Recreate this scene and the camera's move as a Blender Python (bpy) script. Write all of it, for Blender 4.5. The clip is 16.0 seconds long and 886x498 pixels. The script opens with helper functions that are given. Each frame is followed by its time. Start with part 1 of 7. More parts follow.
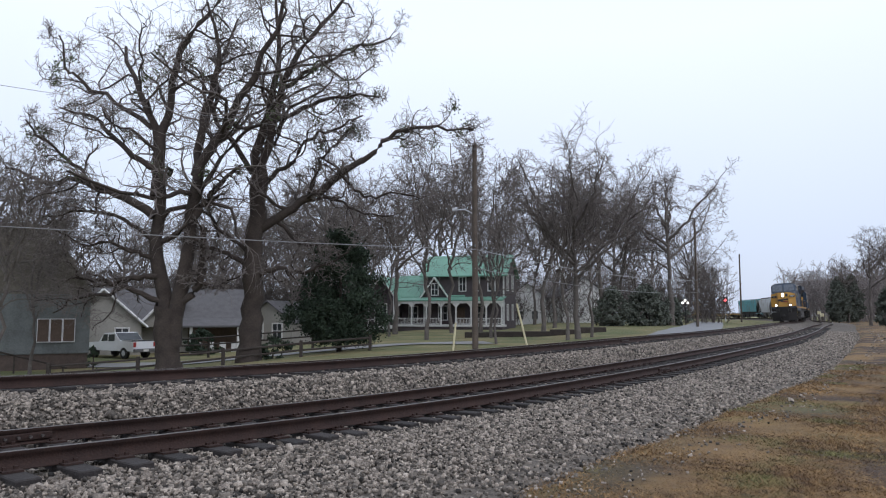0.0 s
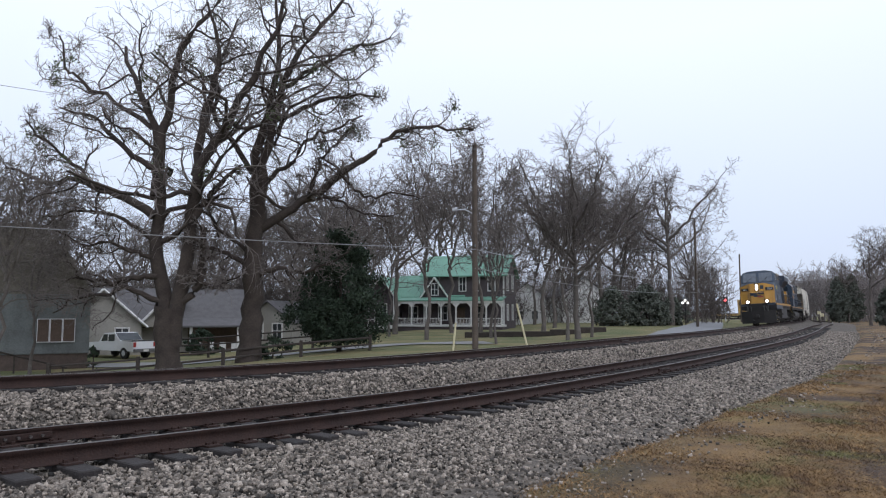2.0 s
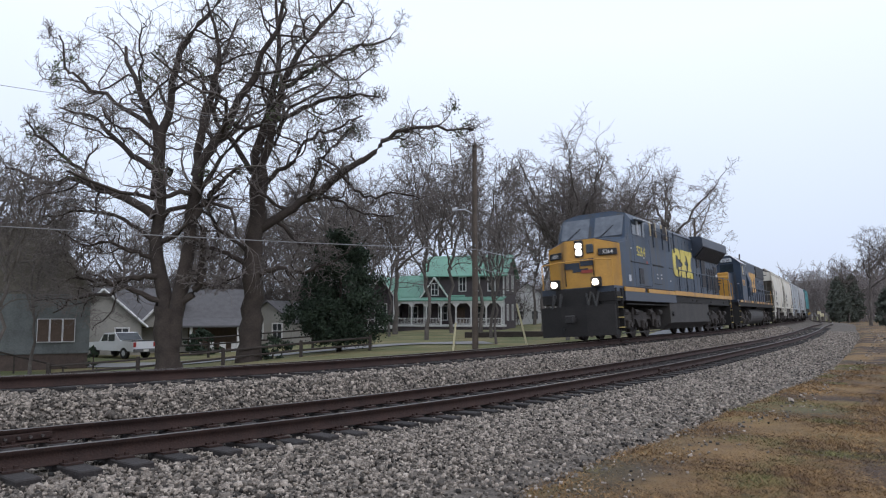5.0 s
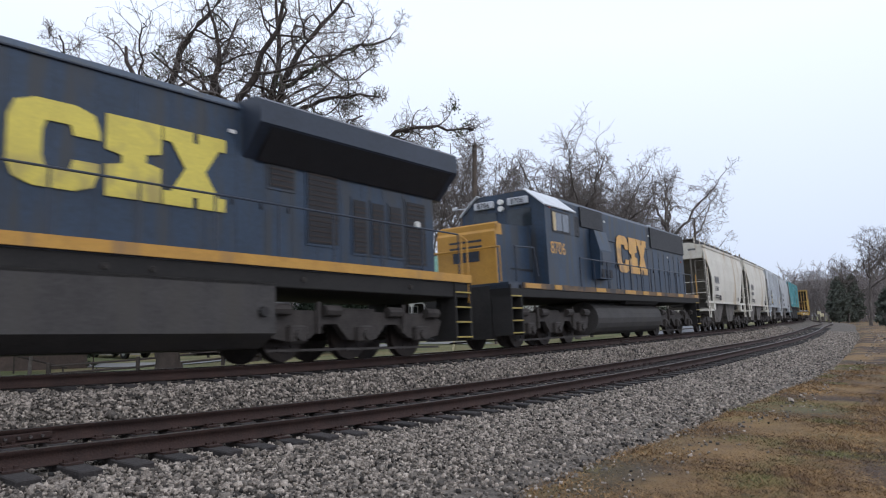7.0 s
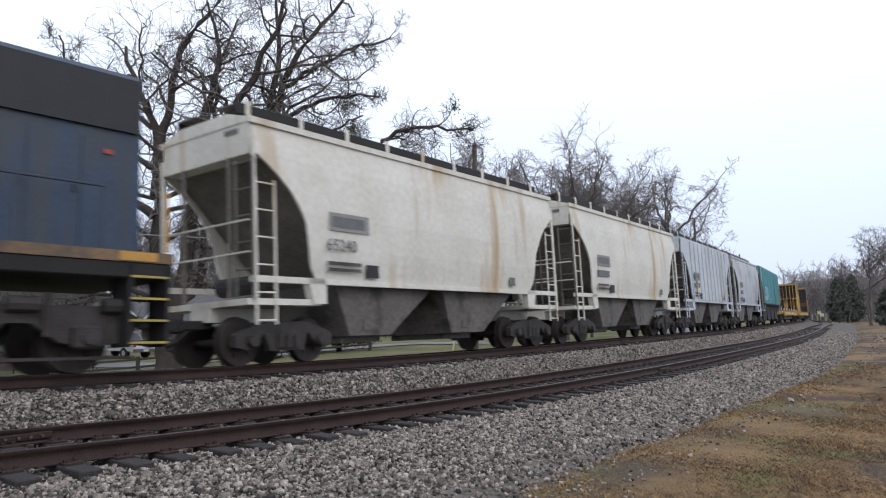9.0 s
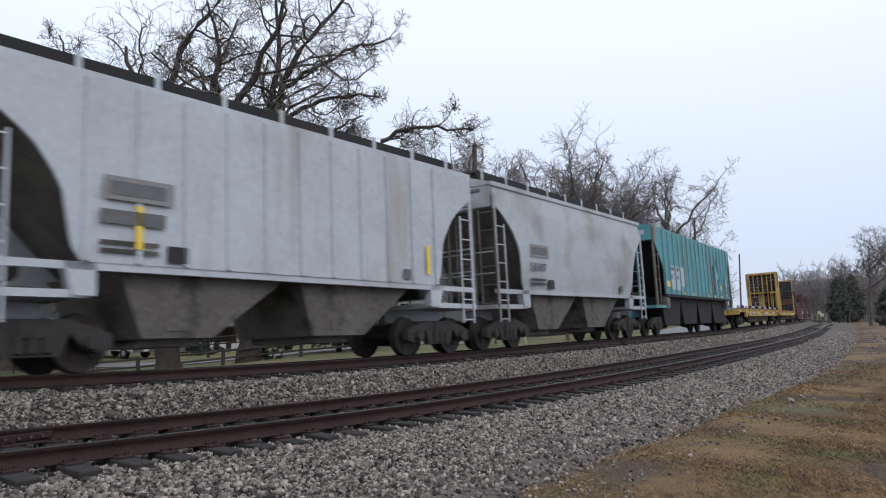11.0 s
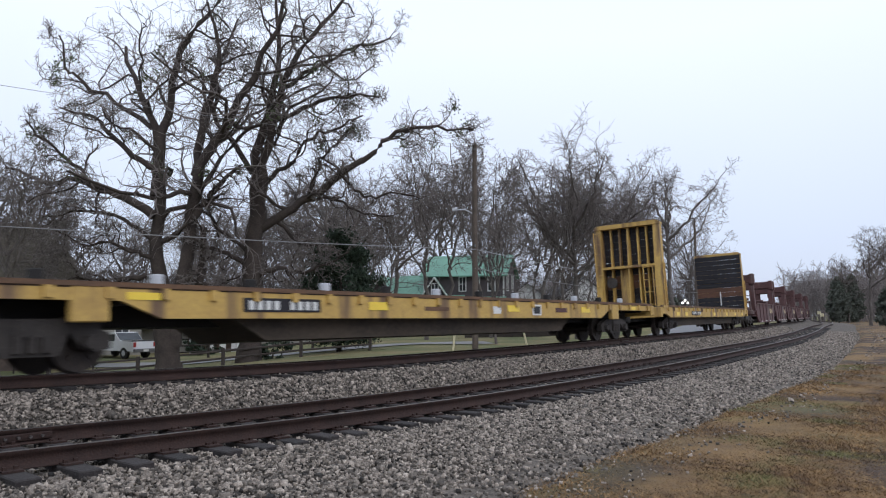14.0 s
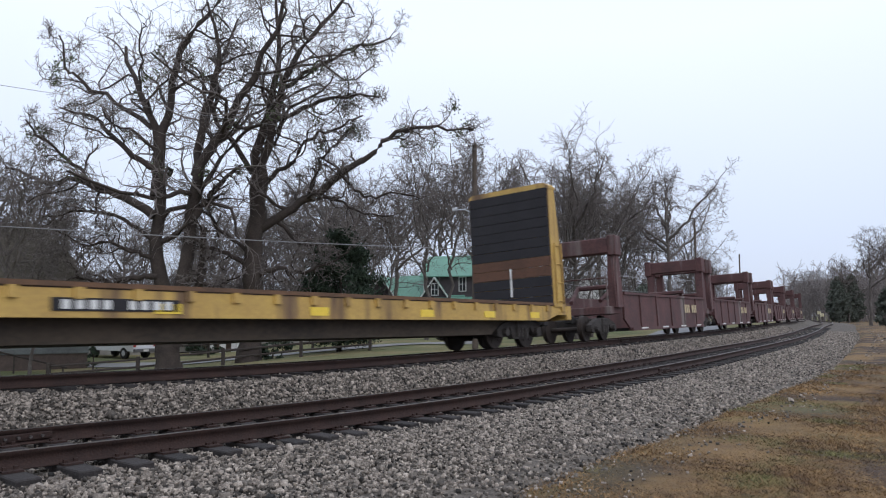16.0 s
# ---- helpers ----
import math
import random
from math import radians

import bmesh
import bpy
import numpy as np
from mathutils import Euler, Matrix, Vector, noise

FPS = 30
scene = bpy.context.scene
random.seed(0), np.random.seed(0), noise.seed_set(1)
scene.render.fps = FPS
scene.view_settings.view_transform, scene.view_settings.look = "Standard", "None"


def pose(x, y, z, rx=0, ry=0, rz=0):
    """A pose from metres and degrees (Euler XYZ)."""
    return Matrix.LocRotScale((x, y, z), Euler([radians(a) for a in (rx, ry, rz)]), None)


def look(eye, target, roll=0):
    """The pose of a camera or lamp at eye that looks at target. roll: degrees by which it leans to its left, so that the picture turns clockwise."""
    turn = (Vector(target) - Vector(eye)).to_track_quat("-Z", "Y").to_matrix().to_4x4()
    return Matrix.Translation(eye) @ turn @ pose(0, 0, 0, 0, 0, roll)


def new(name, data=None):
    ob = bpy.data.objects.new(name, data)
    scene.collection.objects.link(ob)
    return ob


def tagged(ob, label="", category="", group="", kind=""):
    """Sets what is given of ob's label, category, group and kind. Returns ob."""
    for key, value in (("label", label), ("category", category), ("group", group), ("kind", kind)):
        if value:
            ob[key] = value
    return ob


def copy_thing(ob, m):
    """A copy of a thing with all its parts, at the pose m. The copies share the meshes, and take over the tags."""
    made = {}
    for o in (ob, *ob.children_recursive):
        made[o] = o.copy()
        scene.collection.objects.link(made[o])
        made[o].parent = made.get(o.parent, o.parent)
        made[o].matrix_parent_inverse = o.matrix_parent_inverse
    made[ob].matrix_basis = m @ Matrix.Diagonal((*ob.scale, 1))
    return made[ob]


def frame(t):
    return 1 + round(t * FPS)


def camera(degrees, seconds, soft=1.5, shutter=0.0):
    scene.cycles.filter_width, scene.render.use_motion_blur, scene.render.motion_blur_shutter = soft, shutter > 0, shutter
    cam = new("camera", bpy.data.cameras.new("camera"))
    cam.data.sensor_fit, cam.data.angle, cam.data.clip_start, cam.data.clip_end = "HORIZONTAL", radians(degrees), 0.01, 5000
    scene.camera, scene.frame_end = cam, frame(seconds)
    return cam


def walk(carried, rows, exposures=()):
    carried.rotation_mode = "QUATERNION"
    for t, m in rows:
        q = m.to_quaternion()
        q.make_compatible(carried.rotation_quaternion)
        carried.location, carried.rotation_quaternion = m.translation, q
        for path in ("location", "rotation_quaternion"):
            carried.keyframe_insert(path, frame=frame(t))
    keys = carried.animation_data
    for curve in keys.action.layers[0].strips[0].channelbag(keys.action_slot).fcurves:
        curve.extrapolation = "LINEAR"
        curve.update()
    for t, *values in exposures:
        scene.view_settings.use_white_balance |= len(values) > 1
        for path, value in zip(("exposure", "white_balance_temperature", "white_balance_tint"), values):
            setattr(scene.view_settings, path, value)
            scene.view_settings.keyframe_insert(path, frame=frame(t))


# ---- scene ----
EYE = 1.834
cam = camera(62.19, 16.0, 1.15, 0.25)
walk(cam, [(0.0, pose(0, 0, EYE, 95.13, 0, 0)), (16.0, pose(0, 0, EYE, 95.13, 0, 0))], [(0.0, 0.0, 6330, 14), (7.2, 0.03, 6330, 14), (8.0, 0.18, 6330, 14), (9.2, 0.2, 6330, 14), (11.3, -0.06, 6330, 14), (12.4, -0.04, 6330, 14), (13.2, 0.0, 6330, 14), (16.0, 0.0, 6330, 14)])

# ---- light: overcast winter sky, very soft sun ----
SUN_EL, SUN_ROT = 38.0, 150.0
world = bpy.data.worlds.new("overcast_sky")
scene.world = world
world.use_nodes = True
wn, wl = world.node_tree.nodes, world.node_tree.links
wn.clear()
w_out, w_bg = wn.new("ShaderNodeOutputWorld"), wn.new("ShaderNodeBackground")
w_sky = wn.new("ShaderNodeTexSky")
w_sky.sky_type, w_sky.sun_disc = "NISHITA", False
w_sky.sun_elevation, w_sky.sun_rotation = radians(SUN_EL), radians(SUN_ROT)
w_gain = wn.new("ShaderNodeVectorMath")
w_gain.operation = "SCALE"
w_gain.inputs[3].default_value = 0.10
w_tc, w_sep, w_ramp = wn.new("ShaderNodeTexCoord"), wn.new("ShaderNodeSeparateXYZ"), wn.new("ShaderNodeValToRGB")
w_ramp.color_ramp.elements[0].position, w_ramp.color_ramp.elements[0].color = 0.0, (0.60, 0.68, 0.82, 1)
w_ramp.color_ramp.elements[1].position, w_ramp.color_ramp.elements[1].color = 0.42, (1.02, 1.12, 1.24, 1)
e_mid = w_ramp.color_ramp.elements.new(0.16)
e_mid.color = (0.76, 0.86, 1.02, 1)
w_noise = wn.new("ShaderNodeTexNoise")
w_noise.inputs["Scale"].default_value, w_noise.inputs["Detail"].default_value = 1.3, 3.0
w_add = wn.new("ShaderNodeMath")
w_add.operation = "MULTIPLY_ADD"
w_add.inputs[1].default_value = 0.10
w_mix = wn.new("ShaderNodeMix")
w_mix.data_type = "RGBA"
w_mix.inputs[0].default_value = 0.9
wl.new(w_tc.outputs["Generated"], w_sep.inputs[0])
wl.new(w_tc.outputs["Generated"], w_noise.inputs["Vector"])
wl.new(w_noise.outputs[0], w_add.inputs[0])
wl.new(w_sep.outputs[2], w_add.inputs[2])
wl.new(w_add.outputs[0], w_ramp.inputs[0])
wl.new(w_sky.outputs[0], w_gain.inputs[0])
wl.new(w_gain.outputs[0], w_mix.inputs[6])
wl.new(w_ramp.outputs[0], w_mix.inputs[7])
wl.new(w_mix.outputs[2], w_bg.inputs[0])
w_bg.inputs[1].default_value = 1.0
wl.new(w_bg.outputs[0], w_out.inputs[0])
sun = new("sun", bpy.data.lights.new("sun", "SUN"))
sun.data.energy, sun.data.angle, sun.data.color = 0.7, radians(40), (1.0, 0.97, 0.93)
sun.matrix_world = look((math.sin(radians(SUN_ROT)) * 50, math.cos(radians(SUN_ROT)) * 50, 50 * math.tan(radians(SUN_EL))), (0, 0, 0))
# ---- materials ----
def mat(name, a, b=None, rough=0.8, metal=0.0, scale=6.0, fine=60.0, bump=0.2, spots=None, spot_at=0.62, spot_scale=1.5, vary=0.0, island=False, streak=False):
    """Two-scale noise between a and b, stains of a third colour, fine relief; vary: brightness by object or island."""
    m = bpy.data.materials.new(name)
    m.use_nodes = True
    n, l = m.node_tree.nodes, m.node_tree.links
    s = n["Principled BSDF"]
    s.inputs["Roughness"].default_value, s.inputs["Metallic"].default_value = rough, metal
    b = b or tuple(c * 0.75 for c in a)
    tc = n.new("ShaderNodeTexCoord")
    vec = tc.outputs["Object"]
    n1, n2 = n.new("ShaderNodeTexNoise"), n.new("ShaderNodeTexNoise")
    for q, sc in ((n1, scale), (n2, fine)):
        q.inputs["Scale"].default_value, q.inputs["Detail"].default_value = sc, 4.0
        l.new(vec, q.inputs["Vector"])
    add = n.new("ShaderNodeMath")
    add.operation = "ADD"
    l.new(n1.outputs[0], add.inputs[0])
    l.new(n2.outputs[0], add.inputs[1])
    ramp = n.new("ShaderNodeMapRange")
    ramp.inputs[1].default_value, ramp.inputs[2].default_value = 0.75, 1.25
    l.new(add.outputs[0], ramp.inputs[0])
    mix = n.new("ShaderNodeMix")
    mix.data_type = "RGBA"
    mix.inputs[6].default_value, mix.inputs[7].default_value = (*a, 1), (*b, 1)
    l.new(ramp.outputs[0], mix.inputs[0])
    col = mix.outputs[2]
    if spots:
        n3 = n.new("ShaderNodeTexNoise")
        n3.inputs["Scale"].default_value, n3.inputs["Detail"].default_value = spot_scale, 6.0
        if streak:
            mp = n.new("ShaderNodeMapping")
            mp.inputs["Scale"].default_value = (1.0, 1.0, 0.12)
            l.new(vec, mp.inputs[0])
            l.new(mp.outputs[0], n3.inputs["Vector"])
        else:
            l.new(vec, n3.inputs["Vector"])
        r3 = n.new("ShaderNodeMapRange")
        r3.inputs[1].default_value, r3.inputs[2].default_value = spot_at - 0.06, spot_at + 0.08
        l.new(n3.outputs[0], r3.inputs[0])
        m3 = n.new("ShaderNodeMix")
        m3.data_type = "RGBA"
        m3.inputs[7].default_value = (*spots, 1)
        l.new(r3.outputs[0], m3.inputs[0])
        l.new(col, m3.inputs[6])
        col = m3.outputs[2]
    if vary:
        src = n.new("ShaderNodeNewGeometry").outputs["Random Per Island"] if island else n.new("ShaderNodeObjectInfo").outputs["Random"]
        mr = n.new("ShaderNodeMapRange")
        mr.inputs[3].default_value, mr.inputs[4].default_value = 1 - vary, 1 + vary
        l.new(src, mr.inputs[0])
        vm = n.new("ShaderNodeVectorMath")
        vm.operation = "SCALE"
        l.new(col, vm.inputs[0])
        l.new(mr.outputs[0], vm.inputs[3])
        col = vm.outputs[0]
    l.new(col, s.inputs["Base Color"])
    if bump:
        bp = n.new("ShaderNodeBump")
        bp.inputs["Strength"].default_value, bp.inputs["Distance"].default_value = bump, 0.03
        l.new(n2.outputs[0], bp.inputs["Height"])
        l.new(bp.outputs[0], s.inputs["Normal"])
    return m


def glow(name, colour, strength):
    m = mat(name, (0.8, 0.8, 0.8), bump=0)
    s = m.node_tree.nodes["Principled BSDF"]
    s.inputs["Emission Color"].default_value, s.inputs["Emission Strength"].default_value = (*colour, 1), strength
    return m


M = {}
M["bark"] = mat("bark", (0.066, 0.051, 0.043), (0.030, 0.023, 0.020), 0.95, scale=2, fine=18, bump=0.8)
M["bark_grey"] = mat("bark_grey", (0.15, 0.132, 0.12), (0.075, 0.065, 0.058), 0.95, scale=2, fine=18, bump=0.8)
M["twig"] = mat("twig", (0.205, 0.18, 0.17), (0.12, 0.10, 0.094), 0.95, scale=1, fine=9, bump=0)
# Horizon twigs lightened so that their colour itself holds the haze.
M["twig_hazed"] = mat("twig_hazed", (0.26, 0.232, 0.222), (0.17, 0.15, 0.145), 0.95, scale=0.5, fine=5, bump=0)
M["brush"] = mat("brush", (0.12, 0.103, 0.096), (0.07, 0.058, 0.054), 0.95, scale=1, fine=9, bump=0)
# Paler than the near leaf: distance haze is put into this colour.
M["leaf_hazed"] = mat("hazed_leaf", (0.085, 0.10, 0.08), (0.11, 0.12, 0.10), 0.8, scale=2, fine=20, bump=0, vary=0.35, island=True)
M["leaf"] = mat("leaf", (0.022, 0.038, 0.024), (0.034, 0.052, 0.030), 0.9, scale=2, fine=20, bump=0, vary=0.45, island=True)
M["mistletoe"] = mat("mistletoe", (0.05, 0.075, 0.03), (0.08, 0.10, 0.04), 0.7, scale=2, fine=20, bump=0, vary=0.4, island=True)
M["rail"] = mat("rail_steel", (0.052, 0.027, 0.021), (0.025, 0.014, 0.012), 0.8, 0.3, scale=3, fine=40, bump=0.3)
M["railhead"] = mat("rail_head", (0.20, 0.18, 0.17), (0.11, 0.095, 0.09), 0.42, 0.8, scale=8, fine=90, bump=0.1)
M["tie"] = mat("tie_wood", (0.034, 0.029, 0.028), (0.017, 0.014, 0.014), 0.9, scale=4, fine=35, bump=0.6, vary=0.3)
M["ballast"] = mat("ballast_bed", (0.17, 0.145, 0.122), (0.045, 0.037, 0.031), 0.95, scale=5, fine=22, bump=1.0)
M["stone"] = mat("ballast_stone", (0.31, 0.268, 0.228), (0.085, 0.070, 0.058), 0.9, scale=9, fine=70, bump=0.3, vary=0.95, island=True)
M["red_stone"] = mat("red_stone", (0.33, 0.19, 0.14), (0.24, 0.13, 0.10), 0.9, scale=9, fine=50, bump=0.3)
M["dark_steel"] = mat("dark_steel", (0.030, 0.028, 0.028), (0.016, 0.015, 0.015), 0.75, 0.2, scale=3, fine=30, bump=0.2)
M["truck"] = mat("truck_steel", (0.055, 0.047, 0.043), (0.028, 0.024, 0.022), 0.85, 0.1, scale=4, fine=30, bump=0.3)
M["wheel"] = mat("wheel_steel", (0.055, 0.042, 0.036), (0.03, 0.024, 0.022), 0.7, 0.4, scale=5, fine=40, bump=0.2)
# ---- helpers for meshes ----
def part(name, bm, material, parent=None, label="", smooth=False):
    me = bpy.data.meshes.new(name)
    bm.to_mesh(me)
    bm.free()
    for mm in (material if isinstance(material, (list, tuple)) else [material]):
        me.materials.append(mm)
    if smooth:
        me.shade_smooth()
    ob = new(name, me)
    ob.parent = parent
    if label:
        ob["label"] = label
    return ob


def mesh_np(name, verts, faces, material, parent=None, label="", smooth=False):
    """faces: array n x k."""
    me = bpy.data.meshes.new(name)
    v, f = np.asarray(verts, dtype=np.float32), np.asarray(faces, dtype=np.int32)
    k = f.shape[1]
    me.vertices.add(len(v))
    me.vertices.foreach_set("co", v.ravel())
    me.loops.add(f.size)
    me.loops.foreach_set("vertex_index", f.ravel())
    me.polygons.add(len(f))
    me.polygons.foreach_set("loop_start", np.arange(0, f.size, k, dtype=np.int32))
    me.update(calc_edges=True)
    me.validate()
    if smooth:
        me.shade_smooth()
    me.materials.append(material)
    ob = new(name, me)
    ob.parent = parent
    if label:
        ob["label"] = label
    return ob


def thing(name, label, category, m=None, group="", kind=""):
    ob = new(name)
    ob.empty_display_size = 0.2
    if m is not None:
        ob.matrix_world = m
    return tagged(ob, label, category, group, kind)


def box(bm, x0, x1, y0, y1, z0, z1, bevel=0.0, mi=0):
    r = bmesh.ops.create_cube(bm, size=1.0, matrix=Matrix.LocRotScale(((x0 + x1) / 2, (y0 + y1) / 2, (z0 + z1) / 2), None, (abs(x1 - x0), abs(y1 - y0), abs(z1 - z0))))
    fs = {f for v in r["verts"] for f in v.link_faces}
    for f in fs:
        f.material_index = mi
    if bevel:
        es = {e for f in fs for e in f.edges}
        out = bmesh.ops.bevel(bm, geom=list(es), offset=bevel, segments=1, affect="EDGES", clamp_overlap=True)
        for f in out["faces"]:
            f.material_index = mi


def tube(bm, a, b, r0, r1=None, seg=8, caps=True):
    a, b = Vector(a), Vector(b)
    r1 = r0 if r1 is None else r1
    d = b - a
    m = Matrix.Translation((a + b) / 2) @ d.to_track_quat("Z", "Y").to_matrix().to_4x4()
    bmesh.ops.create_cone(bm, cap_ends=caps, cap_tris=False, segments=seg, radius1=max(r0, 1e-4), radius2=max(r1, 1e-4), depth=d.length, matrix=m)


def prism(bm, pts, axis, a0, a1, mi=0):
    """Extrudes the outline pts (2D) along an axis ('x': pts are y,z; 'y': pts are x,z; 'z': pts are x,y)."""
    def at(p, a):
        return (a, *p) if axis == "x" else (p[0], a, p[1]) if axis == "y" else (*p, a)
    lo, hi = [bm.verts.new(at(p, a0)) for p in pts], [bm.verts.new(at(p, a1)) for p in pts]
    n = len(pts)
    fs = [bm.faces.new(lo), bm.faces.new(hi[::-1])]
    for i in range(n):
        fs.append(bm.faces.new((lo[i], hi[i], hi[(i + 1) % n], lo[(i + 1) % n])))
    for f in fs:
        f.material_index = mi
    bmesh.ops.recalc_face_normals(bm, faces=fs)


# ---- the line of the tracks: curvature and level along the outer rail of the near track ----
KS = ((-60, -30, 0, 30, 60, 80, 100, 120, 150, 200, 260, 460), (-0.0041, -0.0041, -0.0050, -0.0021, -0.0013, 0.0005, 0.0006, -0.0019, -0.0047, -0.0060, -0.0064, -0.0064))
ZS = ((-60, -30, -6, 0, 6, 14, 24, 40, 80, 120, 160, 260, 460), (0.8, 0.534, 0.142, 0.0, -0.039, -0.016, 0.028, 0.025, 0.09, 0.06, 0.22, 0.02, 0.05))
STEP = 0.5
S = np.arange(-60, 460, STEP)
I0 = int(60 / STEP)
_k = np.interp(S, *KS)
_th = np.concatenate([[0], np.cumsum((_k[1:] + _k[:-1]) / 2 * STEP)])
_th += 0.666 - _th[I0]
_x = np.concatenate([[0], np.cumsum(np.sin(_th[:-1] + _k[:-1] * STEP / 2) * STEP)])
_y = np.concatenate([[0], np.cumsum(np.cos(_th[:-1] + _k[:-1] * STEP / 2) * STEP)])
BASE = np.stack([_x - _x[I0] - 1.572, _y - _y[I0] + 10.285], 1)
LEFT = np.stack([-np.cos(_th), np.sin(_th)], 1)
_zz = np.interp(S, *ZS)
LEVEL = np.convolve(np.pad(_zz, 6, mode="edge"), np.ones(13) / 13, "valid")
NEAR_TOP, FAR_TOP, FAR_OFF, GAUGE, CANT = 0.45, 0.88, 4.06, 1.505, 0.09
NEAR_MID, FAR_MID = GAUGE / 2, FAR_OFF + GAUGE / 2
FARLINE = BASE + FAR_MID * LEFT
FAR_U = np.concatenate([[0], np.cumsum(np.hypot(*np.diff(FARLINE, axis=0).T))])
FAR_U -= FAR_U[I0]


def on_track(off, dz, s0=-60.0, s1=459.0, step=None):
    """Points along the tracks at the offset off (to the far side) and height dz."""
    q = np.concatenate([BASE + off * LEFT, (LEVEL + dz)[:, None]], 1)
    k = (S >= s0) & (S <= s1)
    return q[k]


def far_at(u):
    """Place of the far track's centre line, top of rail mean, at the distance u along it."""
    return Vector((np.interp(u, FAR_U, FARLINE[:, 0]), np.interp(u, FAR_U, FARLINE[:, 1]), np.interp(u, FAR_U, LEVEL) + FAR_TOP - CANT / 2))


def sweep(rows):
    """A strip of quads through equal-length point rows."""
    n, k = len(rows), len(rows[0])
    v = np.concatenate(rows)
    i = np.arange(n - 1)[:, None] * k + np.arange(k - 1)[None]
    f = np.stack([i, i + 1, i + k + 1, i + k], -1).reshape(-1, 4)
    return v, f


def nearest_off(x, y):
    """Signed offset to the far side, and the level of the line, for points x, y."""
    x, y = np.atleast_1d(x), np.atleast_1d(y)
    sub = slice(None, None, 4)
    d = (x[:, None] - BASE[None, sub, 0]) ** 2 + (y[:, None] - BASE[None, sub, 1]) ** 2
    i = np.argmin(d, 1) * 4
    off = (x - BASE[i, 0]) * LEFT[i, 0] + (y - BASE[i, 1]) * LEFT[i, 1]
    return off, LEVEL[i], S[i]


def smooth01(t):
    t = np.clip(t, 0, 1)
    return t * t * (3 - 2 * t)


def ground_z(x, y):
    x, y = np.atleast_1d(np.asarray(x, float)), np.atleast_1d(np.asarray(y, float))
    off, lev, s = nearest_off(x, y)
    yard = -1.35 + 1.35 * smooth01((x + 22) / 22) + 0.55 * smooth01((x - 6) / 12)
    far = np.clip(np.hypot(x, y) / 120 - 1, 0, 1)
    yard = yard * (1 - far) + 0.6 * far
    right = 0.06 + 0.24 * smooth01((np.hypot(x, y) - 20) / 30)
    t = smooth01((off - 6.0) / 3.0)
    z = right * (1 - t) + yard * t
    z += 0.03 * np.sin(x * 0.31 + 1) * np.cos(y * 0.27) + 0.02 * np.sin(x * 0.9) * np.sin(y * 0.8)
    bed = smooth01(1 - np.abs(off - 2.8) / 5.5)
    z = z - 0.55 * smooth01((off + 3.5) / 1.2) * smooth01((7.5 - off) / 2.0)
    return z + bed * lev * 0.8


def gz(x, y):
    return float(ground_z(x, y)[0])


def build_ground():
    ax = np.concatenate([-np.geomspace(1500, 60, 26), np.arange(-58, -4, 1.0), np.arange(-4, 60, 0.4), np.arange(60, 90, 1.0), np.geomspace(92, 1500, 26)])
    ay = np.concatenate([-np.geomspace(1500, 30, 14), np.arange(-28, 2, 1.0), np.arange(2, 90, 0.4), np.arange(90, 150, 1.0), np.geomspace(152, 1500, 26)])
    gx, gy = np.meshgrid(ax, ay)
    z = ground_z(gx.ravel(), gy.ravel()).reshape(gx.shape)
    rows = [np.stack([gx[i], gy[i], z[i]], 1) for i in range(len(ay))]
    v, f = sweep(rows)
    ob = mesh_np("ground", v, f, M["grass"], smooth=True)
    tagged(ob, "winter lawn of dull green and straw-brown grass", "ground", kind="structure")


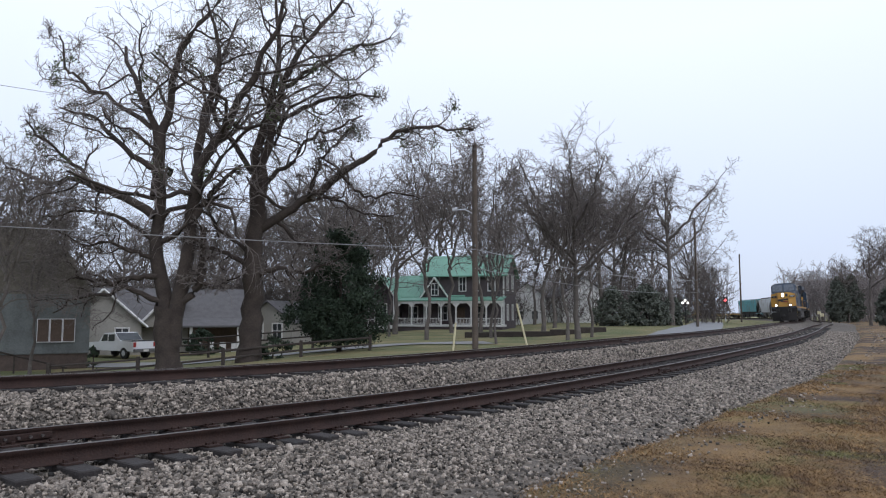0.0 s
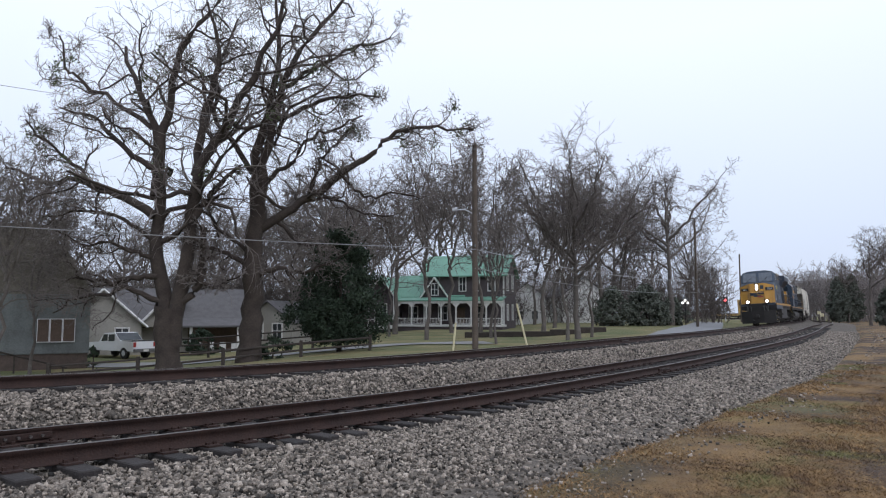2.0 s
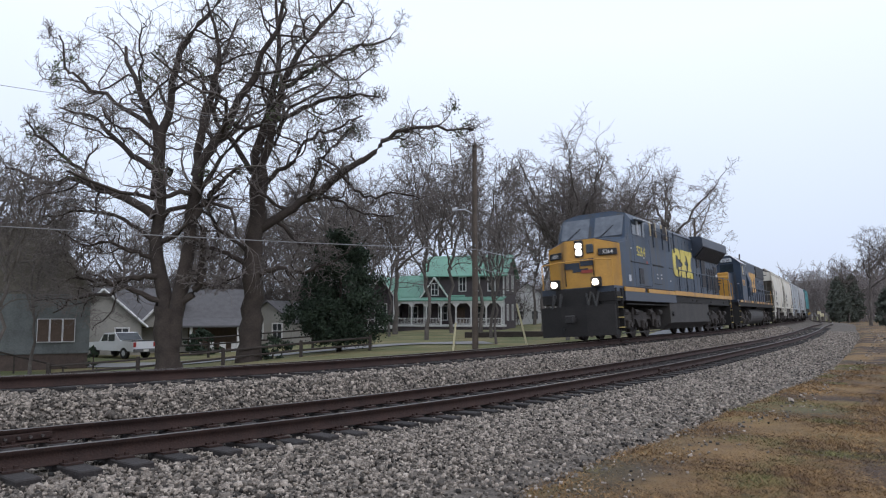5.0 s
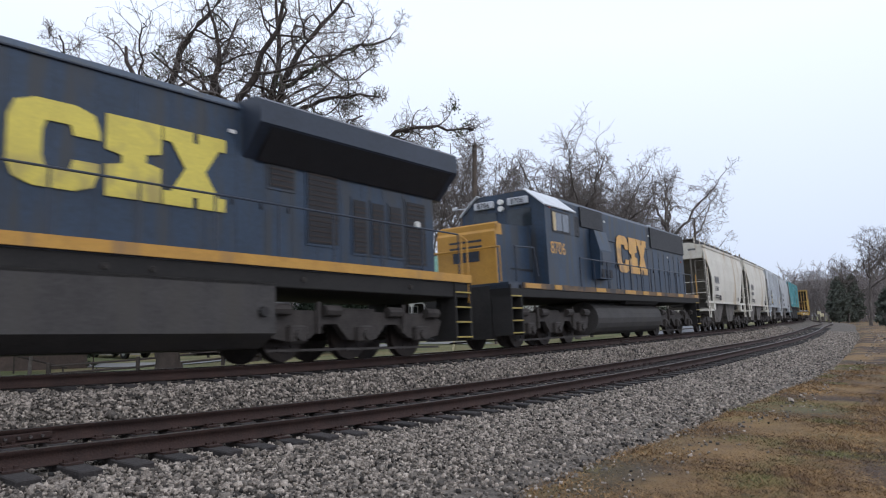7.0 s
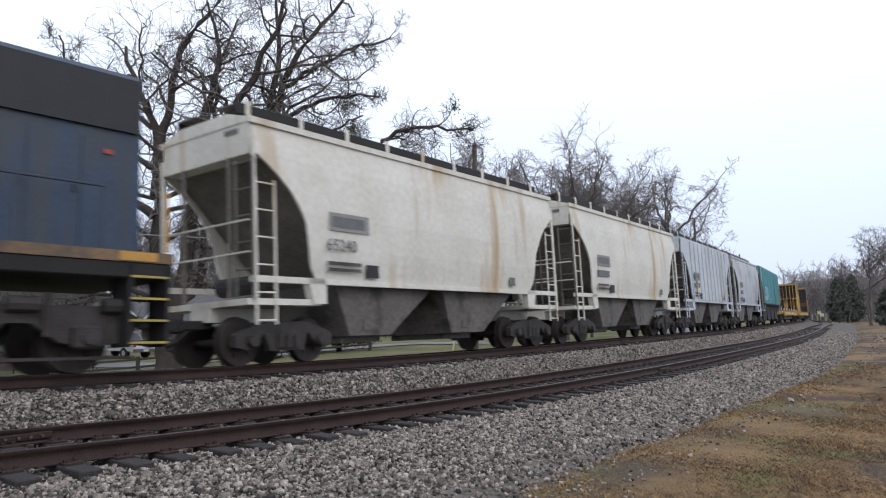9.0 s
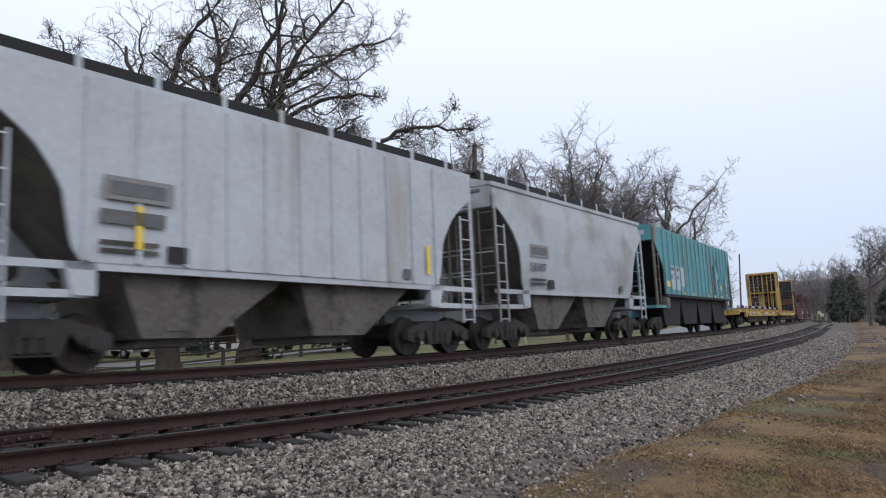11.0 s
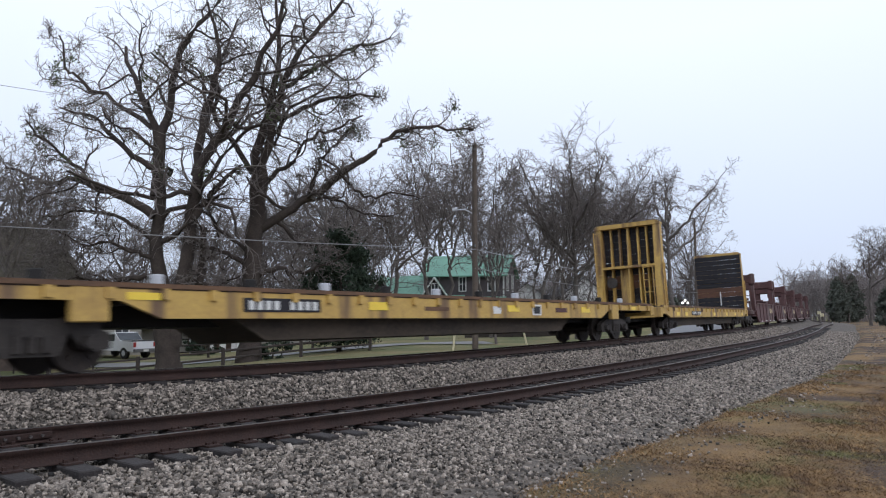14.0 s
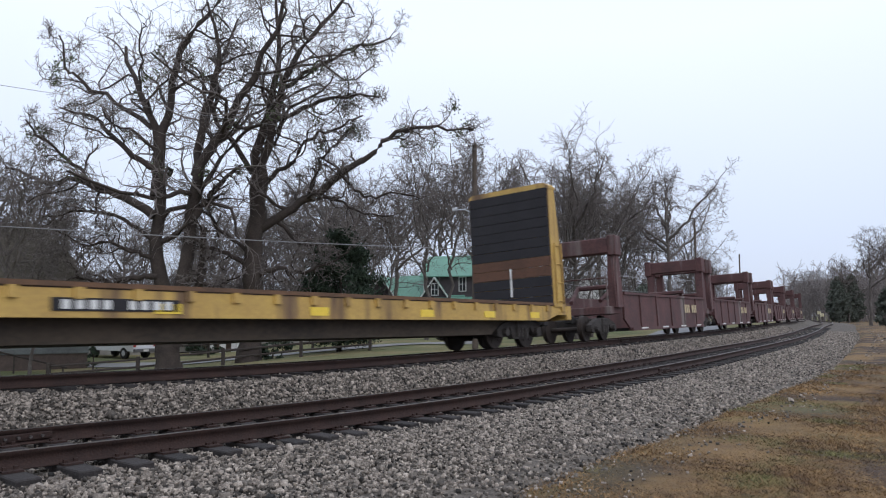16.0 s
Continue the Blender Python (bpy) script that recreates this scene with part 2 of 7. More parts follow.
def grass_material():
    """Dead brown verge on the near side of the tracks, greener lawn beyond, patchy."""
    m = bpy.data.materials.new("winter_grass")
    m.use_nodes = True
    n, l = m.node_tree.nodes, m.node_tree.links
    s = n["Principled BSDF"]
    s.inputs["Roughness"].default_value = 0.95
    tc = n.new("ShaderNodeTexCoord")

    def noise_of(scale, detail=5):
        q = n.new("ShaderNodeTexNoise")
        q.inputs["Scale"].default_value, q.inputs["Detail"].default_value = scale, detail
        l.new(tc.outputs["Object"], q.inputs["Vector"])
        return q.outputs[0]

    def mixed(fac, a, b, lo, hi):
        r = n.new("ShaderNodeMapRange")
        r.inputs[1].default_value, r.inputs[2].default_value = lo, hi
        l.new(fac, r.inputs[0])
        q = n.new("ShaderNodeMix")
        q.data_type = "RGBA"
        l.new(r.outputs[0], q.inputs[0])
        for sock, c in ((q.inputs[6], a), (q.inputs[7], b)):
            if isinstance(c, tuple):
                sock.default_value = (*c, 1)
            else:
                l.new(c, sock)
        return q.outputs[2]

    straw = mixed(noise_of(0.42, 7), (0.050, 0.030, 0.021), (0.21, 0.125, 0.048), 0.44, 0.58)
    straw = mixed(noise_of(14.0), straw, (0.165, 0.115, 0.065), 0.5, 0.9)
    straw = mixed(noise_of(0.22, 3), straw, (0.105, 0.10, 0.042), 0.55, 0.70)
    green = mixed(noise_of(0.25), (0.105, 0.122, 0.045), (0.20, 0.165, 0.075), 0.40, 0.60)
    green = mixed(noise_of(10.0), green, (0.10, 0.11, 0.05), 0.5, 0.9)
    sep = n.new("ShaderNodeSeparateXYZ")
    l.new(tc.outputs["Object"], sep.inputs[0])
    side = n.new("ShaderNodeMath")
    side.operation = "MULTIPLY_ADD"
    side.inputs[1].default_value = -0.55
    l.new(sep.outputs[1], side.inputs[0])
    l.new(sep.outputs[0], side.inputs[2])
    col = mixed(side.outputs[0], green, straw, -6.0, -2.0)
    l.new(col, s.inputs["Base Color"])
    bp = n.new("ShaderNodeBump")
    bp.inputs["Strength"].default_value, bp.inputs["Distance"].default_value = 0.7, 0.05
    l.new(noise_of(25.0, 6), bp.inputs["Height"])
    l.new(bp.outputs[0], s.inputs["Normal"])
    return m


M["grass"] = grass_material()
build_ground()


# ---- ballast beds ----
def build_ballast():
    prof = [(-3.9, -0.46), (-3.3, -0.40), (-2.5, -0.32), (-1.6, -0.30), (-0.75, -0.275), (0.75, -0.27), (2.2, -0.265)]
    rows = [on_track(o, NEAR_TOP + d) for o, d in prof]
    rows += [on_track(FAR_OFF + o, FAR_TOP + d) for o, d in ((-1.05, -0.28), (-0.5, -0.24), (0.75, -0.26), (2.0, -0.26), (2.9, -0.55), (4.6, -1.15), (6.0, -2.2))]
    v, f = sweep(rows)
    v[:, 2] += 0.015 * np.sin(v[:, 0] * 3.1) * np.cos(v[:, 1] * 2.7)
    tagged(mesh_np("ballast_bed", v, f[:, ::-1], M["ballast"], smooth=True), "grey crushed-stone ballast bed under two tracks", "ballast", kind="structure")


build_ballast()


def build_track(name, off, top, cant, label):
    tr = thing(name, label, "railway track", kind="structure")
    head = [(-0.037, 0.0), (0.037, 0.0), (0.037, -0.035), (0.009, -0.05), (0.009, -0.145), (0.07, -0.16), (0.07, -0.175), (-0.07, -0.175), (-0.07, -0.16), (-0.009, -0.145), (-0.009, -0.05), (-0.037, -0.035), (-0.037, 0.0)]
    for o, dz in ((0, 0), (GAUGE, -cant)):
        rows = [on_track(off + o + px, top + dz + pz) for px, pz in head]
        v, f = sweep(rows)
        ob = mesh_np("rail", v, f[:, ::-1], M["rail"], tr, "rust-brown steel rail")
        ob.data.materials.append(M["railhead"])
        idx = np.zeros(len(f), np.int32)
        per = (len(head) - 1)
        idx = np.where(np.arange(len(f)) < len(rows[0]) - 1, 1, 0).astype(np.int32)
        ob.data.polygons.foreach_set("material_index", idx)
    return tr


near_track = build_track("railway_track", 0.0, NEAR_TOP, 0.0, "empty rusty track on dark wooden ties in ballast")
far_track = build_track("railway_track", FAR_OFF, FAR_TOP, CANT, "main track canted in its curve on wooden ties")


def build_ties(track, off, top, cant, s0, s1):
    bm = bmesh.new()
    box(bm, -1.3, 1.3, -0.115, 0.115, -0.175, 0.0, 0.012)
    me = bpy.data.meshes.new("tie")
    bm.to_mesh(me)
    bm.free()
    me.materials.append(M["tie"])
    rng = random.Random(5)
    s = s0
    while s < s1:
        i = int((s + 60) / STEP)
        c = BASE[i] + (s - S[i]) * np.array([LEFT[i, 1], -LEFT[i, 0]]) + (off + GAUGE / 2) * LEFT[i]
        ob = new("tie", me)
        ob.parent = track
        ang = math.degrees(math.atan2(LEFT[i, 1], LEFT[i, 0]))
        ob.matrix_basis = pose(c[0], c[1], LEVEL[i] + top - cant / 2 - 0.185 - rng.uniform(0, 0.02), 0, math.degrees(math.atan2(cant, GAUGE)), ang + rng.uniform(-1.5, 1.5))
        s += 0.53 + rng.uniform(-0.02, 0.02)


build_ties(near_track, 0.0, NEAR_TOP, 0.0, -12, 90)
build_ties(far_track, FAR_OFF, FAR_TOP, CANT, -12, 60)


# ---- loose ballast stones, dense near the eye ----
def stone_field():
    rng = np.random.default_rng(3)
    ico = bmesh.new()
    bmesh.ops.create_cube(ico, size=1.25)
    bmesh.ops.triangulate(ico, faces=ico.faces[:])
    iv = np.array([v.co[:] for v in ico.verts])
    ifc = np.array([[v.index for v in f.verts] for f in ico.faces])
    ico.free()
    shapes = []
    for k in range(10):
        a = (iv + rng.normal(size=(8, 3)) * 0.17) * rng.uniform(0.6, 1.15, (1, 3))
        shapes.append(a)
    prof_o = np.array([-4.3, -3.3, -2.5, -1.6, -0.9, 2.15, FAR_OFF - 1.05, FAR_OFF - 0.5, FAR_OFF + 0.0])
    prof_z = np.array([NEAR_TOP - 0.47, NEAR_TOP - 0.40, NEAR_TOP - 0.32, NEAR_TOP - 0.285, NEAR_TOP - 0.265, NEAR_TOP - 0.25, FAR_TOP - 0.28, FAR_TOP - 0.235, FAR_TOP - 0.23])
    P, Z = [], []
    for s0, s1, dens, r in ((-9, 3, 800, 0.021), (3, 11, 560, 0.0235), (11, 22, 420, 0.024), (22, 40, 300, 0.026), (40, 72, 120, 0.036)):
        n = int((s1 - s0) * (FAR_OFF + 5.4) * dens)
        s = rng.uniform(s0, s1, n)
        o = rng.uniform(-5.2, FAR_OFF, n)
        keep = rng.random(n) < np.where(o < -2.3, np.clip((o + 5.2) / 2.9, 0.0, 1) ** 3.2, 1.0)
        keep &= ~((np.abs(o) < 0.09) | (np.abs(o - GAUGE) < 0.09))
        s, o = s[keep], o[keep]
        i = ((s + 60) / STEP).astype(int)
        w = (s - S[i]) / STEP
        b = BASE[i] * (1 - w)[:, None] + BASE[i + 1] * w[:, None]
        xy = b + o[:, None] * LEFT[i]
        bed = np.where(o < -3.9, ground_z(xy[:, 0], xy[:, 1]), np.interp(o, prof_o, prof_z) + LEVEL[i])
        z = bed + rng.uniform(-0.3, 0.7, len(s)) * r
        P.append(np.concatenate([xy, z[:, None]], 1))
        Z.append(r * np.exp(rng.normal(size=len(s)) * 0.33))
    P, Z = np.concatenate(P), np.concatenate(Z)
    vis = (P[:, 1] > 1.5) & (P[:, 0] / P[:, 1] > -0.68) & (P[:, 0] / P[:, 1] < 0.68)
    P, Z = P[vis], Z[vis]
    n = len(P)
    V = np.stack(shapes)[rng.integers(0, 10, n)]
    a, e = rng.uniform(0, 6.283, n), rng.normal(size=n) * 0.9
    ca, sa, ce, se = np.cos(a), np.sin(a), np.cos(e), np.sin(e)
    x, y, z = V[..., 0], V[..., 1], V[..., 2]
    y, z = y * ce[:, None] - z * se[:, None], y * se[:, None] + z * ce[:, None]
    x, y = x * ca[:, None] - y * sa[:, None], x * sa[:, None] + y * ca[:, None]
    V = np.stack([x, y, z], -1) * Z[:, None, None] + P[:, None]
    F = (np.arange(n)[:, None, None] * 8 + ifc[None]).reshape(-1, 3)
    tagged(mesh_np("ballast_stones", V.reshape(-1, 3), F, M["stone"]), "loose angular grey ballast stones", "gravel", kind="stuff")
    return n


stone_field()


def grass_blades():
    rng = np.random.default_rng(8)
    n = 300000
    d = 4.0 + 22 * rng.random(n) ** 1.6
    x = d * rng.uniform(-0.1, 0.66, n)
    off, lev, s = nearest_off(x, d)
    keep = (off < -2.7) & (rng.random(n) < np.clip((-off - 2.7) / 1.5, 0.04, 1))
    x, d = x[keep], d[keep]
    z = ground_z(x, d)
    n = len(x)
    h = rng.uniform(0.012, 0.04, n) * (1 + 0.6 * np.sin(x * 2.1) * np.sin(d * 1.7))
    a = rng.uniform(0, 6.283, n)
    w = 0.003 + 0.0009 * d
    lean = rng.normal(size=(n, 2)) * 0.055
    p = np.stack([x, d, z - 0.01], 1)
    side = np.stack([np.cos(a) * w, np.sin(a) * w, np.zeros(n)], 1)
    top = p + np.stack([lean[:, 0], lean[:, 1], h], 1)
    v = np.stack([p - side, p + side, top], 1).reshape(-1, 3)
    tagged(mesh_np("grass_blades", v, np.arange(n * 3).reshape(-1, 3), M["dry_grass"]), "short dry brown winter grass", "grass", kind="stuff")


M["dry_grass"] = mat("dry_grass", (0.31, 0.19, 0.083), (0.075, 0.045, 0.031), 0.9, scale=0.5, fine=5, bump=0, vary=0.35, island=True, spots=(0.19, 0.20, 0.075), spot_at=0.60, spot_scale=0.5)
grass_blades()


def rail_hardware():
    """Tie plates with spike heads on the near ties, joint bars, and a few odd things in the ballast."""
    bm = bmesh.new()
    box(bm, -0.19, 0.19, -0.095, 0.095, 0.0, 0.02)
    for x in (-0.1, 0.1):
        for y in (-0.05, 0.05):
            box(bm, x - 0.018, x + 0.018, y - 0.018, y + 0.018, 0.02, 0.05)
    me = bpy.data.meshes.new("tie_plate")
    bm.to_mesh(me)
    bm.free()
    me.materials.append(M["rail"])
    ties = [o for o in near_track.children if o.name.startswith("tie") and o.matrix_basis.translation.y < 24]
    for tie in ties:
        for x in (-GAUGE / 2, GAUGE / 2):
            ob = new("tie_plate", me)
            ob.parent = tie
            ob.matrix_basis = pose(x, 0, 0.002)
    for s, o in ((-3.2, GAUGE), (13.0, 0.0), (21.0, FAR_OFF)):
        i = int((s + 60) / STEP)
        c = BASE[i] + (o - 0.028) * LEFT[i]
        bm = bmesh.new()
        box(bm, -0.45, 0.45, -0.02, 0.02, -0.14, -0.055, 0.008)
        bar = part("joint_bar", bm, M["rail"], near_track if o < 3 else far_track)
        bar.matrix_basis = pose(c[0], c[1], LEVEL[i] + (NEAR_TOP if o < 3 else FAR_TOP), 0, 0, math.degrees(math.atan2(-LEFT[i, 0], LEFT[i, 1])))
        for x in (-0.33, -0.2, -0.07, 0.07, 0.2, 0.33):
            bm = bmesh.new()
            tube(bm, (x, -0.02, -0.095), (x, -0.06, -0.095), 0.017, None, 6)
            part("bolt", bm, M["railhead"], bar, "worn bright bolt")


rail_hardware()


def odd_stone(x, y, r, material, label):
    bm = bmesh.new()
    bmesh.ops.create_icosphere(bm, subdivisions=2, radius=r)
    rng = random.Random(int(x * 100))
    for v in bm.verts:
        v.co *= rng.uniform(0.85, 1.12)
        v.co.z *= 0.7
    off, lev, s = nearest_off(x, y)
    z = float(np.interp(off[0], [-4.3, -3.3, -2.5, -1.6], [NEAR_TOP - 0.47, NEAR_TOP - 0.40, NEAR_TOP - 0.32, NEAR_TOP - 0.25]) + lev[0])
    ob = part("stone", bm, material)
    ob.matrix_world = pose(x, y, z + r * 0.4)
    tagged(ob, label, "stone")


odd_stone(-1.62, 5.95, 0.055, M["red_stone"], "reddish lump of stone in the ballast")
odd_stone(1.12, 8.1, 0.035, M["stone"], "pale stone in the ballast")
# ---- trees ----
def tubes(P, R, k):
    """Tubes of k sides round the polylines P (m, n, 3) of radii R (m, n): verts, quads."""
    m, n, _ = P.shape
    T = np.gradient(P, axis=1)
    T /= np.linalg.norm(T, axis=2, keepdims=True) + 1e-9
    ref = np.where(np.abs(T[..., 2:3]) > 0.8, np.array([1.0, 0.1, 0]), np.array([0, 0.1, 1.0]))
    A = np.cross(T, ref)
    A /= np.linalg.norm(A, axis=2, keepdims=True) + 1e-9
    B = np.cross(T, A)
    a = np.arange(k) * 2 * np.pi / k
    V = P[:, :, None] + R[:, :, None, None] * (np.cos(a)[None, None, :, None] * A[:, :, None] + np.sin(a)[None, None, :, None] * B[:, :, None])
    base = (np.arange(m)[:, None, None] * n + np.arange(n - 1)[None, :, None]) * k
    j = np.arange(k)[None, None]
    j2 = (j + 1) % k
    F = np.stack([base + j, base + j2, base + k + j2, base + k + j], -1).reshape(-1, 4)
    return V.reshape(-1, 3), F


def resample(pts, n):
    pts = np.asarray(pts, float)
    d = np.concatenate([[0], np.cumsum(np.linalg.norm(np.diff(pts, axis=0), axis=1))])
    t = np.linspace(0, d[-1], n)
    q = np.stack([np.interp(t, d, pts[:, i]) for i in range(3)], 1)
    for _ in range(2):
        q[1:-1] = (q[:-2] + 2 * q[1:-1] + q[2:]) / 4
    return q


def shoots(P, R, rng, count, ang, ratio, n, wob, up, thin, lo=0.25, tip=0.35, floor=0.004):
    """Side branches of the branches P, R."""
    m, n0, _ = P.shape
    f = lo + (1 - lo) * (np.arange(count)[None] + rng.random((m, count))) / count
    f = np.clip(f, 0, 0.999) * (n0 - 1)
    i = f.astype(int)
    w = (f - i)[..., None]
    r = np.arange(m)[:, None]
    pos = P[r, i] * (1 - w) + P[r, i + 1] * w
    rad = R[r, i] * (1 - w[..., 0]) + R[r, i + 1] * w[..., 0]
    tan = P[r, i + 1] - P[r, i]
    tan /= np.linalg.norm(tan, axis=2, keepdims=True) + 1e-9
    L = np.linalg.norm(np.diff(P, axis=1), axis=2).sum(1)[:, None]
    ln = L * (ratio[0] + (ratio[1] - ratio[0]) * rng.random((m, count))) * (1.15 - 0.55 * f / (n0 - 1))
    rd = rng.normal(size=(m, count, 3))
    rd -= (rd * tan).sum(2, keepdims=True) * tan
    rd /= np.linalg.norm(rd, axis=2, keepdims=True) + 1e-9
    a = np.radians(ang[0] + (ang[1] - ang[0]) * rng.random((m, count)))[..., None]
    d = tan * np.cos(a) + rd * np.sin(a)
    d[..., 2] += up
    d /= np.linalg.norm(d, axis=2, keepdims=True) + 1e-9
    M_ = m * count
    pos, d, ln, rad = pos.reshape(M_, 3), d.reshape(M_, 3), ln.reshape(M_), rad.reshape(M_)
    out = np.zeros((M_, n, 3))
    out[:, 0] = pos
    for q in range(1, n):
        d = d + rng.normal(size=(M_, 3)) * wob
        d[:, 2] += up * 0.35
        d /= np.linalg.norm(d, axis=1, keepdims=True) + 1e-9
        out[:, q] = out[:, q - 1] + d * (ln / (n - 1))[:, None]
    r0 = np.maximum(rad * thin, floor)
    RR = r0[:, None] * np.linspace(1, tip, n)[None]
    return out, np.maximum(RR, floor)


def joined(sets):
    vs, fs, o = [], [], 0
    for v, f in sets:
        vs.append(v)
        fs.append(f + o)
        o += len(v)
    return np.concatenate(vs), np.concatenate(fs)


def leaf_cloud(centres, spread, per, size, rng, squash=1.0):
    """Small folded leaves (two triangles as a quad) strewn round the centres."""
    c = np.repeat(np.asarray(centres), per, 0)
    n = len(c)
    p = rng.normal(size=(n, 3)) * spread
    p[:, 2] *= squash
    p = c + p
    a, b = rng.normal(size=(n, 3)), rng.normal(size=(n, 3))
    a /= np.linalg.norm(a, axis=1, keepdims=True)
    b -= (a * b).sum(1, keepdims=True) * a
    b /= np.linalg.norm(b, axis=1, keepdims=True)
    s = size * (0.6 + 0.8 * rng.random((n, 1)))
    v = np.stack([p - a * s, p + b * s * 0.55, p + a * s, p - b * s * 0.55], 1).reshape(-1, 3)
    return v, np.arange(n * 4).reshape(-1, 4)


def bare_tree(name, stems, seed, label, twigs=(6, 6, 5), bark="bark", twig="twig", fine=0.011, mistletoe=0, up=0.12, spread=(25, 60), ratio=(0.25, 0.5), m=None, group="", lo=0.35, bare_foot=0, crook=0.012, wob=0.30):
    """stems: list of (points, radius at foot, radius at end)."""
    rng = np.random.default_rng(seed)
    t = thing(name, label, "tree", m, group)
    Ps, Rs = [], []
    for pts, r0, r1 in stems:
        q = resample(pts, 16)
        q[1:] += rng.normal(size=(15, 3)) * min(0.07, 0.10 * np.linalg.norm(q[1] - q[0]))
        bend = np.cumsum(rng.normal(size=(16, 3)), axis=0)
        bend -= np.linspace(0, 1, 16)[:, None] * bend[-1]
        q += bend * (crook if r0 < 0.2 else 0.004) * np.linalg.norm(q[-1] - q[0]) * np.sin(np.linspace(0, np.pi, 16))[:, None]
        Ps.append(q)
        Rs.append(np.linspace(r0, r1, 16) * (1 + 0.03 * rng.normal(size=16)))
    P0, R0 = np.stack(Ps), np.stack(Rs)
    for i, (pts, r0, r1) in enumerate(stems):
        if pts[0][2] < 0.1:
            R0[i, 0] *= 1.22
            R0[i, 1] *= 1.08
            P0[i, 0, 2] -= 0.35
    P1, R1 = shoots(P0[bare_foot:], R0[bare_foot:], rng, twigs[0], spread, ratio, 9, wob, up, 0.5, lo=lo, floor=fine * 1.8)
    P2, R2 = shoots(P1, R1, rng, twigs[1], (30, 75), (0.35, 0.7), 7, wob * 1.1, up * 0.7, 0.55, lo=0.15, floor=fine * 1.3)
    P3, R3 = shoots(P2, R2, rng, twigs[2], (25, 70), (0.35, 0.75), 4, wob, up * 0.6, 0.6, lo=0.15, floor=fine)
    v, f = joined([tubes(P0, R0, 9), tubes(P1, R1, 5)])
    mesh_np("trunk", v, f, M[bark], t, smooth=True)
    v, f = joined([tubes(P2, R2, 3), tubes(P3, R3 * 0.8, 3)])
    mesh_np("crown", v, f, M[twig], t, "bare fine winter twigs")
    if mistletoe:
        high = P2[P2[:, 2, 2] > 9.0]
        tips = high[rng.integers(0, len(high), mistletoe), 2]
        v, f = leaf_cloud(tips, 0.20, 60, 0.07, rng)
        mesh_np("mistletoe", v, f, M["mistletoe"], t, "green mistletoe clumps in the bare boughs")
    return t


def stem(*xz, seed=0, depth=0.35):
    r = random.Random(seed + len(xz))
    y, out = 0.0, []
    for k, (x, z) in enumerate(xz):
        out.append((x, y, z))
        y += r.uniform(-depth, depth) * (1 + 0.25 * k)
    return out


def put(x, y, rz=0.0, s=1.0):
    return Matrix.Translation((x, y, gz(x, y))) @ pose(0, 0, 0, 0, 0, rz) @ Matrix.Scale(s, 4)


# two big oaks by the line
bare_tree("oak_tree", [
    (stem((0, 0), (-0.15, 1.6), (-0.2, 3.2), seed=1, depth=0.05), 0.58, 0.56),
    (stem((-0.25, 1.2), (-0.45, 3.4), (-1.0, 6.1), (-0.9, 10.2), (-1.3, 12.6), (-2.05, 14.2), (-2.8, 15.5), (-3.2, 16.6), seed=2), 0.42, 0.07),
    (stem((-0.95, 8.6), (-0.45, 12.6), (-0.1, 15.4), (0.95, 16.8), (1.8, 18.2), (2.6, 19.8), seed=3), 0.27, 0.06),
    (stem((0.15, 1.2), (0.25, 3.4), (0.65, 6.1), (1.0, 9.8), (2.5, 12.0), (3.6, 14.1), (5.3, 16.3), (5.8, 19), seed=4), 0.42, 0.07),
    (stem((1.0, 9.6), (1.3, 12.6), (2.2, 15.4), (1.5, 18.4), seed=5), 0.24, 0.06),
    (stem((-1.0, 7.6), (-3.2, 9.0), (-4.9, 9.7), (-6.8, 9.2), (-8.6, 10.2), seed=6), 0.24, 0.05),
    (stem((-1.0, 10.0), (-3.0, 11.0), (-4.6, 12.6), (-6.2, 13.2), seed=7), 0.17, 0.04),
    (stem((-0.7, 4.6), (-2.5, 4.9), (-4.2, 4.3), (-5.0, 4.6), seed=8), 0.16, 0.05),
    (stem((0.8, 7.2), (2.2, 9.2), (3.0, 10.0), seed=9), 0.2, 0.08),
    (stem((-1.2, 12.0), (-3.6, 13.6), (-5.4, 15.2), (-5.8, 16.6), seed=22), 0.13, 0.04),
    (stem((-4.4, 9.5), (-6.0, 11.4), (-7.6, 12.4), seed=23), 0.11, 0.04),
    (stem((-0.5, 3.4), (-2.0, 3.9), (-3.6, 3.2), (-5.2, 3.4), (-6.4, 2.8), seed=31), 0.15, 0.03),
    (stem((-0.8, 5.4), (-2.6, 6.4), (-4.6, 6.2), (-6.2, 7.0), seed=32), 0.12, 0.03),
    (stem((0.3, 3.2), (1.3, 4.0), (1.5, 6.2), (1.55, 7.0), seed=33, depth=0.1), 0.20, 0.13),
    (stem((0.5, 4.6), (1.9, 4.2), (3.4, 4.6), seed=34), 0.13, 0.03),
    (stem((-1.0, 6.4), (-2.4, 7.6), (-4.4, 8.0), (-6.4, 7.4), seed=35), 0.11, 0.03)],
    11, "tall forked oak, bare grey-brown limbs with mistletoe", (11, 9, 6), fine=0.010, mistletoe=30, m=put(-13.3, 36.0), lo=0.28, bare_foot=1, crook=0.022, wob=0.36, up=0.07, spread=(35, 80))
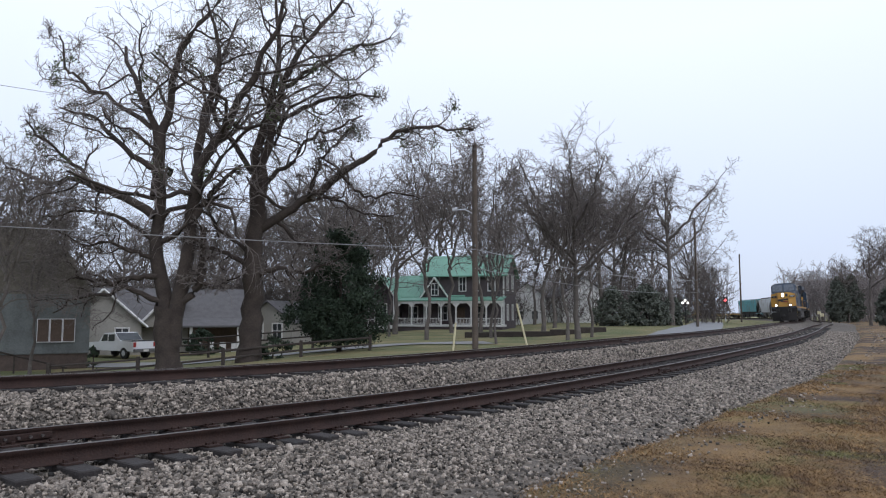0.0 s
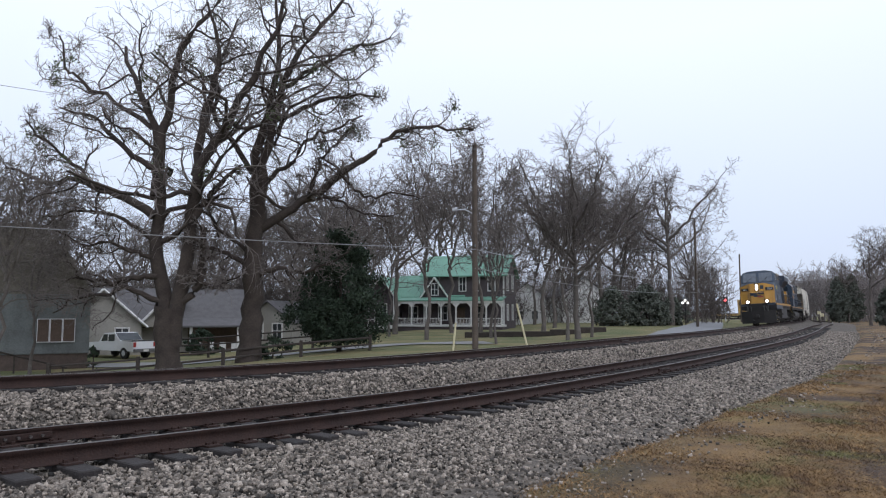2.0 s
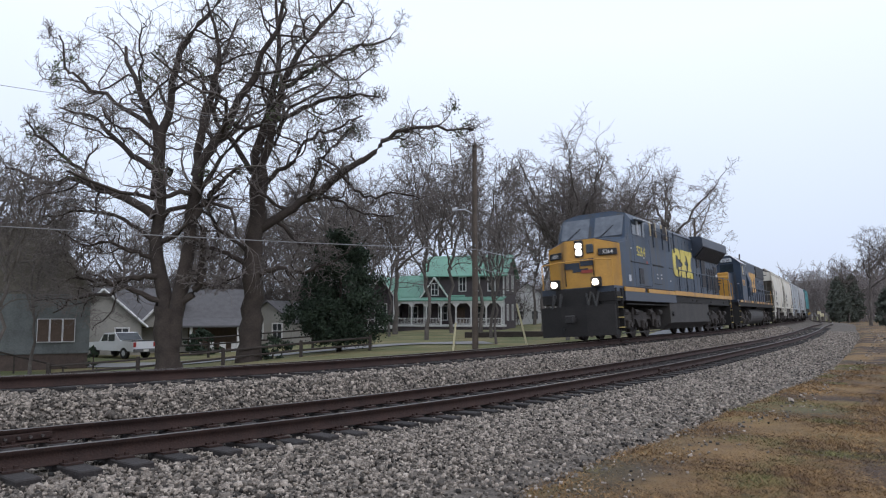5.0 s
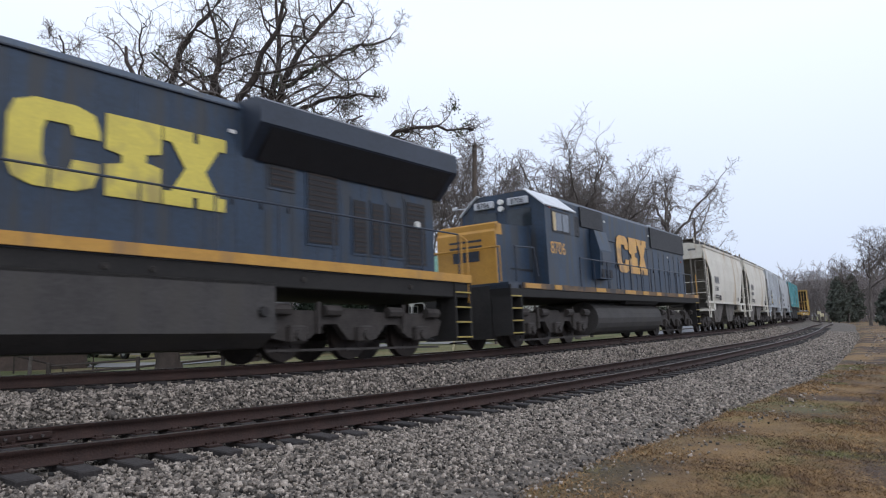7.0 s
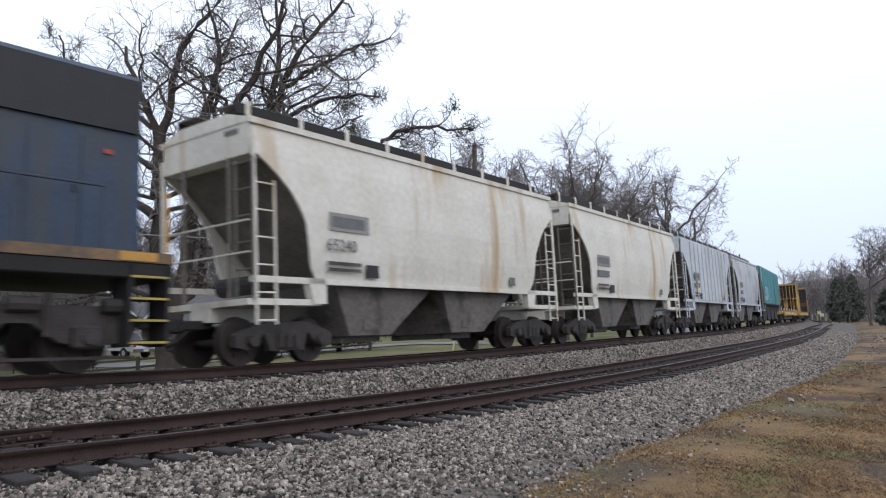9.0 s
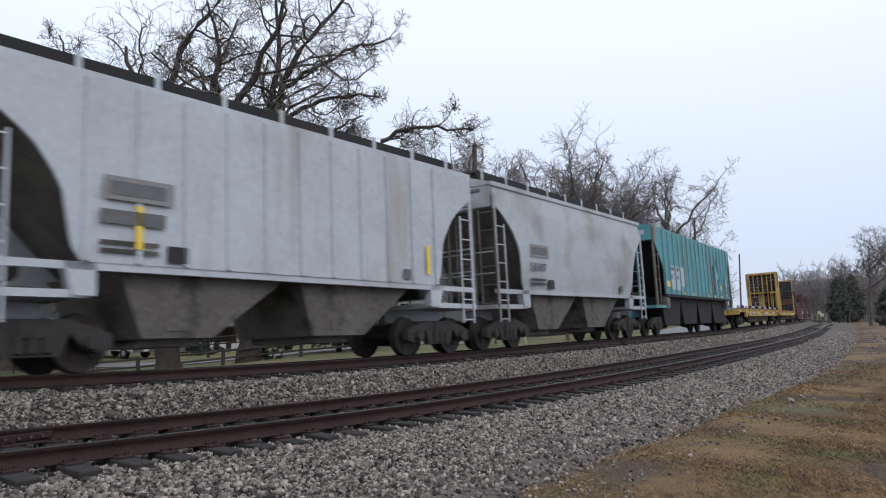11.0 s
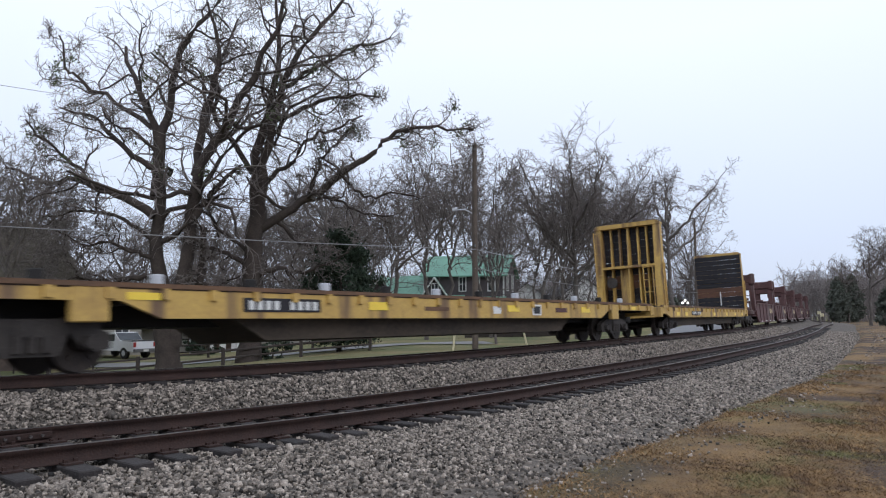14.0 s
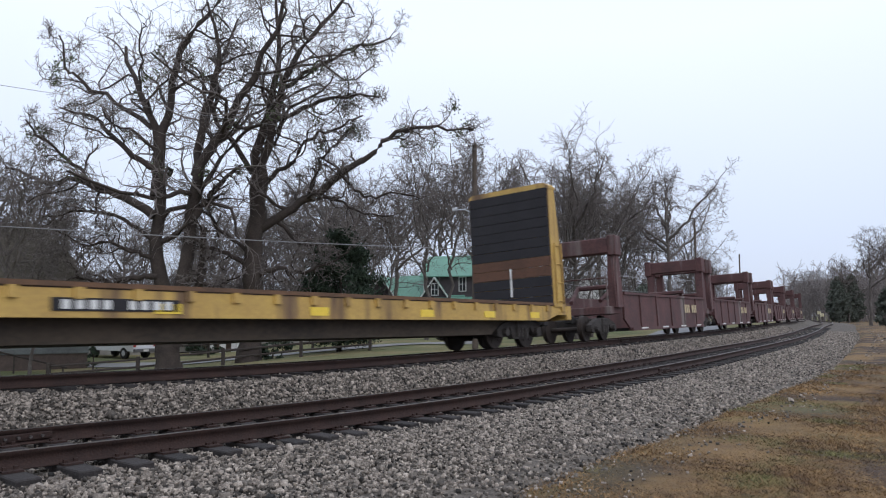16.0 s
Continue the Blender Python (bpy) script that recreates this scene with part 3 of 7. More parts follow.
bare_tree("oak_tree", [
    (stem((0, 0), (0.15, 4.3), (0.3, 8.0), seed=11, depth=0.08), 0.60, 0.44),
    (stem((0.25, 7.2), (0.0, 10.7), (0.9, 14.0), (1.2, 17.0), (0.9, 20.0), seed=12), 0.32, 0.06),
    (stem((0.35, 7.6), (0.7, 11.5), (2.0, 15.8), (4.0, 18.0), (5.3, 19.8), seed=13), 0.30, 0.06),
    (stem((0.4, 6.8), (2.2, 8.0), (3.8, 9.1), (5.8, 10.5), seed=14, depth=0.1), 0.27, 0.15),
    (stem((5.7, 10.4), (7.7, 11.7), (9.9, 11.9), (11.6, 12.1), seed=24, depth=0.1), 0.15, 0.05),
    (stem((0.9, 12.5), (3.3, 13.4), (5.4, 14.2), (6.6, 14.0), seed=15), 0.15, 0.04),
    (stem((0.0, 9.8), (-1.6, 12.2), (-2.2, 15.6), (-1.2, 18.4), seed=16), 0.16, 0.05),
    (stem((1.6, 14.4), (4.6, 16.4), (7.2, 17.2), seed=17), 0.13, 0.04),
    (stem((0.15, 4.6), (-2.2, 6.0), (-3.4, 5.8), seed=18), 0.15, 0.05),
    (stem((0.4, 9.0), (2.6, 11.2), (4.6, 12.6), (5.6, 13.2), seed=19), 0.14, 0.04),
    (stem((3.0, 8.7), (4.0, 11.2), (5.0, 12.4), seed=20), 0.12, 0.04),
    (stem((1.2, 7.4), (2.4, 6.2), (4.2, 5.8), seed=21), 0.12, 0.04),
    (stem((0.2, 4.2), (1.8, 5.2), (3.4, 5.0), (5.2, 5.6), seed=41), 0.15, 0.03),
    (stem((2.6, 8.4), (4.4, 8.2), (6.0, 7.4), (7.4, 7.6), seed=42), 0.10, 0.03),
    (stem((4.6, 9.8), (5.6, 8.8), (7.4, 9.0), (8.8, 8.4), seed=43), 0.09, 0.03),
    (stem((0.1, 5.6), (-1.4, 6.6), (-2.6, 8.6), (-3.4, 9.4), seed=44), 0.11, 0.03)],
    12, "tall oak with long low bough and mistletoe", (11, 9, 6), fine=0.010, mistletoe=30, m=put(-10.0, 38.0), lo=0.26, bare_foot=1, crook=0.02, wob=0.36, up=0.07, spread=(35, 80))


def plain_stems(rng, h, forks, lean=0.06, spread=0.22, r=0.2):
    """A trunk that divides into a few rising limbs."""
    out = []
    fork = h * rng.uniform(0.28, 0.45)
    top = (rng.uniform(-lean, lean) * h, rng.uniform(-lean, lean) * h, h)
    out.append(([(0, 0, 0), (top[0] * 0.2, top[1] * 0.2, h * 0.35), (top[0] * 0.6, top[1] * 0.6, h * 0.7), top], r, 0.03))
    for k in range(forks):
        a = rng.uniform(0, 6.28)
        z0 = fork + (h * 0.3) * k / max(forks, 1)
        d = h * spread * rng.uniform(0.7, 1.3)
        x0, y0 = top[0] * 0.2 * z0 / (h * 0.35), top[1] * 0.2 * z0 / (h * 0.35)
        out.append(([(x0, y0, z0), (x0 + math.cos(a) * d * 0.5, y0 + math.sin(a) * d * 0.5, z0 + h * 0.16), (x0 + math.cos(a) * d, y0 + math.sin(a) * d, min(h * 0.97, z0 + h * rng.uniform(0.34, 0.5)))], r * 0.55, 0.025))
    return out


BARE = []
_r = random.Random(21)
for k in range(6):
    st = plain_stems(_r, 14.0, 7 + k % 3, spread=(0.20, 0.27, 0.33, 0.40, 0.20, 0.31)[k], r=(0.15, 0.19, 0.22, 0.25, 0.13, 0.18)[k])
    BARE.append(bare_tree("bare_tree", st, 40 + k, "bare winter tree with fine grey-brown twigs", (8, 7, 5), bark="bark_grey", twig="twig", fine=0.011, group="bare trees along the houses", up=0.06, spread=(30, 75), lo=0.30, crook=0.015, wob=0.33))
# (x over depth, depth, height over 14 m, kind, turn) for the trees among and behind the houses
GROVE = [(755, 56, 1.05, 0, 10), (868, 60, 1.0, 4, 80), (800, 75, 1.4, 4, 200), (850, 82, 1.5, 0, 33), (960, 70, 1.15, 1, 250), (640, 92, 1.2, 2, 45),
         (1003, 52, 0.85, 0, 60), (1022, 53, 0.98, 2, 190), (1045, 54, 0.8, 4, 320), (1065, 85, 1.38, 2, 100), (1095, 95, 1.28, 1, 220), (1120, 105, 1.15, 0, 280), (945, 108, 1.25, 5, 77),
         (1188, 90, 1.38, 3, 140), (1215, 118, 1.15, 5, 340), (878, 46, 0.6, 4, 180), (560, 100, 1.3, 3, 20), (480, 105, 1.3, 5, 160), (395, 98, 1.2, 2, 240), (215, 95, 1.15, 3, 90),
         (130, 70, 0.85, 5, 35), (60, 40, 0.66, 4, 111), (8, 33, 0.75, 4, 222), (-40, 44, 0.9, 3, 12), (340, 70, 0.8, 4, 200), (520, 72, 0.85, 1, 30), (690, 70, 0.9, 4, 150), (1240, 150, 1.0, 2, 44), (1262, 175, 0.95, 1, 70), (1220, 165, 1.1, 0, 190), (1150, 140, 1.35, 5, 20), (1085, 130, 1.5, 3, 310), (1000, 125, 1.3, 1, 230), (900, 120, 1.4, 2, 260), (780, 118, 1.5, 3, 130), (660, 120, 1.4, 0, 10), (250, 125, 1.4, 4, 180), (430, 130, 1.5, 0, 210), (585, 64, 1.12, 3, 200), (625, 76, 1.2, 2, 110), (540, 80, 1.1, 5, 290), (460, 84, 1.1, 3, 40), (380, 82, 1.05, 5, 350), (700, 78, 1.15, 3, 75), (120, 90, 1.2, 3, 190), (40, 84, 1.3, 2, 15), (980, 84, 1.15, 1, 265), (1538, 108, 0.92, 3, 50), (1575, 100, 0.95, 5, 100), (1500, 150, 0.95, 1, 20)]
for k, (px, d, s, v, rz) in enumerate(GROVE):
    x = (px - 784) / 1300 * d
    ob = BARE[v]
    copy_thing(ob, Matrix.Identity(4)).matrix_basis = put(x, d, rz, s)
for ob in BARE:
    for o in (*ob.children_recursive, ob):
        bpy.data.objects.remove(o)
# far woods beyond the line, one body of thin trunks and twigs
def far_woods():
    rng = np.random.default_rng(9)
    n = 760
    px = np.concatenate([rng.uniform(1385, 1750, 400), rng.uniform(-150, 1300, 360)])
    d = np.concatenate([rng.uniform(160, 260, 400), rng.uniform(135, 220, 360)])
    x = (px - 784) / 1300 * d
    z = ground_z(x, d)
    h = rng.uniform(9, 14, n) * np.where(px > 1500, 1.0, 0.9)
    P = np.zeros((n, 6, 3))
    P[:, :, 0] = x[:, None]
    P[:, :, 1] = d[:, None]
    P[:, :, 2] = (z - 0.3)[:, None] + h[:, None] * np.linspace(0, 1, 6)[None]
    P[:, 1:] += rng.normal(size=(n, 5, 3)) * 0.3
    R = np.full((n, 6), 0.16) * np.linspace(1, 0.2, 6)
    P1, R1 = shoots(P, R, rng, 14, (25, 65), (0.25, 0.45), 4, 0.25, 0.08, 0.5, lo=0.15, floor=0.045)
    P2, R2 = shoots(P1, R1, rng, 5, (25, 70), (0.4, 0.75), 3, 0.25, 0.08, 0.6, lo=0.2, floor=0.034)
    v, f = joined([tubes(P, R, 4), tubes(P1, R1, 3), tubes(P2, R2, 3)])
    tagged(mesh_np("far_woods", v, f, M["twig_hazed"]), "bare grey woods along the horizon", "woods", kind="stuff")


far_woods()


def evergreen(x, y, h, w, seed, label, name="evergreen_tree", leaf="leaf", base=0.15, per=60, size=0.13):
    rng = np.random.default_rng(seed)
    t = thing(name, label, "tree", put(x, y))
    P = np.stack([resample([(0, 0, -0.2), (0.05, 0.05, h * 0.5), (0, 0, h * 0.96)], 8)])
    R = np.linspace(0.02 * h + 0.03, 0.02, 8)[None]
    P1, R1 = shoots(P, R, rng, int(26 * h / 5), (60, 95), (0.2, 0.3), 5, 0.12, 0.06, 0.4, lo=base, floor=0.015)
    v, f = joined([tubes(P, R, 7), tubes(P1, R1, 4)])
    mesh_np("trunk", v, f, M["bark"], t)
    n = int(150 * w * h / 20)
    zz = base * h + (1 - base) * h * rng.random(n) ** 1.1
    k = (zz / h - base) / (1 - base)
    prof = w / 2 * np.clip(np.minimum(0.55 + k * 2.2, 1.08 * (1 - k) ** 0.62 + 0.06), 0.08, 1)
    a = rng.uniform(0, 6.283, n)
    rr = prof * np.sqrt(rng.uniform(0.15, 1.0, n)) * (1 + 0.18 * np.sin(a * 3 + zz * 1.7))
    v, f = leaf_cloud(np.stack([np.cos(a) * rr, np.sin(a) * rr, zz], 1), 0.2 * w / 5, per, size, rng, 0.8)
    mesh_np("crown", v, f, M[leaf], t, "dense dark-green leaves")
    return t


evergreen(-5.9, 42.0, 6.7, 5.8, 1, "dark broad evergreen tree beside a split-rail fence", base=0.1, per=170, size=0.075)
# Lawn shrubs and field conifers use the haze-lightened leaf colour.
evergreen(19.5, 85.0, 4.2, 5.0, 2, "round dark-green evergreen shrub on the lawn", "shrub", leaf="leaf_hazed", base=0.02, per=34, size=0.16)
evergreen(24.3, 88.0, 4.6, 6.0, 3, "round dark-green evergreen shrub on the lawn", "shrub", leaf="leaf_hazed", base=0.02, per=34, size=0.16)
evergreen(28.6, 92.0, 3.4, 4.0, 4, "round dark-green evergreen shrub on the lawn", "shrub", leaf="leaf_hazed", base=0.02, per=34, size=0.16)
evergreen(61.8, 102.0, 5.2, 3.8, 5, "dark conifer at the edge of the field", leaf="leaf_hazed", per=34, size=0.2, base=0.05)
evergreen(80.5, 150.0, 9.0, 4.6, 6, "dark conifer at the edge of the field", leaf="leaf_hazed", per=34, size=0.22, base=0.05)
evergreen(85.5, 154.0, 9.6, 5.0, 7, "dark conifer at the edge of the field", leaf="leaf_hazed", per=34, size=0.22, base=0.05)
evergreen(-9.1, 39.5, 1.1, 2.4, 8, "low green shrub by the fence", "shrub", base=0.02, per=50, size=0.09)
evergreen(-19.0, 58.0, 1.9, 3.2, 9, "clipped green hedge before the porch", "hedge", base=0.02, per=50, size=0.1)
evergreen(-18.2, 38.5, 1.4, 1.0, 10, "small green shrub beside the drive", "shrub", base=0.02, per=50, size=0.09)
# ---- the train ----
SPEED = 15.6
CARS, WHEELS = [], []
M["blue"] = mat("loco_blue", (0.024, 0.047, 0.086), (0.015, 0.029, 0.052), 0.5, scale=1.2, fine=14, bump=0.05, spots=(0.034, 0.038, 0.045), spot_at=0.55, spot_scale=3.2, streak=True)
M["blue_dark"] = mat("loco_dark_blue", (0.026, 0.036, 0.058), (0.018, 0.025, 0.04), 0.45, scale=1.5, fine=14, bump=0.05)
M["yellow"] = mat("loco_yellow", (0.52, 0.275, 0.045), (0.40, 0.205, 0.035), 0.5, scale=2, fine=20, bump=0.05, spots=(0.26, 0.15, 0.06), spot_at=0.64, spot_scale=1.6, streak=True)
M["faded_stripe"] = mat("faded_stripe", (0.20, 0.12, 0.055), (0.10, 0.065, 0.04), 0.7, scale=1.2, fine=14, bump=0.05, spots=(0.05, 0.045, 0.045), spot_at=0.55, spot_scale=1.6)
M["letter_yellow"] = mat("letter_yellow", (0.70, 0.58, 0.10), (0.56, 0.46, 0.09), 0.55, scale=2, fine=20, bump=0.03, spots=(0.40, 0.32, 0.10), spot_at=0.6)
M["letter_orange"] = mat("letter_orange", (0.68, 0.38, 0.10), (0.52, 0.29, 0.09), 0.55, scale=2, fine=20, bump=0.03, spots=(0.30, 0.20, 0.11), spot_at=0.6)
M["grille"] = mat("grille_black", (0.014, 0.014, 0.018), (0.008, 0.008, 0.010), 0.6, scale=3, fine=60, bump=0.3)
M["tank"] = mat("tank_grey", (0.058, 0.053, 0.051), (0.032, 0.029, 0.028), 0.75, scale=1.5, fine=18, bump=0.15, spots=(0.05, 0.045, 0.04), spot_at=0.56, streak=True)
M["glass"] = mat("cab_glass", (0.03, 0.04, 0.05), (0.02, 0.025, 0.03), 0.08, scale=1, fine=5, bump=0)
M["white"] = mat("white_paint", (0.72, 0.72, 0.70), (0.6, 0.6, 0.58), 0.6, scale=2, fine=20, bump=0.05)
M["roof_light"] = mat("light_roof", (0.62, 0.65, 0.68), (0.5, 0.52, 0.55), 0.5, scale=2, fine=20, bump=0.05)
M["hop_cream"] = mat("hopper_cream", (0.66, 0.63, 0.56), (0.54, 0.51, 0.44), 0.65, scale=0.8, fine=9, bump=0.03, spots=(0.42, 0.31, 0.18), spot_at=0.60, spot_scale=1.1, streak=True)
M["hop_grey"] = mat("hopper_grey", (0.44, 0.46, 0.48), (0.36, 0.375, 0.39), 0.6, scale=0.9, fine=9, bump=0.03, spots=(0.29, 0.285, 0.275), spot_at=0.54, spot_scale=0.55)
M["hop_white"] = mat("hopper_white", (0.50, 0.53, 0.56), (0.41, 0.43, 0.45), 0.6, scale=0.9, fine=9, bump=0.06, spots=(0.33, 0.30, 0.27), spot_at=0.62, spot_scale=1.0, streak=True)
M["teal"] = mat("hopper_teal", (0.075, 0.30, 0.34), (0.11, 0.25, 0.27), 0.6, scale=0.7, fine=8, bump=0.08, spots=(0.16, 0.12, 0.085), spot_at=0.585, spot_scale=2.2, streak=True)
M["teal_rib"] = mat("rib_teal", (0.13, 0.40, 0.43), (0.10, 0.28, 0.30), 0.6, scale=1, fine=8, bump=0.08, spots=(0.17, 0.10, 0.06), spot_at=0.62, streak=True)
# Soot colour deepened to carry the black shade beneath the cars as well.
M["soot_shade"] = mat("sooty_shaded_steel", (0.020, 0.018, 0.017), (0.010, 0.009, 0.009), 0.85, scale=1.5, fine=20, bump=0.15)
# Shade under the hopper ends put into brown; end posts and ladders share it.
M["end_shade_brown"] = mat("slope_shade_brown", (0.16, 0.145, 0.125), (0.09, 0.08, 0.07), 0.8, scale=1.2, fine=12, bump=0.1)
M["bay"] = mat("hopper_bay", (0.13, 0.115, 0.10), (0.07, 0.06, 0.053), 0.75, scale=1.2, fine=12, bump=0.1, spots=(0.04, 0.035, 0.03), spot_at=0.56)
M["flat_yellow"] = mat("flat_yellow", (0.55, 0.36, 0.095), (0.40, 0.25, 0.075), 0.65, scale=1.2, fine=14, bump=0.1, spots=(0.15, 0.09, 0.05), spot_at=0.57, spot_scale=2.0, streak=True)
M["belly"] = mat("grimy_sill", (0.075, 0.055, 0.038), (0.035, 0.027, 0.021), 0.85, scale=1.0, fine=14, bump=0.15)
M["rust_edge"] = mat("rust_edge", (0.16, 0.085, 0.045), (0.085, 0.05, 0.032), 0.85, scale=2.0, fine=20, bump=0.2)
M["deck_wood"] = mat("deck_wood", (0.12, 0.09, 0.07), (0.06, 0.045, 0.037), 0.9, scale=3, fine=25, bump=0.3)
M["board"] = mat("bulkhead_board", (0.020, 0.018, 0.022), (0.012, 0.011, 0.014), 0.8, scale=2, fine=20, bump=0.2)
M["board_brown"] = mat("bulkhead_brown", (0.13, 0.06, 0.035), (0.08, 0.04, 0.025), 0.8, scale=2, fine=20, bump=0.2)
M["oxide"] = mat("oxide_red", (0.115, 0.048, 0.046), (0.06, 0.030, 0.030), 0.75, scale=1.2, fine=14, bump=0.1, spots=(0.19, 0.16, 0.15), spot_at=0.63, spot_scale=1.2, streak=True)
M["vent_brown"] = mat("vent_brown", (0.05, 0.036, 0.03), (0.03, 0.022, 0.02), 0.8, scale=3, fine=30, bump=0.2)
# Lighter than cab_glass: the reflection is put into its base colour.
M["sheen_glass"] = mat("glass_with_sheen", (0.13, 0.15, 0.18), (0.09, 0.105, 0.13), 0.12, scale=1, fine=5, bump=0)
M["emblem_red"] = mat("emblem_red", (0.35, 0.06, 0.04), rough=0.6, bump=0)
M["tan"] = mat("tan_bar", (0.55, 0.45, 0.28), (0.45, 0.36, 0.22), 0.7, bump=0.03)
M["grey_bar"] = mat("grey_bar", (0.14, 0.14, 0.14), (0.10, 0.10, 0.10), 0.7, bump=0.03)
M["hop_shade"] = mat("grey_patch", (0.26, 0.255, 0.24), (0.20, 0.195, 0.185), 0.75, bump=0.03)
M["pale_panel"] = mat("pale_panel", (0.50, 0.52, 0.56), (0.42, 0.44, 0.47), 0.7, bump=0.03)
M["reflector"] = mat("reflector", (0.85, 0.62, 0.06), (0.75, 0.52, 0.05), 0.4, bump=0)
M["step_yellow"] = mat("step_yellow", (0.45, 0.34, 0.07), (0.25, 0.19, 0.06), 0.6, bump=0.05)
M["head_lamp"] = glow("head_lamp", (1.0, 0.88, 0.74), 25.0)
M["ditch_lamp"] = glow("ditch_lamp", (1.0, 0.80, 0.62), 14.0)
M["hose"] = mat("rubber", (0.02, 0.02, 0.02), rough=0.6, bump=0)


def mesh_of(name, bm, *mats):
    me = bpy.data.meshes.new(name)
    bm.to_mesh(me)
    bm.free()
    for mm in mats:
        me.materials.append(mm)
    return me


def use(name, me, parent, m=None):
    ob = new(name, me)
    ob.parent = parent
    if m is not None:
        ob.matrix_basis = m
    return ob


def wheel_mesh(r, half=0.75):
    bm = bmesh.new()
    for s in (-1, 1):
        for a, b, ra, rb in ((0.60, 0.63, r * 1.05, r * 1.05), (0.63, 0.76, r, r * 0.985)):
            tube(bm, (0, s * a, 0), (0, s * b, 0), ra, rb, 26)
        tube(bm, (0, s * 0.765, 0), (0, s * 0.80, 0), r * 0.30, r * 0.24, 12)
        for k in range(5):
            a = k * 1.2566
            tube(bm, (math.cos(a) * r * 0.58, s * 0.755, math.sin(a) * r * 0.58), (math.cos(a) * r * 0.58, s * 0.775, math.sin(a) * r * 0.58), r * 0.13, r * 0.1, 6)
    tube(bm, (0, -0.95, 0), (0, 0.95, 0), 0.085, None, 10)
    return mesh_of("wheelset", bm, M["wheel"])


WHEEL_S, WHEEL_L = wheel_mesh(0.46), wheel_mesh(0.53)


def freight_frame():
    bm = bmesh.new()
    for s in (-1, 1):
        y0, y1 = (0.92, 1.10) if s > 0 else (-1.10, -0.92)
        prism(bm, [(-1.22, 0.58), (-1.22, 0.36), (-1.0, 0.30), (-0.78, 0.36), (-0.55, 0.62), (-0.42, 0.26), (0.42, 0.26), (0.55, 0.62), (0.78, 0.36), (1.0, 0.30), (1.22, 0.36), (1.22, 0.58), (1.0, 0.68), (0.5, 0.82), (-0.5, 0.82), (-1.0, 0.68)], "y", y0, y1)
        for x in (-0.87, 0.87):
            tube(bm, (x, s * 1.08, 0.46), (x, s * 1.22, 0.46), 0.13, 0.11, 10)
        for x in (-0.2, 0, 0.2):
            tube(bm, (x, s * 1.12, 0.32), (x, s * 1.12, 0.58), 0.075, None, 8)
    box(bm, -0.22, 0.22, -1.15, 1.15, 0.52, 0.82, 0.03)
    return mesh_of("side_frame", bm, M["truck"])


def loco_frame():
    bm = bmesh.new()
    for s in (-1, 1):
        y0, y1 = (0.98, 1.16) if s > 0 else (-1.16, -0.98)
        prism(bm, [(-2.75, 0.85), (-2.6, 0.50), (-2.1, 0.40), (-1.5, 0.46), (-1.1, 0.75), (-0.75, 0.75), (-0.42, 0.42), (0.42, 0.42), (0.75, 0.75), (1.1, 0.75), (1.5, 0.46), (2.1, 0.40), (2.6, 0.50), (2.75, 0.85), (2.3, 1.02), (-2.3, 1.02)], "y", y0, y1)
        for x in (-1.88, 0, 1.88):
            box(bm, x - 0.22, x + 0.22, s * 1.10, s * 1.30, 0.36, 0.72, 0.04)
            tube(bm, (x, s * 1.25, 0.53), (x, s * 1.36, 0.53), 0.14, 0.11, 10)
        for x in (-2.3, -0.95, 0.95, 2.3):
            tube(bm, (x - 0.22, s * 1.22, 1.02), (x + 0.22, s * 1.22, 1.02), 0.12, None, 8)
        for x in (-1.3, 1.3):
            tube(bm, (x, s * 1.2, 0.55), (x, s * 1.2, 1.2), 0.06, None, 6)
        box(bm, -2.6, 2.6, s * 1.16, s * 1.19, 0.20, 0.25)
    box(bm, -0.5, 0.5, -1.1, 1.1, 0.7, 1.1, 0.03)
    return mesh_of("side_frame", bm, M["truck"])


FRAME_S, FRAME_L = freight_frame(), loco_frame()


def truck(car, x, loco=False):
    t = use("truck", FRAME_L if loco else FRAME_S, car, pose(x, 0, 0))
    for dx in ((-1.88, 0, 1.88) if loco else (-0.87, 0.87)):
        r = 0.53 if loco else 0.46
        w = use("wheelset", WHEEL_L if loco else WHEEL_S, t, pose(dx, 0, r))
        WHEELS.append((w, dx, r))
    return t


def words(text, size, parent, x, y, z, material, centre=False):
    """Raised lettering on the side that faces +y; x is its leading edge."""
    cu = bpy.data.curves.new("lettering", "FONT")
    cu.body, cu.size, cu.extrude = text, size, 0.004
    if centre:
        cu.align_x = "CENTER"
    ob = bpy.data.objects.new("lettering", cu)
    me = bpy.data.meshes.new_from_object(ob)
    bpy.data.objects.remove(ob)
    me.materials.clear()
    me.materials.append(material)
    m = Matrix(((-1, 0, 0, x), (0, 0, 1, y), (0, 1, 0, z), (0, 0, 0, 1)))
    return use("lettering", me, parent, m)


def thing_part(name, parent, m):
    """An empty holder for a part that is made of pieces."""
    ob = new(name)
    ob.parent = parent
    ob.matrix_basis = m
    return ob


def plate(name, parent, x0, x1, y, z0, z1, material, d=0.012, label=""):
    bm = bmesh.new()
    box(bm, x0, x1, y, y + d, z0, z1)
    return part(name, bm, material, parent, label)


def pipe(name, pts, r, material, parent, seg=6, label=""):
    bm = bmesh.new()
    for a, b in zip(pts, pts[1:]):
        tube(bm, a, b, r, None, seg)
    return part(name, bm, material, parent, label)


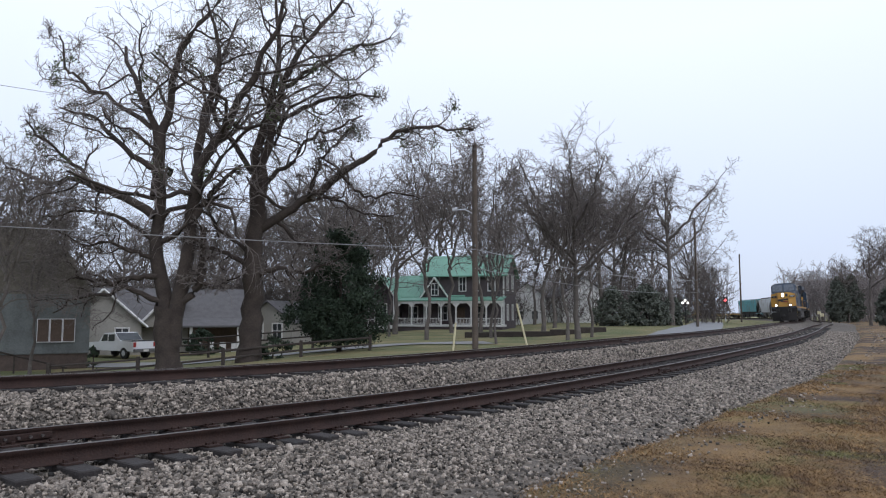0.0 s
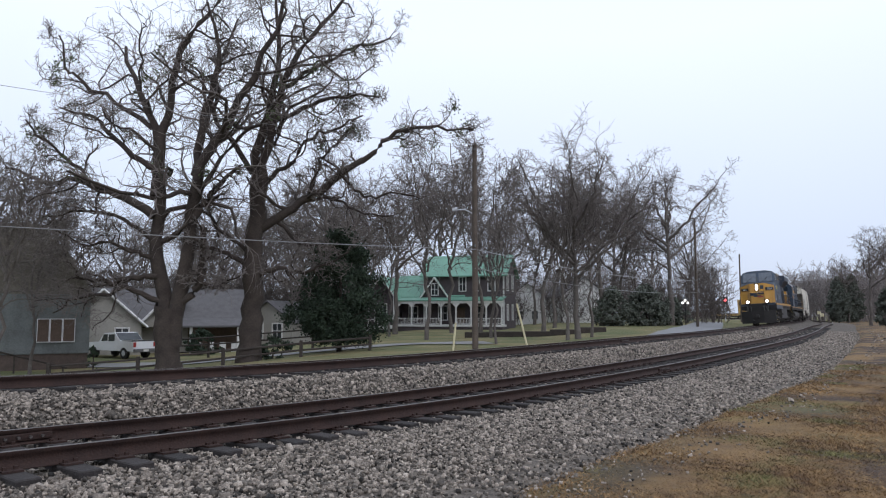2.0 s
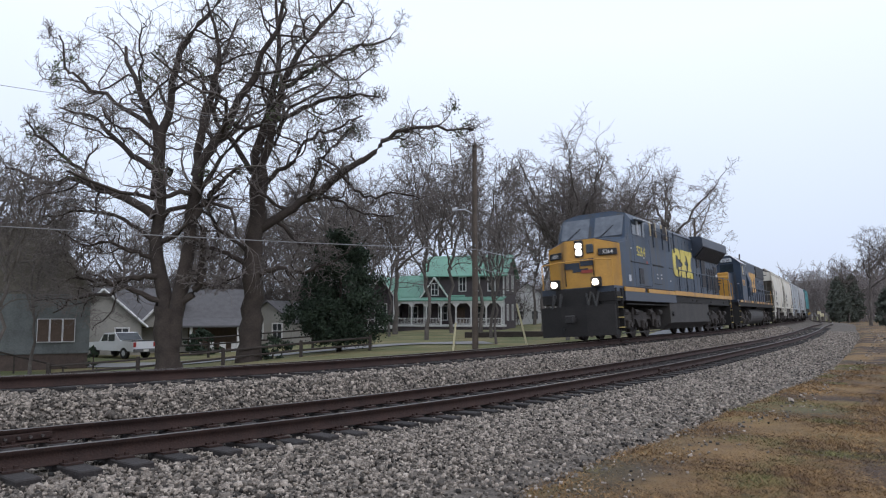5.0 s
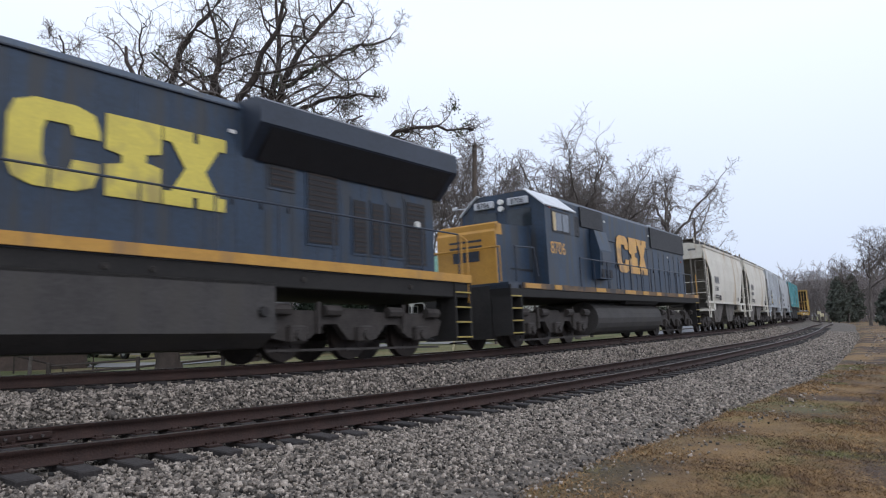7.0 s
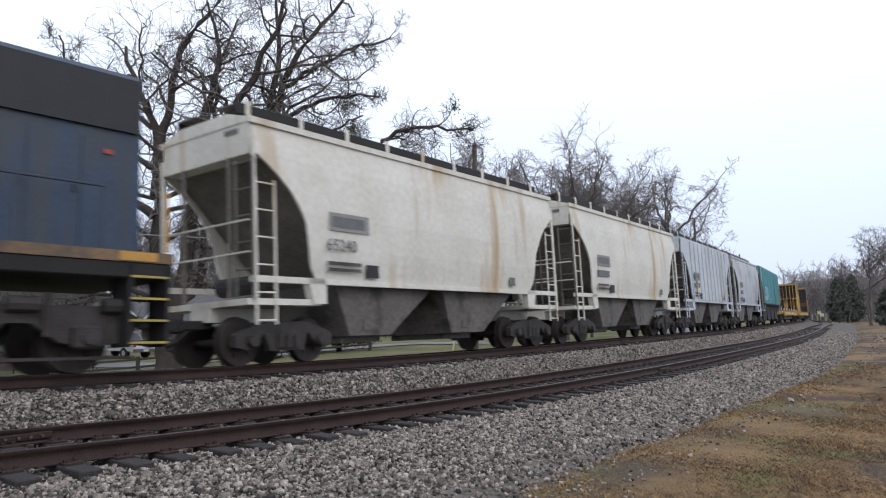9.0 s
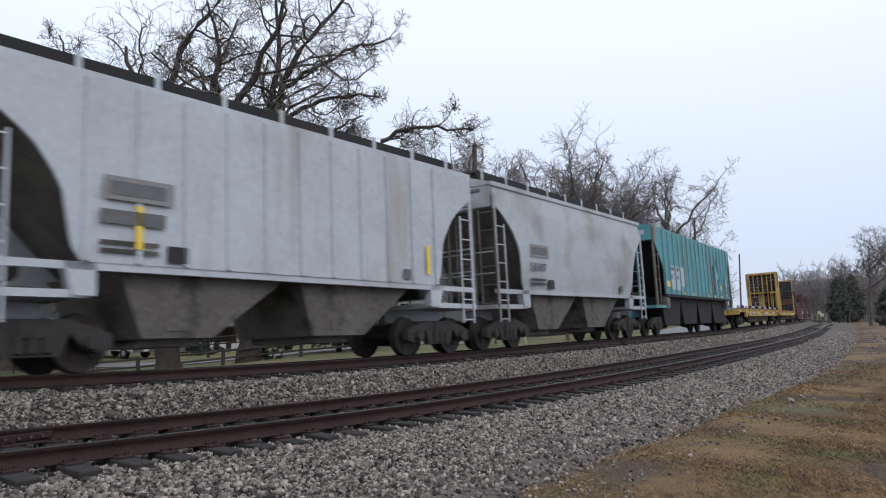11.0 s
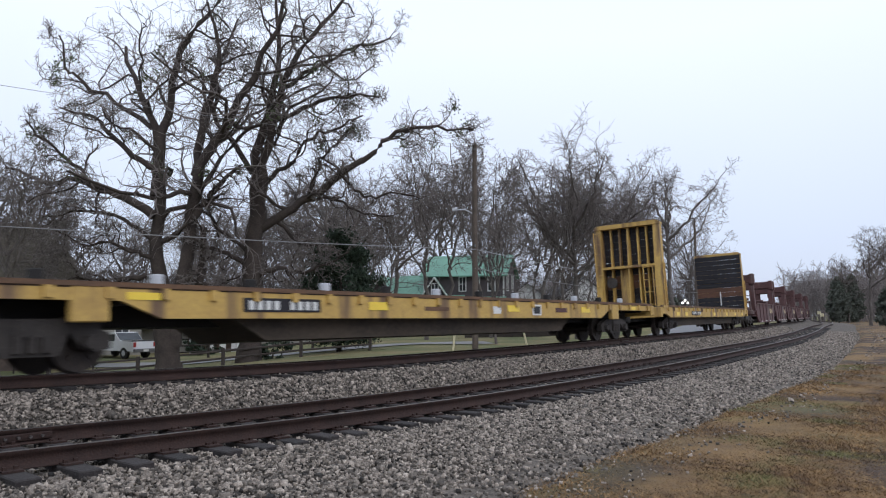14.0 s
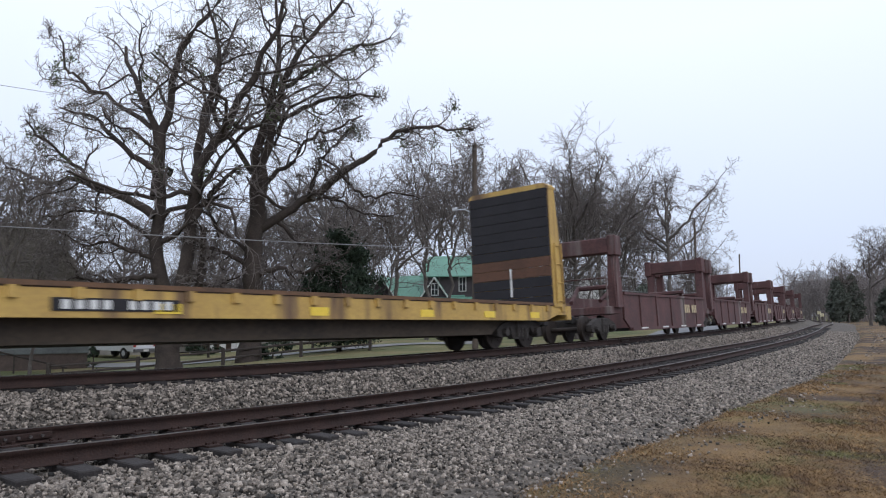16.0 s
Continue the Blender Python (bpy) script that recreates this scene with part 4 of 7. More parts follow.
def ladder(parent, x, y, z0, z1, w, material, along="x", n=None):
    bm = bmesh.new()
    dx, dy = (w, 0) if along == "x" else (0, w)
    for k in (0, 1):
        tube(bm, (x + dx * k, y + dy * k, z0), (x + dx * k, y + dy * k, z1), 0.028, None, 6)
    n = n or max(2, int((z1 - z0) / 0.42))
    for k in range(n):
        z = z0 + 0.08 + (z1 - z0 - 0.16) * k / (n - 1)
        tube(bm, (x, y, z), (x + dx, y + dy, z), 0.018, None, 6)
    return part("ladder", bm, material, parent)


def coupler(car, x):
    bm = bmesh.new()
    s = 1 if x > 0 else -1
    box(bm, x - 0.2, x + s * 0.62, -0.09, 0.09, 0.72, 0.90, 0.02)
    box(bm, x + s * 0.5, x + s * 0.78, -0.17, 0.15, 0.66, 0.96, 0.04)
    part("coupler", bm, M["dark_steel"], car)
    pipe("air_hose", [(x, -0.4, 0.75), (x + s * 0.3, -0.42, 0.5), (x + s * 0.6, -0.3, 0.42)], 0.03, M["hose"], car)


def emblem(car, x0, x1, y, z0, z1, material):
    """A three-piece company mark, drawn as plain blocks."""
    w = (x0 - x1)
    h = z1 - z0
    hook = [(1, .74), (.93, .93), (.72, 1), (.28, 1), (.07, .92), (0, .75), (0, .25), (.07, .08), (.28, 0), (.72, 0), (.93, .07), (1, .26), (1, .36), (.70, .36), (.66, .24), (.40, .24), (.36, .36), (.36, .64), (.40, .76), (.66, .76), (.70, .64), (1, .64)]
    bend = [(0, 1), (1, 1), (1, .62), (.72, .58), (.72, .48), (1, .44), (1, 0), (0, 0), (0, .38), (.28, .42), (.28, .52), (0, .56)]
    waist = [(0, 1), (.46, 1), (.46, .86), (.54, .86), (.54, 1), (1, 1), (1, .82), (.88, .82), (.66, .5), (.88, .18), (1, .18), (1, 0), (.54, 0), (.54, .14), (.46, .14), (.46, 0), (0, 0), (0, .18), (.12, .18), (.34, .5), (.12, .82), (0, .82)]
    for outline, (a, b) in ((hook, (0.0, 0.37)), (bend, (0.395, 0.655)), (waist, (0.665, 1.0))):
        bm = bmesh.new()
        prism(bm, [(x0 - w * (a + (b - a) * px), z0 + h * pz) for px, pz in outline], "y", y, y + 0.012)
        part("emblem_block", bm, material, car)


def handrail(car, xs, y, z0, z1, material):
    for x in xs:
        pipe("stanchion", [(x, y, z0), (x, y, z1)], 0.022, material, car)
    pipe("handrail", [(xs[0], y, z1), (xs[-1], y, z1)], 0.022, material, car)


def steps(car, x, y, s, z1):
    """Stair well at a corner of a locomotive; s: towards which end it opens."""
    bm = bmesh.new()
    box(bm, x - 0.03, x + 0.03, y - 0.62 if y > 0 else y, y if y > 0 else y + 0.62, 0.38, z1)
    box(bm, x + s * 0.62 - 0.03, x + s * 0.62 + 0.03, y - 0.62 if y > 0 else y, y if y > 0 else y + 0.62, 0.38, z1)
    part("step_well", bm, M["soot_shade"], car)
    for k in range(4):
        bm = bmesh.new()
        z = 0.42 + k * (z1 - 0.42) / 4
        box(bm, x, x + s * 0.62, y - 0.4 if y > 0 else y, y if y > 0 else y + 0.41, z, z + 0.045)
        st = part("step", bm, M["soot_shade"], car)
        bm = bmesh.new()
        box(bm, x, x + s * 0.62, y if y > 0 else y - 0.012, y + 0.012 if y > 0 else y, z + 0.005, z + 0.04)
        part("step_edge", bm, M["step_yellow"], st, "yellow step edge")


def hood_outline(w, z0, z1, c=0.22):
    return [(-w, z0), (w, z0), (w, z1 - c), (w - c * 0.9, z1), (-w + c * 0.9, z1), (-w, z1 - c)]


def loco_modern():
    car = thing("diesel_locomotive", "blue and yellow modern freight diesel locomotive with lit headlights", "locomotive")
    bm = bmesh.new()
    box(bm, -9.9, 11.1, -1.46, 1.46, 1.42, 1.78, 0.02)
    part("underframe", bm, M["soot_shade"], car)
    for y in (1, -1):
        for x0, x1 in ((10.1, 7.62), (7.1, 3.0), (2.96, -9.9)):
            bm = bmesh.new()
            box(bm, x1, x0, y * 1.47, y * 1.53, 1.80, 1.96 if x0 > 3 else 2.0)
            part("side_sill", bm, M["yellow"], car, "orange-yellow sill stripe")
        bm = bmesh.new()
        box(bm, 2.9, 10.1, y * 1.46, y * 1.52, 1.44, 1.795)
        part("skirt", bm, M["blue_dark"], car, "dark blue side skirt")
    bm = bmesh.new()
    box(bm, -9.9, 11.1, -1.44, 1.44, 1.78, 1.99)
    part("walkway", bm, M["blue_dark"], car)
    bm = bmesh.new()
    prism(bm, hood_outline(0.98, 2.0, 5.10, 0.14), "x", -9.1, 2.2)
    part("long_hood", bm, M["blue"], car)
    for k in range(16):
        x = 1.6 - k * 0.68
        plate("door_seam", car, x - 0.012, x + 0.012, 0.98, 2.1, 4.75, M["blue_dark"], 0.006)
        plate("door_latch", car, x + 0.08, x + 0.12, 0.98, 3.0, 3.12, M["grille"], 0.03)
    pipe("gutter", [(2.1, 1.0, 4.92), (-3.2, 1.0, 4.92)], 0.025, M["blue_dark"], car)
    for x, w, z0, z1 in ((-4.25, 0.30, 3.5, 4.05), (-5.35, 0.42, 2.45, 4.05), (-6.45, 0.2, 2.35, 3.55), (-7.05, 0.2, 2.35, 3.55), (-7.65, 0.2, 2.35, 3.55), (-8.4, 0.34, 2.2, 3.75)):
        bm = bmesh.new()
        box(bm, x - w - 0.06, x + w + 0.06, 0.975, 1.0, z0 - 0.06, z1 + 0.06)
        frame_ = part("vent", bm, M["blue"], car)
        plate("grille", frame_, x - w, x + w, 1.0, z0, z1, M["grille"], 0.015)
        for q in range(int((z1 - z0) / 0.11)):
            plate("slat", frame_, x - w, x + w, 1.012, z0 + 0.03 + q * 0.11, z0 + 0.06 + q * 0.11, M["vent_brown"], 0.012)
    bm = bmesh.new()
    tube(bm, (-8.4, 1.02, 3.2), (-8.4, 1.08, 3.2), 0.10, 0.09, 12)
    part("gauge", bm, M["white"], car, "small white dial by the rear hood")
    bm = bmesh.new()
    prism(bm, [(-1.55, 4.58), (-0.95, 3.95), (0.95, 3.95), (1.55, 4.58), (1.55, 5.02), (1.40, 5.12), (-1.40, 5.12), (-1.55, 5.02)], "x", -9.45, -3.3, 0)
    part("radiator_wing", bm, M["blue_dark"], car, "wide overhanging radiator cab with dark underside")
    for y in (1, -1):
        bm = bmesh.new()
        prism(bm, [(y * 1.50, 4.54), (y * 1.0, 3.98), (y * 1.04, 3.96), (y * 1.54, 4.53)], "x", -9.2, -3.6)
        part("radiator_screen", bm, M["grille"], car)
    bm = bmesh.new()
    prism(bm, [(-1.48, 2.0), (1.48, 2.0), (1.48, 4.72), (1.30, 4.98), (0.75, 5.12), (-0.75, 5.12), (-1.30, 4.98), (-1.48, 4.72)], "x", 2.9, 8.75)
    part("cab", bm, M["blue"], car)
    bm = bmesh.new()
    prism(bm, [(2.9, 2.0), (2.9, 4.9), (2.1, 4.2), (2.1, 2.0)], "y", -1.3, 1.3)
    part("cab_rear", bm, M["blue"], car)
    bm = bmesh.new()
    rings = []
    for x, pts in ((8.75, [(1.48, 2.0), (1.48, 4.72), (1.30, 4.98), (0.75, 5.12)]), (9.25, [(1.48, 2.0), (1.47, 3.80), (1.40, 3.95), (0.70, 4.02)]), (10.18, [(1.46, 2.0), (1.46, 3.62), (1.36, 3.68), (0.62, 3.90)])):
        ring = [(y, z) for y, z in pts] + [(-y, z) for y, z in pts[::-1]]
        rings.append([bm.verts.new((x, y, z)) for y, z in ring])
    for p, q in zip(rings, rings[1:]):
        for k in range(8):
            bm.faces.new((p[k], p[(k + 1) % 8], q[(k + 1) % 8], q[k]))
    bm.faces.new(rings[0])
    bm.faces.new(rings[-1])
    bmesh.ops.recalc_face_normals(bm, faces=bm.faces[:])
    part("cab_front", bm, M["blue"], car, "blue cab front sloping to the nose")
    bm = bmesh.new()
    lo = [bm.verts.new((x, y, 2.0)) for x, y in ((10.18, 1.46), (10.66, 0.62), (10.66, -0.62), (10.18, -1.46))]
    hi = [bm.verts.new((x, y, z)) for x, y, z in ((10.18, 1.46, 3.62), (10.60, 0.60, 3.86), (10.60, -0.60, 3.86), (10.18, -1.46, 3.62))]
    for k in range(4):
        bm.faces.new((lo[k], lo[(k + 1) % 4], hi[(k + 1) % 4], hi[k]))
    bm.faces.new(lo)
    bm.faces.new(hi)
    bmesh.ops.recalc_face_normals(bm, faces=bm.faces[:])
    part("nose", bm, M["yellow"], car, "weathered yellow wide-cab nose")
    for y in (-0.70, 0.70):
        bm = bmesh.new()
        prism(bm, [(9.21, 4.02), (9.25, 4.06), (8.86, 4.90), (8.82, 4.88)], "y", y - 0.58, y + 0.58)
        part("windshield", bm, M["sheen_glass"], car)
        pipe("wiper", [(9.28, y - 0.3, 4.05), (9.08, y + 0.2, 4.5)], 0.015, M["grille"], car, 4)
    bm = bmesh.new()
    prism(bm, [(10.95, -1.46), (11.25, -1.46), (11.62, -0.5), (11.62, 0.5), (11.25, 1.46), (10.95, 1.46)], "z", 0.18, 1.30)
    part("pilot", bm, M["soot_shade"], car, "sooty black snow-plough pilot")
    bm = bmesh.new()
    box(bm, 11.0, 11.25, -0.80, 0.80, 1.28, 1.95)
    part("anticlimber", bm, M["soot_shade"], car)
    bm = bmesh.new()
    box(bm, 10.58, 10.68, -0.17, 0.17, 3.18, 3.84, 0.02)
    part("lamp_box", bm, M["grille"], car)
    for z in (3.36, 3.62):
        bm = bmesh.new()
        tube(bm, (10.67, 0, z), (10.71, 0, z), 0.115, 0.115, 14)
        part("headlight", bm, M["head_lamp"], car, "lit headlight")
    bm = bmesh.new()
    box(bm, 10.60, 10.66, 0.28, 0.58, 3.30, 3.66, 0.03)
    part("nose_window", bm, M["glass"], car)
    for y in (-0.82, 0.82):
        bm = bmesh.new()
        box(bm, 11.12, 11.32, y - 0.19, y + 0.19, 1.96, 2.34, 0.03)
        part("ditch_lamp_box", bm, M["soot_shade"], car)
        bm = bmesh.new()
        tube(bm, (11.31, y, 2.15), (11.36, y, 2.15), 0.115, 0.115, 14)
        part("ditch_light", bm, M["ditch_lamp"], car, "lit ditch light")
        pipe("nose_grab", [(10.74, y * 0.7, 2.1), (10.78, y * 0.7, 3.0), (10.72, y * 0.7, 3.1)], 0.022, M["soot_shade"], car)
    for s in (-1, 1):
        board = thing_part("number_board", car, Matrix.Translation((10.45, s * 1.06, 3.32)) @ pose(0, 0, 0, 0, 0, s * 29.0))
        bm = bmesh.new()
        box(bm, -0.03, 0.03, -0.36, 0.36, -0.13, 0.13, 0.02)
        part("panel", bm, M["grille"], board)
        num = words("5264", 0.20, board, 0, 0, 0, M["white"], True)
        num.matrix_basis = Matrix(((0, 0, 1, 0.032), (1, 0, 0, 0), (0, 1, 0, -0.07), (0, 0, 0, 1)))
    for k, (y0, y1, z0, z1, mm) in enumerate(((-0.62, -0.02, 2.74, 2.98, "blue_dark"), (0.02, 0.55, 2.84, 3.10, "blue_dark"), (-0.30, 0.32, 2.62, 2.74, "blue_dark"), (0.05, 0.50, 2.56, 2.68, "emblem_red"))):
        bm = bmesh.new()
        box(bm, 10.655, 10.676 + k * 0.002, y0, y1, z0, z1)
        part("nose_emblem", bm, M[mm], car)
    for y in (-0.9, -0.6, 0.6, 0.9):
        pipe("air_hose", [(11.28, y, 1.8), (11.55, y * 0.95, 1.25), (11.45, y * 0.8, 1.75)], 0.035, M["hose"], car)
    pipe("nose_rail", [(11.05, -1.4, 2.0), (11.05, -1.4, 2.95), (10.95, -0.7, 3.02), (10.95, 0.7, 3.02), (11.05, 1.4, 2.95), (11.05, 1.4, 2.0)], 0.024, M["yellow"], car)
    # cab side: windows under a pale shade, louvres in pale frames, grab rails and seams
    for y in (1, -1):
        for x0, x1, z0, z1 in ((8.15, 8.62, 4.10, 4.66), (6.95, 8.0, 4.10, 4.70)):
            bm = bmesh.new()
            box(bm, x0, x1, y * 1.47, y * 1.50, z0, z1)
            part("side_window", bm, M["glass"], car)
    plate("window_post", car, 7.85, 8.05, 1.50, 4.12, 4.70, M["pale_panel"], 0.03)
    plate("window_post", car, 7.30, 7.36, 1.50, 4.12, 4.70, M["blue_dark"], 0.02)
    bm = bmesh.new()
    prism(bm, [(1.44, 4.80), (1.82, 4.66), (1.82, 4.69), (1.44, 4.84)], "x", 6.85, 8.15)
    part("sunshade", bm, M["roof_light"], car, "pale window awning")
    for x0 in (5.35, 3.62):
        plate("vent", car, x0, x0 + 0.68, 1.47, 4.28, 4.88, M["vent_brown"], 0.03)
        for q in range(7):
            plate("slat", car, x0, x0 + 0.68, 1.50, 4.31 + q * 0.08, 4.34 + q * 0.08, M["grille"], 0.012)
        for xa in (x0 - 0.1, x0 + 0.68):
            plate("vent_trim", car, xa, xa + 0.1, 1.47, 4.26, 4.90, M["tan"], 0.035)
    plate("vent", car, 2.15, 2.75, 1.30, 4.05, 4.5, M["grille"], 0.03)
    plate("door_panel", car, 7.5, 8.05, 1.48, 2.15, 2.78, M["grille"], 0.02)
    plate("emblem_panel", car, 9.15, 9.42, 1.48, 2.2, 2.45, M["pale_panel"], 0.012)
    for x in (6.35, 8.55):
        plate("panel_seam", car, x - 0.012, x + 0.012, 1.48, 2.05, 4.7, M["blue_dark"], 0.006)
    for x0, x1, z in ((9.0, 6.6, 2.98), (6.0, 4.5, 3.02), (6.0, 4.5, 2.98), (8.1, 6.5, 2.06), (6.0, 4.9, 2.2), (3.6, 2.9, 3.0)):
        plate("panel_seam", car, x1, x0, 1.48, z, z + 0.022, M["grille"], 0.025)
    for x, z in ((8.9, 3.5), (7.3, 3.2), (5.5, 2.6), (5.5, 2.45), (4.9, 2.6), (4.9, 2.45), (3.5, 2.4)):
        plate("reflector_dot", car, x - 0.06, x + 0.06, 1.485, z, z + 0.05, M["white"], 0.008)
    for x, mm in ((6.9, "emblem_red"), (-3.05, "white")):
        plate("data_panel", car, x - 0.08, x + 0.08, 1.485 if x > 0 else 1.0, 3.02 if x > 0 else 4.4, 3.12 if x > 0 else 4.47, M[mm], 0.01)
    words("5264", 0.56, car, 8.18, 1.485, 3.28, M["letter_yellow"])
    emblem(car, 0.92, -2.90, 1.0, 2.82, 4.22, M["letter_yellow"])
    pipe("grab_rail", [(6.45, 1.66, 4.50), (2.95, 1.66, 4.36)], 0.028, M["blue_dark"], car)
    for x in (6.35, 4.95, 3.95, 3.1):
        pipe("stanchion", [(x, 1.66, 3.72), (x, 1.66, 4.66)], 0.032, M["blue_dark"], car)
    handrail(car, [1.9 - 1.42 * k for k in range(9)], 1.48, 2.0, 3.02, M["blue_dark"])
    handrail(car, [1.9 - 1.42 * k for k in range(9)], -1.48, 2.0, 3.02, M["blue_dark"])
    pipe("handrail", [(-9.6, 1.46, 2.0), (-9.6, 1.46, 3.0), (-9.85, 1.46, 2.9), (-9.85, 1.46, 1.3)], 0.026, M["yellow"], car)
    bm = bmesh.new()
    prism(bm, [(-1.46, 1.5), (1.46, 1.5), (1.46, 0.55), (1.0, 0.28), (-1.0, 0.28), (-1.46, 0.55)], "x", -3.7, 3.9)
    part("fuel_tank", bm, M["tank"], car, "grimy grey fuel tank")
    for x in (3.55, -3.4):
        bm = bmesh.new()
        tube(bm, (x, 1.47, 0.95), (x, 1.55, 0.95), 0.11, 0.09, 10)
        part("tank_cap", bm, M["dark_steel"], car)
    pipe("brake_pipe", [(9.8, 1.42, 1.32), (4.2, 1.42, 1.32)], 0.03, M["soot_shade"], car)
    for x in (-0.4, -1.2, -4.4, -7.6):
        bm = bmesh.new()
        tube(bm, (x, 1.3, 1.62), (x, 1.5, 1.60), 0.08, 0.05, 8)
        part("pipe_end", bm, M["truck"], car)
    steps(car, -9.25, 1.5, -1, 1.9)
    steps(car, 10.42, 1.5, 1, 1.9)
    steps(car, -9.25, -1.5, -1, 1.9)
    for x in (7.2, -6.3):
        truck(car, x, True)
    coupler(car, 11.3)
    coupler(car, -9.9)
    for x in (-2.2, -0.5, 0.8):
        bm = bmesh.new()
        box(bm, x - 0.4, x + 0.4, -0.5, 0.5, 4.98, 5.16, 0.05)
        part("roof_hatch", bm, M["blue_dark"], car)
    CARS.append((car, -33.5, 6.7))


def loco_older():
    car = thing("diesel_locomotive", "weathered blue hood-unit diesel locomotive with yellow nose", "locomotive")
    bm = bmesh.new()
    box(bm, -9.9, 10.1, -1.5, 1.5, 1.45, 1.70, 0.02)
    part("underframe", bm, M["soot_shade"], car)
    for y in (1, -1):
        bm = bmesh.new()
        box(bm, -9.9, 9.3, y * 1.47, y * 1.52, 1.70, 1.87)
        part("side_sill", bm, M["faded_stripe"], car, "faded dull-orange sill stripe")
        for x0, x1 in ((9.2, 8.2), (7.2, 6.7), (3.8, 2.9), (0.9, -0.3), (-1.2, -1.9), (-3.0, -3.6), (-6.2, -7.0), (-9.0, -9.6)):
            plate("stripe_panel", car, x1, x0, 1.52 if y > 0 else -1.532, 1.72, 1.86, M["yellow"], 0.012)
    bm = bmesh.new()
    box(bm, -9.9, 10.1, -1.46, 1.46, 1.70, 1.87)
    part("walkway", bm, M["blue_dark"], car)
    bm = bmesh.new()
    prism(bm, hood_outline(0.98, 1.87, 4.98, 0.14), "x", -9.55, 5.4)
    part("long_hood", bm, M["blue"], car)
    for k in range(13):
        x = 1.0 - k * 0.8
        plate("door_seam", car, x - 0.016, x + 0.016, 0.98, 1.95, 3.75, M["blue_dark"], 0.014)
        plate("door_latch", car, x + 0.08, x + 0.12, 0.98, 2.8, 2.92, M["grille"], 0.03)
    pipe("gutter", [(1.4, 1.0, 3.82), (-4.3, 1.0, 3.82)], 0.02, M["blue_dark"], car)
    bm = bmesh.new()
    prism(bm, [(-1.5, 1.87), (1.5, 1.87), (1.5, 4.35), (0.85, 4.92), (-0.85, 4.92), (-1.5, 4.35)], "x", 5.3, 7.55)
    part("cab", bm, M["blue"], car)
    for y in (1, -1):
        bm = bmesh.new()
        prism(bm, [(y * 1.54, 4.34), (y * 0.86, 4.94), (y * 0.86, 4.97), (y * 1.56, 4.37)], "x", 5.2, 7.65)
        part("cab_roof", bm, M["roof_light"], car, "pale grey sloping cab roof panel")
        bm = bmesh.new()
        box(bm, 6.82, 7.02, y * 1.49, y * 1.53, 3.60, 4.20)
        part("window_frame", bm, M["tan"], car)
        bm = bmesh.new()
        box(bm, 5.72, 7.08, y * 1.49, y * 1.51, 3.54, 4.26)
        part("window_surround", bm, M["grille"], car)
        for x0, x1 in ((5.8, 6.28), (6.34, 6.80)):
            bm = bmesh.new()
            box(bm, x0, x1, y * 1.505, y * 1.52, 3.62, 4.2)
            part("side_window", bm, M["sheen_glass"], car)
    bm = bmesh.new()
    prism(bm, [(7.5, 1.87), (9.85, 1.87), (9.85, 3.35), (9.65, 3.62), (7.5, 3.72)], "y", -0.98, 0.98)
    part("short_hood", bm, M["blue"], car)
    bm = bmesh.new()
    prism(bm, [(9.85, 1.87), (9.91, 1.87), (9.91, 3.38), (9.69, 3.68), (9.65, 3.64), (9.85, 3.35)], "y", -1.0, 1.0)
    prism(bm, [(-1.0, 3.3), (-1.0, 3.62), (1.0, 3.62), (1.0, 3.3)], "x", 9.5, 9.85)
    part("nose_front", bm, M["yellow"], car, "yellow nose panel")
    bm = bmesh.new()
    for z in (2.95, 3.12):
        box(bm, 9.91, 9.92, -0.55, 0.55, z, z + 0.06)
    box(bm, 9.91, 9.92, -0.45, 0.45, 2.55, 2.85)
    part("nose_emblem", bm, M["blue_dark"], car)
    for y in (-0.62, 0.62):
        bm = bmesh.new()
        box(bm, 7.55, 7.58, y - 0.42, y + 0.42, 3.78, 4.34)
        part("windshield", bm, M["glass"], car)
        bm = bmesh.new()
        box(bm, 7.55, 7.66, y - 0.36, y + 0.36, 4.48, 4.72, 0.02)
        part("number_board", bm, M["pale_panel"], car)
        cu = words("8706", 0.24, car, 0, 0, 0, M["grille"], True)
        cu.matrix_basis = Matrix(((0, 0, 1, 7.665), (1, 0, 0, y), (0, 1, 0, 4.52), (0, 0, 0, 1)))
    for z in (4.42, 4.64):
        bm = bmesh.new()
        tube(bm, (7.55, 0, z), (7.66, 0, z), 0.09, None, 12)
        part("headlight", bm, M["white"], car, "unlit headlight")
    plate("vent", car, 3.75, 5.22, 0.985, 3.72, 4.42, M["grille"], 0.04)
    plate("vent", car, 1.5, 3.6, 0.985, 4.12, 4.84, M["grille"], 0.06)
    plate("radiator_screen", car, -9.5, -4.3, 0.985, 3.92, 4.84, M["grille"], 0.06)
    for x, z, mm in ((1.2, 4.5, "white"), (-4.1, 4.4, "white"), (7.2, 4.3, "emblem_red"), (-6.8, 3.6, "white"), (-9.0, 3.5, "emblem_red")):
        plate("reflector_dot", car, x - 0.07, x + 0.07, 1.0 if x < 5 else 1.505, z, z + 0.08, M[mm], 0.015)
    bm = bmesh.new()
    prism(bm, [(1.0, 2.25), (1.30, 2.25), (1.36, 3.3), (1.18, 4.05), (1.0, 4.1)], "x", 1.55, 2.75)
    part("blower_box", bm, M["blue"], car)
    for x in (1.7, 2.1, 2.5):
        plate("vent", car, x - 0.13, x + 0.13, 1.315, 2.3, 2.6, M["grille"], 0.015)
